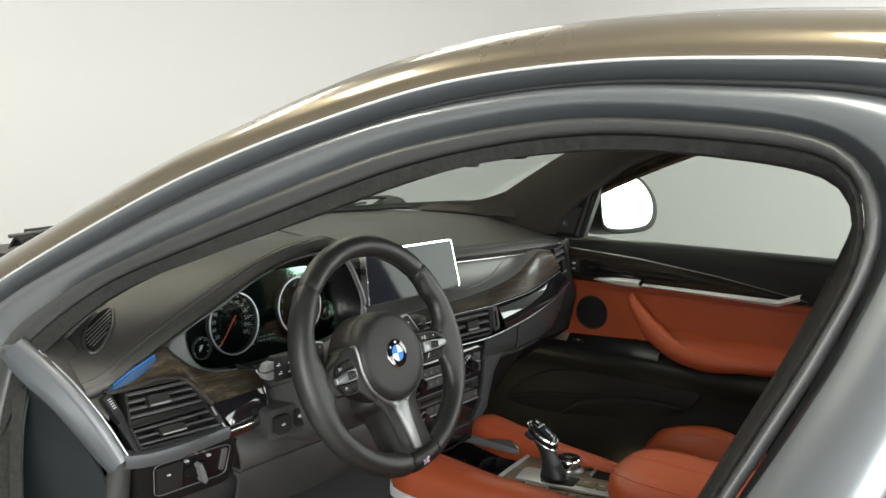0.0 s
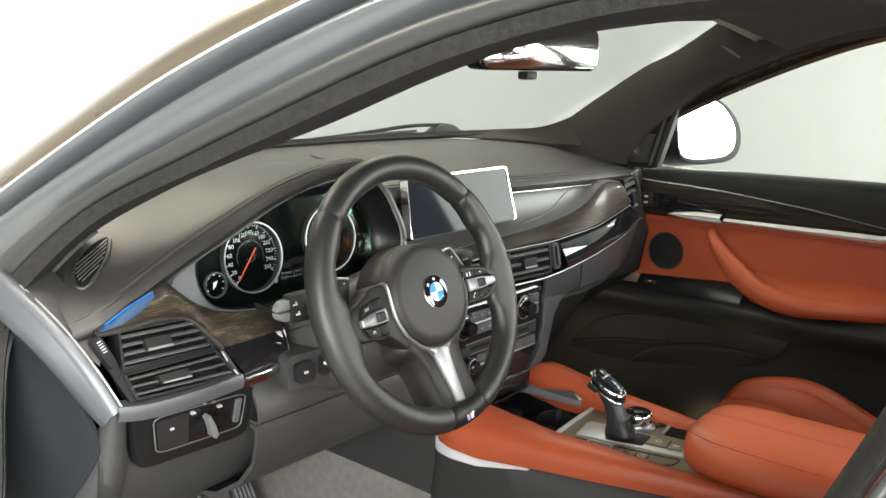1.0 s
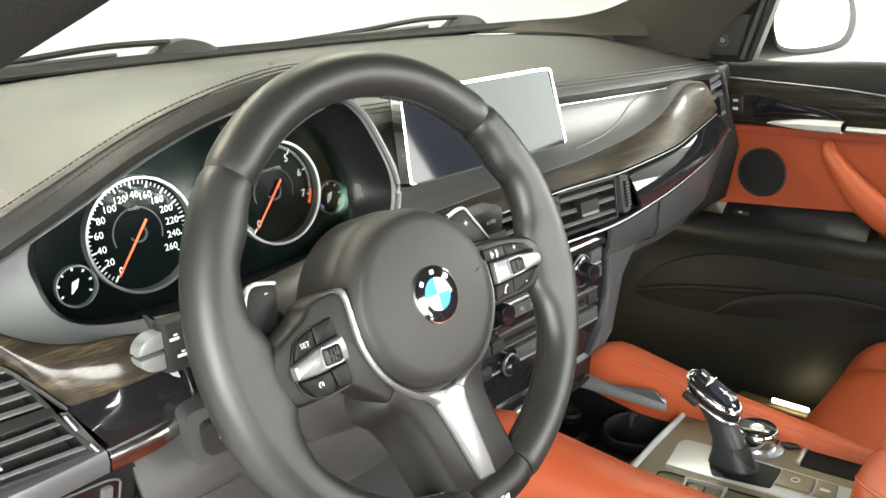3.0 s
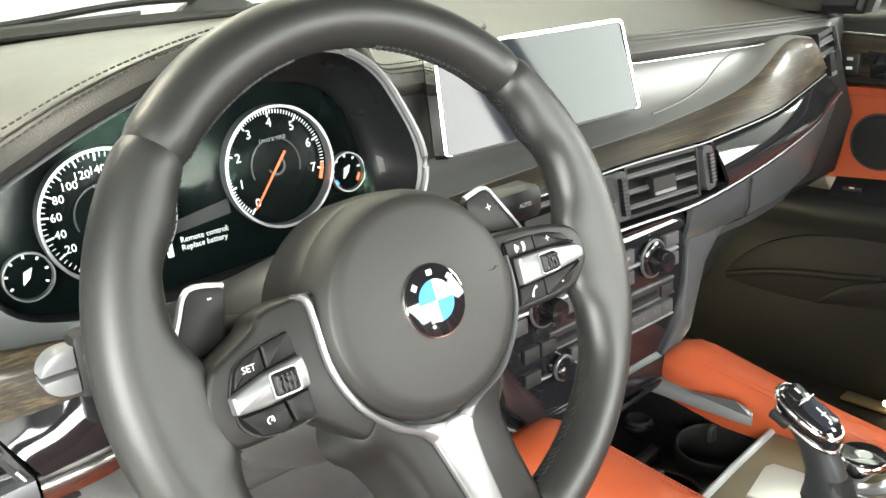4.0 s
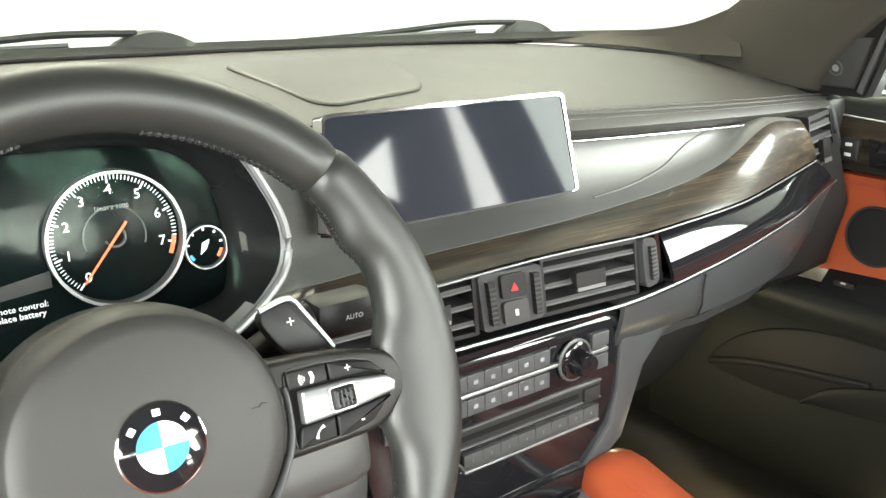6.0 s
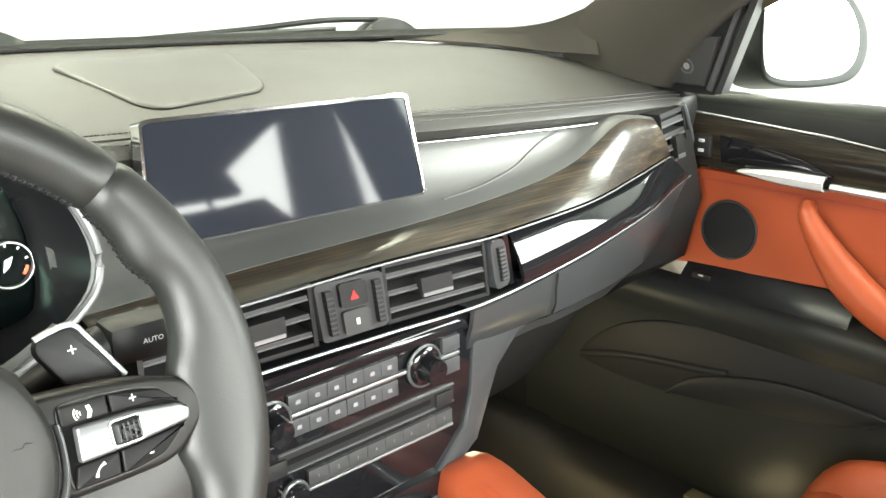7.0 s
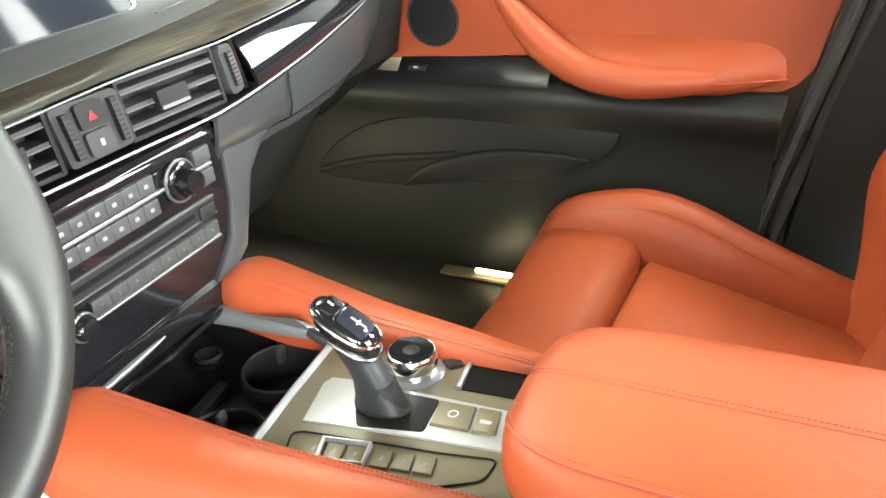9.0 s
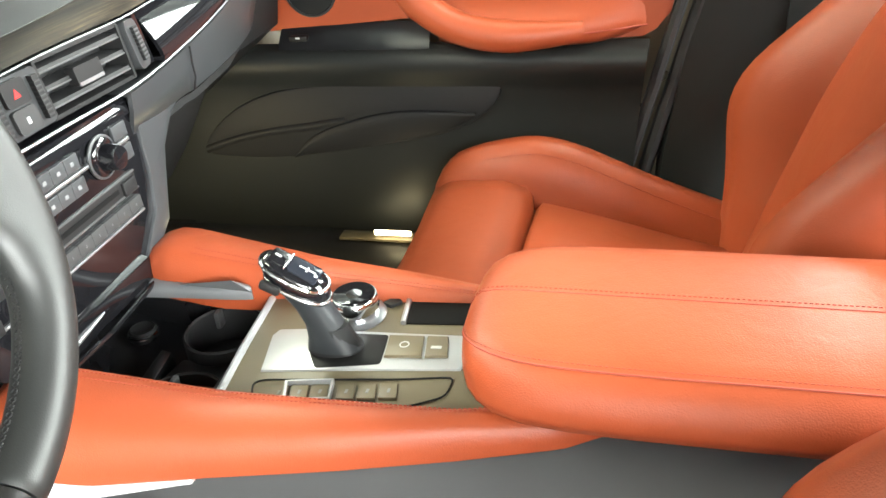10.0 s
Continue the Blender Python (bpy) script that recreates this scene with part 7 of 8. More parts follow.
ap = part("adjuster_panel", prism(roundrect(0, 0, 1, 1, 0.15), -0.06, 0.0, adj, 0.003), SOFT, col, "grey column switch panel")
part("adjuster", prism(roundrect(0.12, 0.2, 0.50, 0.8, 0.12), 0.0, 0.008, adj, 0.003), DARK, ap)
part("adjuster_mark", prism([(0.27, 0.47), (0.35, 0.47), (0.35, 0.54), (0.27, 0.54)], 0.0, 0.0085, adj), PRINT, ap)
part("heat_switch", prism(roundrect(0.62, 0.25, 0.85, 0.85, 0.08), 0.0, 0.006, adj, 0.002), DARK, ap)
part("heat_mark", prism(circle(0.735, 0.6, 0.06, 10), 0.0, 0.0064, adj), PRINT, ap)

# ---- centre console ----
con = thing("centre_console", (0.012, -0.05, 0.4), "centre console with red leather knee pads and satin trim", "centre console")


def cz(y):
    return 0.797 - 0.06 * (y + 0.1)


def cp(u, v, d):
    """Console top: u right, v forwards, d up."""
    return Vector((u, v, cz(v) + d))


part("base", rbox((0.012, -0.15, 0.52), (0.30, 0.9, 0.30), 0.02), DARK, con)
plate = [(-0.075, 0.018), (0.098, 0.036), (0.103, -0.05), (0.10, -0.24), (-0.07, -0.24), (-0.082, -0.05)]
part("top_plate", prism(plate, -0.03, 0.0, cp, 0.002), BROWNGREY, con, "matt brown-grey console plate")
part("plate_edge", tube([cp(-0.079, 0.020, 0.0), cp(0.010, 0.030, 0.001), cp(0.100, 0.038, 0.0)], 0.004, 8), GATEM, con, "bright front edge of the console plate")
# red knee pads
for s in (-1, 1):
    xo = 0.012
    yy = frange(0.205, -0.33, 40) if s == -1 else frange(0.205, -0.50, 40)
    TZ = lambda y: at([-0.5, -0.33, -0.2, -0.1, 0.0, 0.10, 0.17, 0.195, 0.205], [0.80, 0.804, 0.811, 0.814, 0.816, 0.827, 0.834, 0.826, 0.806], y)
    IN = lambda y: at([-0.5, -0.33, -0.2, 0.0, 0.1, 0.17, 0.205], [0.02, 0.04, 0.078, 0.084, 0.086, 0.088, 0.100], y)
    OUT = lambda y: at([-0.5, -0.33, -0.287, -0.105, 0.025, 0.103, 0.15, 0.185, 0.205], [0.05, 0.062, 0.086, 0.130, 0.156, 0.170, 0.178, 0.172, 0.145], y)
    BZ_ = lambda y: at([-0.5, -0.33, -0.2, 0.0, 0.1, 0.18, 0.205], [0.775, 0.785, 0.775, 0.768, 0.76, 0.77, 0.79], y)
    rows = []
    for f, g in ((0.0, 0.15), (0.0, 0.6), (0.05, 0.9), (0.18, 1.0), (0.45, 1.02), (0.75, 0.95), (0.93, 0.72), (1.0, 0.40), (0.98, 0.05), (0.7, 0.0)):
        rows.append([(xo + s * (IN(y) + (OUT(y) - IN(y)) * f), y, BZ_(y) + (TZ(y) - BZ_(y)) * g) for y in yy])
    part("knee_pad", loft(rows, wrap_u=True, caps=True), LEATHER_RED, con, "red leather knee pad with a stitched edge", sharp=70)
    along([(xo + s * (IN(y) + (OUT(y) - IN(y)) * 0.16), y, BZ_(y) + (TZ(y) - BZ_(y)) * 0.99 + 0.0004) for y in yy[4:]], 0.004, 0.6, 0.00035, THREAD_RED, con, "stitching")
    along([(xo + s * (IN(y) + (OUT(y) - IN(y)) * 0.26), y, BZ_(y) + (TZ(y) - BZ_(y)) * 1.008 + 0.0002) for y in yy[4:]], 0.004, 0.6, 0.00035, THREAD_RED, con, "stitching")
    drop = lambda y: 0.001 + 0.018 * max(0.0, min(1.0, (y - 0.015) / 0.18))
    part("pad_trim", loft([[(xo + s * (OUT(y) * k + dx), y, BZ_(y) + dz - drop(y) * f) for y in frange(0.205, 0.01, 20)] for k, dx, dz, f in ((1.0, -0.012, 0.004, 0), (1.0, -0.002, 0.003, 0), (1.0, 0.0015, 0.0, 0.2), (1.0, 0.001, 0.0, 0.9), (1.0, -0.012, -0.002, 1.0))], 0.002), SILVER, con, "satin silver edge under the knee pad", sharp=60)
    SHY, SHI, SHO = [0.06, 0.08, 0.11, 0.15, 0.18, 0.20, 0.225, 0.26], [0.083, 0.080, 0.078, 0.076, 0.074, 0.071, 0.066, 0.064], [0.085, 0.088, 0.089, 0.091, 0.097, 0.106, 0.118, 0.122]
    ysh = frange(0.26, 0.06, 24) if s == 1 else frange(0.26, 0.165, 14)
    part("front_shoulder", loft([[(xo + s * at(SHY, SHI, y), y, 0.787) for y in ysh], [(xo + s * at(SHY, SHI, y), y, 0.7955 - 0.05 * max(0, y - 0.15)) for y in ysh], [(xo + s * (at(SHY, SHI, y) + 0.004), y, 0.799 - 0.05 * max(0, y - 0.15)) for y in ysh], [(xo + s * (0.4 * at(SHY, SHI, y) + 0.6 * at(SHY, SHO, y)), y, 0.801 + 0.05 * max(0, y - 0.17)) for y in ysh], [(xo + s * at(SHY, SHO, y), y, 0.799 + 0.12 * max(0, y - 0.17)) for y in ysh]], 0.003), GREYSAT, con, "satin grey shoulder beside the tray", sharp=60)
for s in (-1, 1):
    ye = frange(0.205, -0.62, 40)
    edge = [max(OUT(max(y, -0.5)), 0.064) for y in ye]
    low = [BZ_(max(y, -0.5)) for y in ye]
    part("side_panel", loft([[(0.012 + s * (e - 0.012), y, z + 0.004) for y, e, z in zip(ye, edge, low)], [(0.012 + s * (e - 0.001), y, z - 0.004) for y, e, z in zip(ye, edge, low)], [(0.012 + s * (0.4 * e + 0.6 * 0.150), y, z - 0.05) for y, e, z in zip(ye, edge, low)], [(0.012 + s * 0.165, y, 0.64) for y in ye], [(0.012 + s * 0.19, y, 0.36) for y in ye]], 0.008), SOFT, con, "dark grey console flank", sharp=60)
    part("front_flank", loft([[(0.012 + s * x, y, z) for y in frange(0.56, 0.2035, 10)] for x, z in ((0.128, 0.79), (0.148, 0.765), (0.158, 0.70), (0.1635, 0.664))], 0.008), SOFT, con, "dark grey front flank of the console", sharp=60)
    part("front_carpet", loft([[(0.012 + s * x, y, z) for y in frange(0.90, 0.2035, 10)] for x, z in ((0.152, 0.672), (0.165, 0.64), (0.19, 0.36))], 0.006), CARPET, con, "grey carpeted side of the tunnel", sharp=60)
# open tray with cup holders
part("tray_floor", loft([[(x, y, z) for x in frange(-0.10, 0.125, 8)] for y, z in ((0.03, 0.72), (0.05, 0.72), (0.20, 0.735), (0.26, 0.75), (0.30, 0.80))], 0.005), PIANODULL, con, "dark tray in front of the lever")
for s in (-1, 1):
    part("tray_wall", rbox((0.012 + s * 0.106, 0.14, 0.76), (0.006, 0.24, 0.07), 0.002), PIANODULL, con)
part("tray_rear_wall", rbox((0.012, 0.032, 0.752), (0.20, 0.006, 0.07), 0.002), PIANODULL, con)
for cx_, cy_ in ((0.068, 0.085), (-0.045, 0.075)):
    cup = part("cup_holder", lathe([(0.038, 0.70), (0.0395, 0.765), (0.0415, 0.767), (0.0435, 0.765), (0.0435, 0.70), (0.038, 0.69)], Matrix.Translation((cx_, cy_, 0.0)), 36), DARK, con, "round black cup holder")
    part("cup_clip", rbox((cx_ + 0.025, cy_ + 0.02, 0.76), (0.012, 0.006, 0.02), 0.002), SOFT, cup)
part("tray_bridge", prism([(-0.02, 0.055), (0.03, 0.055), (0.035, 0.12), (-0.01, 0.13)], -0.06, -0.035, cp, 0.003), PIANODULL, con)
lt = part("power_socket", lathe([(0.0155, 0.0), (0.0155, 0.010), (0.0135, 0.012), (0.011, 0.010), (0.001, 0.009)], Matrix.Translation((0.079, 0.195, 0.738)), 28), DARK, con, "round black power socket")
part("socket_ring", lathe([(0.0165, 0.004), (0.0175, 0.005), (0.0175, 0.007), (0.016, 0.008)], Matrix.Translation((0.079, 0.195, 0.738)), 28), CHROME, lt)
part("tray_door", prism([(-0.10, 0.80), (0.12, 0.80), (0.118, 0.826), (-0.10, 0.826)], -0.05, 0.004, sk, 0.002), PIANO, con, "gloss black tray door under the radio")
part("tray_door_edge", tube([(-0.09, 0.178, 0.797), (0.01, 0.172, 0.797), (0.11, 0.178, 0.798)], 0.003, 8), PIANO, con)
# the bright reflection on the rounded tray door is built as this bar
part("tray_door_glint", loft([[(x, 0.180 + w * math.cos(a), 0.8145 + 0.052 * x + 0.8 * w * math.sin(a)) for x, w in zip(frange(-0.094, 0.016, 16), [0.0045 * math.sin(math.pi * (0.12 + 0.80 * k / 15)) for k in range(16)])] for a in frange(0, 2 * math.pi, 13)[:-1]], wrap_u=True, caps=True), SATIN, con, "silver bar shaped as the bright reflection on the tray door", sharp=80)
part("tray_step", prism([(-0.075, 0.118), (0.040, 0.135), (0.044, 0.150), (-0.075, 0.140)], -0.055, -0.030, cp, 0.003), PIANODULL, con, "stepped gloss divider in the tray")
# selector gate
gate = [(-0.024, -0.004), (0.030, 0.008), (0.040, 0.004), (0.042, -0.02), (0.037, -0.19), (0.0, -0.197), (-0.012, -0.19), (-0.018, -0.08)]
gp = part("gate_plate", prism(gate, -0.01, 0.0025, cp, 0.0015), GATEM, con, "satin silver selector surround")
part("gate_well", prism(softened([(-0.0185, -0.056), (0.0, -0.044), (0.027, -0.034), (0.0362, -0.030), (0.0342, -0.111), (-0.0095, -0.116)], 0.004), 0.0, 0.0032, cp, 0.0004), KEYM, gp)
part("parking_switch", prism([(0.0, -0.117), (0.031, -0.113), (0.031, -0.147), (0.001, -0.152)], 0.0, 0.006, cp, 0.0015), BROWNGREY, gp)
part("hold_switch", prism([(0.001, -0.155), (0.031, -0.150), (0.031, -0.170), (0.003, -0.176)], 0.0, 0.006, cp, 0.0015), BROWNGREY, gp)
part("parking_mark", ringband(cp, 0.016, -0.132, 0.0035, 0.0048, 0.0, 0.0064, 16), PRINT, gp)
part("hold_bar", prism(roundrect(0.011, -0.168, 0.015, -0.158, 0.0005), 0.0, 0.0064, cp), PRINT, gp)
bp_ = part("button_panel", prism([(-0.074, -0.018), (-0.042, -0.004), (-0.036, -0.012), (-0.028, -0.14), (-0.022, -0.188), (-0.048, -0.186), (-0.066, -0.15), (-0.075, -0.06)], -0.004, 0.0006, cp, 0.0005), BROWNGREY, con, "matt button strip")
for k in range(6):
    y = -0.030 - 0.0188 * k - (0.005 if k > 2 else 0)
    x = -0.056 + 0.0018 * k
    part("button", prism([(x - 0.009, y), (x + 0.010, y + 0.004), (x + 0.011, y - 0.012), (x - 0.008, y - 0.016)], 0.0, 0.004, cp, 0.001), BROWNGREY, bp_)
    part("button_mark", prism(roundrect(x - 0.002, y - 0.008, x + 0.003, y - 0.0055, 0.0004), 0.0, 0.0044, cp), STACKMARK, bp_)
part("panel_gap", tube([cp(u, v, 0.0012) for u, v in softened([(-0.074, -0.018), (-0.042, -0.004), (-0.036, -0.012), (-0.028, -0.14), (-0.022, -0.188), (-0.048, -0.186), (-0.066, -0.15), (-0.075, -0.06)], 0.008)], 0.0009, 6, True), UNDER, bp_)
part("mode_frame", frame_ring(cp, [(-0.067, -0.045), (-0.041, -0.037), (-0.036, -0.082), (-0.062, -0.087)], [(-0.0655, -0.047), (-0.0425, -0.040), (-0.038, -0.080), (-0.0605, -0.085)], 0.0, 0.0062), GATEM, bp_, "bright frame round two mode buttons")
slot = [(0.056, -0.122), (0.100, -0.116), (0.102, -0.19), (0.056, -0.19)]
# recess shade of the slot is only this patch's black, without depth
part("coin_slot", prism(slot, -0.003, 0.0012, cp), HOLE, con, "flat black patch coloured like the coin slot's dark recess")
part("slot_edge", tube([cp(0.055, -0.119, 0.002), cp(0.101, -0.113, 0.002)], 0.003, 8), SATIN, con)

# ---- rotary controller ----
rot = thing("rotary_controller", (0.069, -0.067, 0.795), "round chrome and black rotary controller on the console", "controller")
RM = Matrix.Translation((0.069, -0.067, 0.794))
part("base_ring", lathe([(0.030, 0.0), (0.030, 0.004), (0.027, 0.006), (0.02, 0.006)], RM, 40), SATIN, rot)
part("body", lathe([(0.0225, 0.004), (0.0235, 0.012), (0.0245, 0.020), (0.024, 0.024), (0.022, 0.0265), (0.018, 0.027)], RM, 40), CHROME, rot, "chrome grip ring")
part("touch_top", lathe([(0.0215, 0.025), (0.0205, 0.0278), (0.015, 0.0272), (0.001, 0.0268)], RM, 40), PIANO, rot, "gloss black touch top")
part("collar", lathe([(0.0205, 0.006), (0.0205, 0.014), (0.019, 0.016)], RM, 40), PIANO, rot)
for k in range(2):
    part("menu_button", prism([(0.082 + 0.008 * k, -0.098 - 0.003 * k), (0.088 + 0.008 * k, -0.088), (0.099, -0.098 - 0.004 * k), (0.090, -0.108)], 0.0, 0.004, cp, 0.001), DARK, rot)

# ---- gear selector ----
gear = thing("gear_selector", (0.012, -0.062, 0.795), "gloss black and chrome gear selector lever leaning forwards", "gear selector")
boot = [((0.012, -0.066, 0.797), 0.0165, 0.028), ((0.012, -0.066, 0.805), 0.0155, 0.025), ((0.012, -0.065, 0.815), 0.0145, 0.021), ((0.012, -0.063, 0.826), 0.0135, 0.0185)]
part("boot", loft([[Vector(c) + Vector((a * math.cos(t), b * math.sin(t), 0)) for t in frange(0, 2 * math.pi, 21)[:-1]] for c, a, b in boot], wrap_v=True, caps=True), DARK, gear, "black lever boot")


def lever_section(y, z, wx, wy, tilt):
    out = []
    for t in frange(0, 2 * math.pi, 25)[:-1]:
        u, v = wx * math.copysign(abs(math.cos(t)) ** 0.8, math.cos(t)), wy * math.copysign(abs(math.sin(t)) ** 0.8, math.sin(t))
        out.append(Vector((0.012 + u, y + v * math.cos(radians(tilt)), z + v * math.sin(radians(tilt)))))
    return out


part("neck", loft([lever_section(y, z, a, b, t) for y, z, a, b, t in ((-0.066, 0.802, 0.0165, 0.0265, 0), (-0.064, 0.812, 0.0150, 0.0220, 3), (-0.060, 0.826, 0.0138, 0.0185, 8), (-0.053, 0.842, 0.0138, 0.0190, 14), (-0.045, 0.855, 0.0150, 0.0230, 22), (-0.039, 0.864, 0.0165, 0.0290, 27), (-0.038, 0.870, 0.0168, 0.0305, 28))], wrap_v=True, caps=True), ENDM, gear, "satin dark grey lever neck")
part("head", loft([lever_section(y, z, a, b, t) for y, z, a, b, t in ((-0.040, 0.862, 0.0150, 0.0265, 25), (-0.040, 0.868, 0.0180, 0.0320, 26), (-0.0395, 0.876, 0.0186, 0.0335, 27), (-0.040, 0.882, 0.0172, 0.0315, 28), (-0.041, 0.8855, 0.0135, 0.0270, 29), (-0.0415, 0.8868, 0.007, 0.019, 29))], wrap_v=True, caps=True), PIANO, gear, "gloss black selector head")
part("head_chrome", tube(lever_section(-0.0395, 0.8795, 0.0180, 0.0326, 27.5), 0.0022, 8, True), CHROME, gear, "chrome band round the selector head")
part("head_foot", tube(lever_section(-0.040, 0.8655, 0.0172, 0.0308, 25.5), 0.0024, 8, True), DARKMETAL, gear, "polished lower edge of the head")


def head_top(u, v, d):
    return Vector((0.012 + u, -0.041 + v * 0.875 - d * 0.485, 0.8868 + v * 0.485 + d * 0.875))


part("park_button", prism(roundrect(-0.0105, 0.007, 0.0105, 0.0235, 0.004), -0.004, 0.0014, head_top, 0.001), PIANO, gear)
part("pattern_plate", prism(roundrect(-0.0115, -0.0245, 0.0115, 0.005, 0.004), -0.004, 0.0012, head_top, 0.0008), SCREEN, gear)
part("button_line", prism(roundrect(-0.012, 0.0058, 0.012, 0.0070, 0.0003), -0.002, 0.0018, head_top), CHROME, gear)
part("pattern_mark", prism(roundrect(-0.003, -0.0125, 0.004, -0.0110, 0.0004), 0.0, 0.0016, head_top), PRINT, gear)
part("pattern_mark", prism(roundrect(-0.0003, -0.020, 0.0012, -0.004, 0.0004), 0.0, 0.0017, head_top), PRINT, gear)
part("pattern_mark", prism(roundrect(-0.004, -0.0225, -0.001, -0.0195, 0.0004), 0.0, 0.0017, head_top), PRINT, gear)
part("park_mark", prism(roundrect(-0.001, 0.014, 0.001, 0.020, 0.0005), 0.0, 0.002, head_top), PRINT, gear)
part("unlock_button", rbox((-0.0075, -0.022, 0.874), (0.006, 0.020, 0.010), 0.003, m=pose(0, 0, 0, 26, 0, 0)), DARK, gear)

# ---- armrest ----
arm = thing("armrest", (0.0, -0.4, 0.80), "padded red leather armrest lid with stitched seams", "armrest")
rows = []
AX0, AX1 = -0.106, 0.114
ARM = ((-0.199, 0.16, 0.35), (-0.201, 0.34, 0.52), (-0.205, 0.52, 0.70), (-0.211, 0.66, 0.84), (-0.221, 0.78, 0.92), (-0.236, 0.88, 0.97), (-0.258, 0.95, 0.99), (-0.29, 0.985, 1), (-0.34, 1, 1), (-0.42, 1, 1), (-0.48, 1, 1), (-0.54, 1, 1), (-0.60, 1, 1), (-0.66, 1, 1))


def arm_pt(f, g, y, e, h):
    return ((AX0 + AX1) / 2 + (f - 0.5) * (AX1 - AX0) * e, y, 0.822 + 0.016 * (1 - e) + 0.058 * h * g)


for f, g in ((0.08, 0.0), (0.01, 0.10), (-0.01, 0.30), (0.0, 0.55), (0.035, 0.76), (0.09, 0.88), (0.18, 0.95), (0.34, 0.99), (0.53, 1.0), (0.70, 0.985), (0.84, 0.93), (0.93, 0.82), (0.985, 0.62), (1.0, 0.4), (0.98, 0.1), (0.9, 0.0)):
    rows.append([arm_pt(f, g, *a) for a in ARM])
part("lid", loft(rows, wrap_u=True, caps=True), LEATHER_RED, arm, "padded red leather lid", sharp=80)
for f, g in ((0.09, 0.885), (0.50, 1.0)):
    part("lid_seam", tube(spline([Vector(arm_pt(f, g, *a)) - Vector((0, 0, 0.0003)) for a in ARM], 40), 0.0010, 6), THREAD_RED, arm)
    along([Vector(arm_pt(f + 0.025, g + 0.010 if g < 0.95 else g, *a)) + Vector((0, 0, 0.0002)) for a in ARM[1:]], 0.004, 0.6, 0.00035, THREAD_RED, arm, "stitching")
part("box", rbox((0.012, -0.47, 0.785), (0.09, 0.40, 0.090), 0.012), DARK, arm, "dark console box under the lid")

# ---- seats ----
def seat(cx, dy, rake, name, label, sx):
    st = thing(name, (cx, -0.25 + dy, 0.38), label, "car seat")
    # base cushion: front thigh pad, centre panel, two bolsters
    def row(y, prof):
        return [(cx + x, y + dy, z) for x, z in prof]
    front = []
    for y, dz in ((0.012, -0.20), (0.020, -0.10), (0.018, -0.05), (0.006, -0.018), (-0.02, -0.004), (-0.06, 0.002), (-0.11, 0.004), (-0.145, -0.004), (-0.156, -0.018), (-0.158, -0.05)):
        front.append(row(y, [(x, 0.662 + dz + h) for x, h in ((-0.205, -0.01), (-0.195, 0.014), (-0.16, 0.012), (-0.08, 0.003), (0, 0.0), (0.08, 0.003), (0.16, 0.012), (0.195, 0.014), (0.205, -0.01))]))
    part("thigh_pad", loft(front, 0.004), LEATHER_RED, st, "red leather thigh support", sharp=80)
    centre = []
    for y, dz in ((-0.159, -0.05), (-0.161, -0.012), (-0.172, 0.002), (-0.22, -0.008), (-0.30, -0.028), (-0.38, -0.05), (-0.46, -0.068), (-0.54, -0.09)):
        centre.append(row(y, [(x, 0.648 + dz + h) for x, h in ((-0.19, -0.02), (-0.175, 0.0), (-0.08, 0.004), (0, 0.005), (0.08, 0.004), (0.175, 0.0), (0.19, -0.02))]))
    part("seat_cushion", loft(centre, 0.004), LEATHER_RED, st, "red leather seat cushion", sharp=80)
    BY, BZT = [0.022, 0.012, -0.01, -0.035, -0.09, -0.157, -0.22, -0.289, -0.36, -0.445, -0.53], [0.60, 0.655, 0.69, 0.708, 0.726, 0.735, 0.722, 0.692, 0.662, 0.630, 0.605]
    edge = spline([(y, z, 0) for y, z in zip(BY, BZT)], 34)
    BY, BZT = [p.x for p in edge], [p.y for p in edge]
    for s in (-1, 1):
        rows_ = []
        for x, g in ((0.178, -0.10), (0.186, -0.055), (0.200, -0.022), (0.220, -0.003), (0.240, 0.0), (0.258, -0.012), (0.272, -0.045), (0.276, -0.10), (0.262, -0.22)):
            rows_.append([(cx + s * x * (1 - 0.03 * max(0, (y + 0.02) / 0.04)), y + dy, z + g) for y, z in zip(BY, BZT)])
        part("side_bolster", loft(rows_, 0.004), LEATHER_RED, st, "red leather side bolster", sharp=80)
        along([(cx + s * 0.204, y + dy, z - 0.016) for y, z in zip(BY[9:], BZT[9:])], 0.006, 0.6, 0.0005, THREAD_RED, st, "stitching")
    part("seat_shell", rbox((cx, -0.26 + dy, 0.50), (0.50, 0.50, 0.14), 0.03), DARK, st, "dark plastic seat base")
    for s in (-1, 1):
        part("seat_track", rbox((cx + s * 0.19, -0.25 + dy, 0.385), (0.05, 0.5, 0.09), 0.01), DARK, st)
    # backrest
    def bk(h, d, x):
        yb = -0.485 + dy - math.tan(radians(rake)) * h - 0.65 * max(0.0, h - 0.22) ** 2
        return (cx + x, yb + d, 0.58 + h)
    def soft_at(X, Y, h):
        return sum(at(X, Y, h + e) for e in (-0.045, -0.03, -0.015, 0.0, 0.015, 0.03, 0.045)) / 7

    hs = frange(0.0, 0.66, 34) + [0.672, 0.68]
    wd = [soft_at([0.0, 0.14, 0.25, 0.37, 0.48, 0.60, 0.68], [0.92, 1.0, 1.02, 0.98, 0.90, 0.77, 0.62], h) for h in hs]
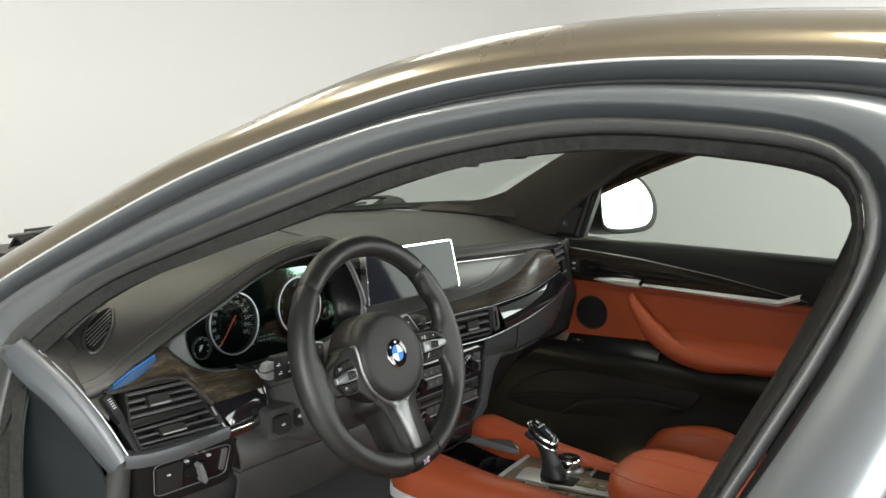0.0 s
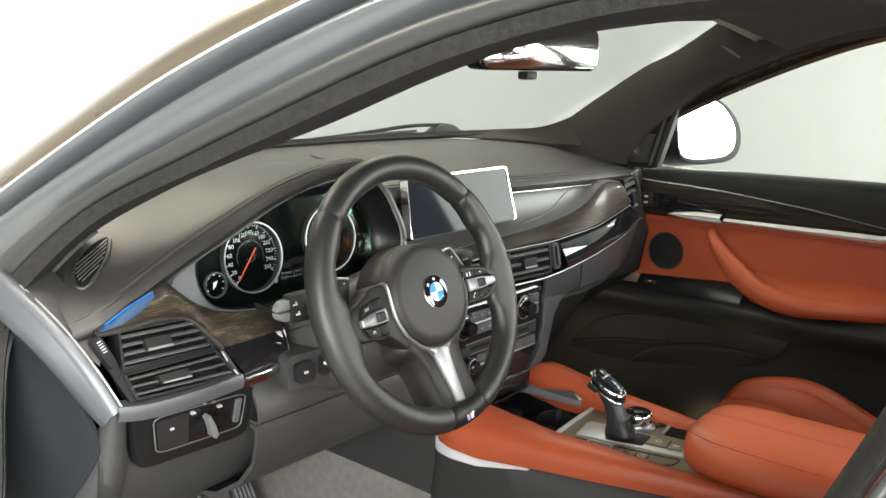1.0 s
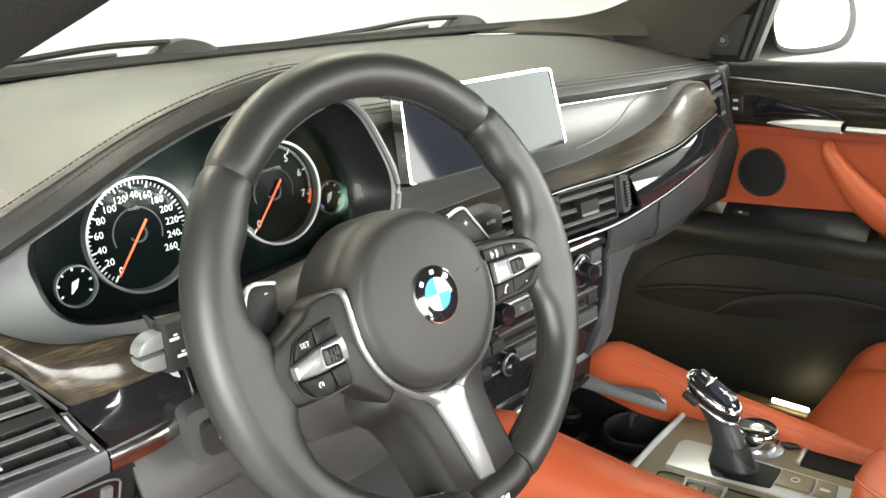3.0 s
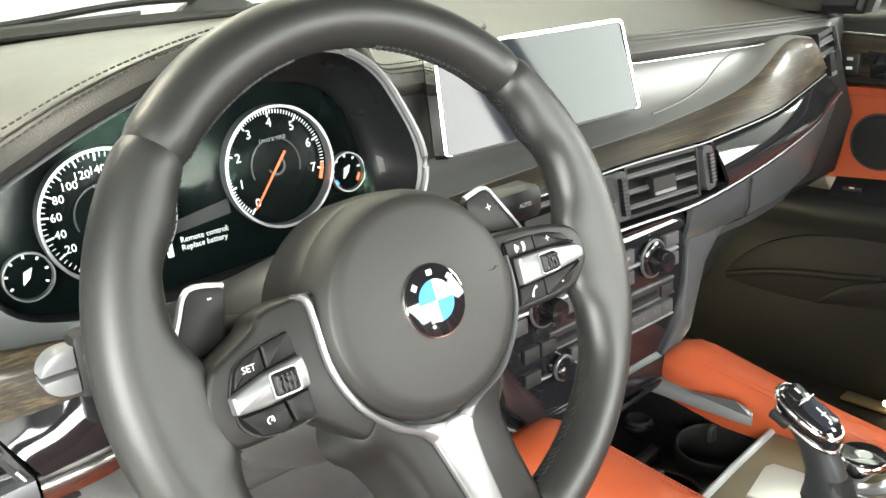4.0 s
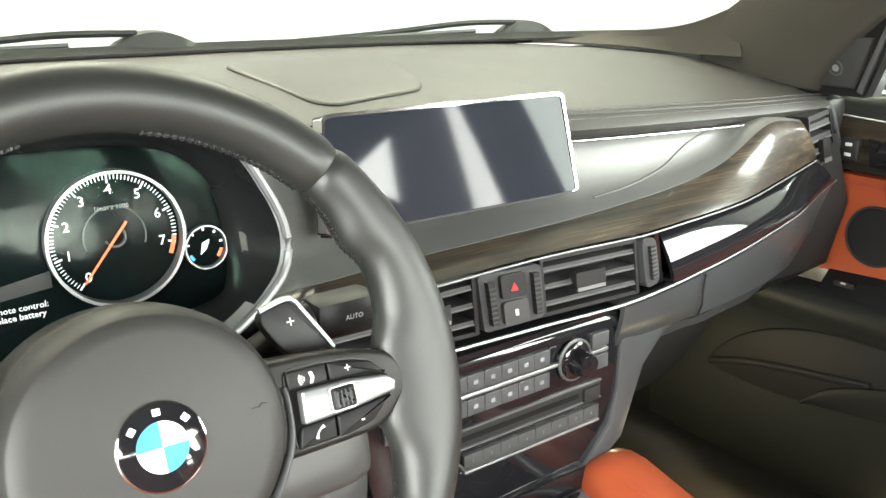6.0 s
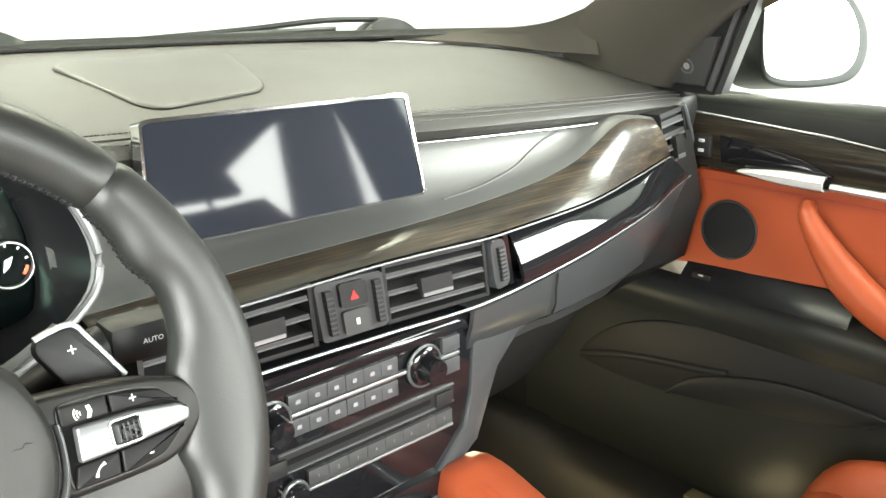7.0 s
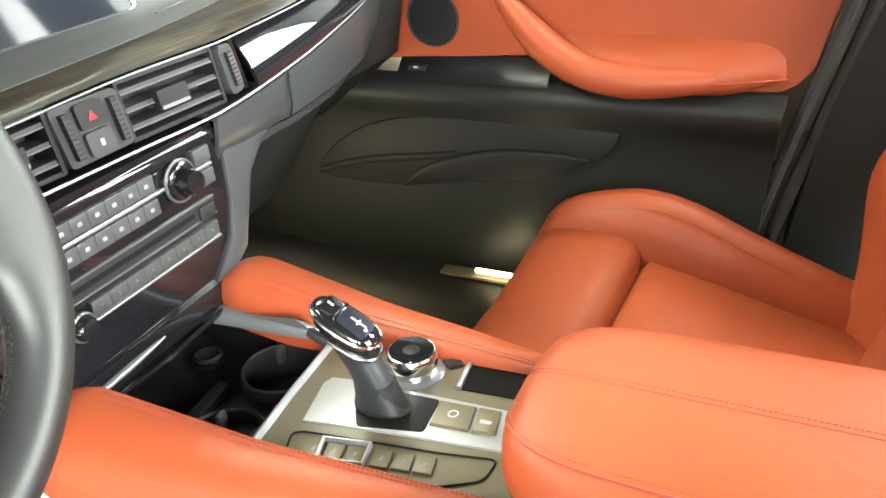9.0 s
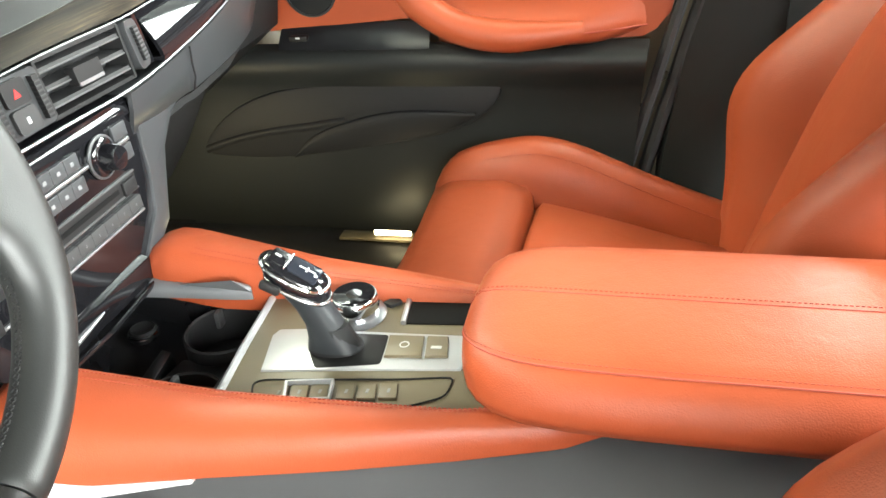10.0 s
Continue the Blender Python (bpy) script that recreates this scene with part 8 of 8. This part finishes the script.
    puff = lambda h: soft_at([0.0, 0.06, 0.14, 0.20, 0.25, 0.29, 0.33, 0.37, 0.42, 0.52, 0.68], [0.55, 0.70, 1.0, 1.30, 1.42, 1.26, 0.95, 0.66, 0.48, 0.36, 0.25], h)
    pan = [[bk(h, 0.02 + 0.012 * math.sin(math.pi * min(1, h / 0.5)) * (1 - (x / 0.14) ** 2) - (0.03 if h > 0.67 else 0), x * w) for x in (-0.15, -0.13, -0.07, 0, 0.07, 0.13, 0.15)] for h, w in zip(hs, wd)]
    part("backrest", loft(pan, 0.02), LEATHER_RED, st, "red leather backrest panel", sharp=80)
    for s in (-1, 1):
        rows_ = []
        for x, d in ((0.14, 0.01), (0.155, 0.028), (0.19, 0.07), (0.225, 0.088), (0.255, 0.075), (0.272, 0.03), (0.268, -0.03), (0.24, -0.08)):
            rows_.append([bk(h, d * puff(h) if d > 0 else d, s * x * w) for h, w in zip(hs, wd)])
        part("backrest_bolster", loft(rows_, 0.004), LEATHER_RED, st, "red leather backrest bolster", sharp=80)
    part("back_shell", loft([[bk(h, -0.09, x * w) for x in frange(-0.25, 0.25, 9)] for h, w in zip(hs, wd)], 0.02), DARK, st)
    part("headrest", loft([[bk(h, d * (1 - 0.3 * abs(x / 0.13) ** 3), x) for x in frange(-0.13, 0.13, 11)] for h, d in ((0.70, 0.0), (0.71, 0.03), (0.76, 0.045), (0.82, 0.05), (0.87, 0.03), (0.875, -0.01), (0.85, -0.04), (0.75, -0.04), (0.70, -0.02))], wrap_u=True, caps=True), LEATHER_RED, st, "red leather headrest", sharp=80)
    for x in (-0.05, 0.05):
        part("headrest_post", tube([bk(0.64, -0.01, x), bk(0.72, -0.01, x)], 0.006, 8), CHROME, st)
    return st


seat(0.425, 0.0, 18, "passenger_seat", "red leather sports seat beside the console, empty", 1)
seat(-0.405, 0.025, 18, "driver_seat", "red leather sports seat behind the wheel, empty", -1)

# ---- pedals ----
ped = thing("pedal_set", (-0.36, 0.62, 0.42), "dark ribbed pedals in the driver footwell", "pedals")
for px, w, h, z in ((-0.24, 0.05, 0.14, 0.54), (-0.37, 0.08, 0.06, 0.57)):
    pd = part("pedal", rbox((px, 0.62, z), (w, 0.015, h), 0.005, m=pose(0, 0, 0, -30, 0, 0)), RUBBER, ped)
    for k in range(5):
        part("pedal_rib", rbox((px - w * 0.36 + w * 0.18 * k, 0.611, z), (w * 0.08, 0.012, h * 0.85), 0.002, m=pose(0, 0, 0, -30, 0, 0)), SATIN, pd)
    part("pedal_arm", tube([(px, 0.64, z), (px, 0.78, z + 0.2), (px, 0.86, z + 0.36)], 0.01, 8), DARK, ped)
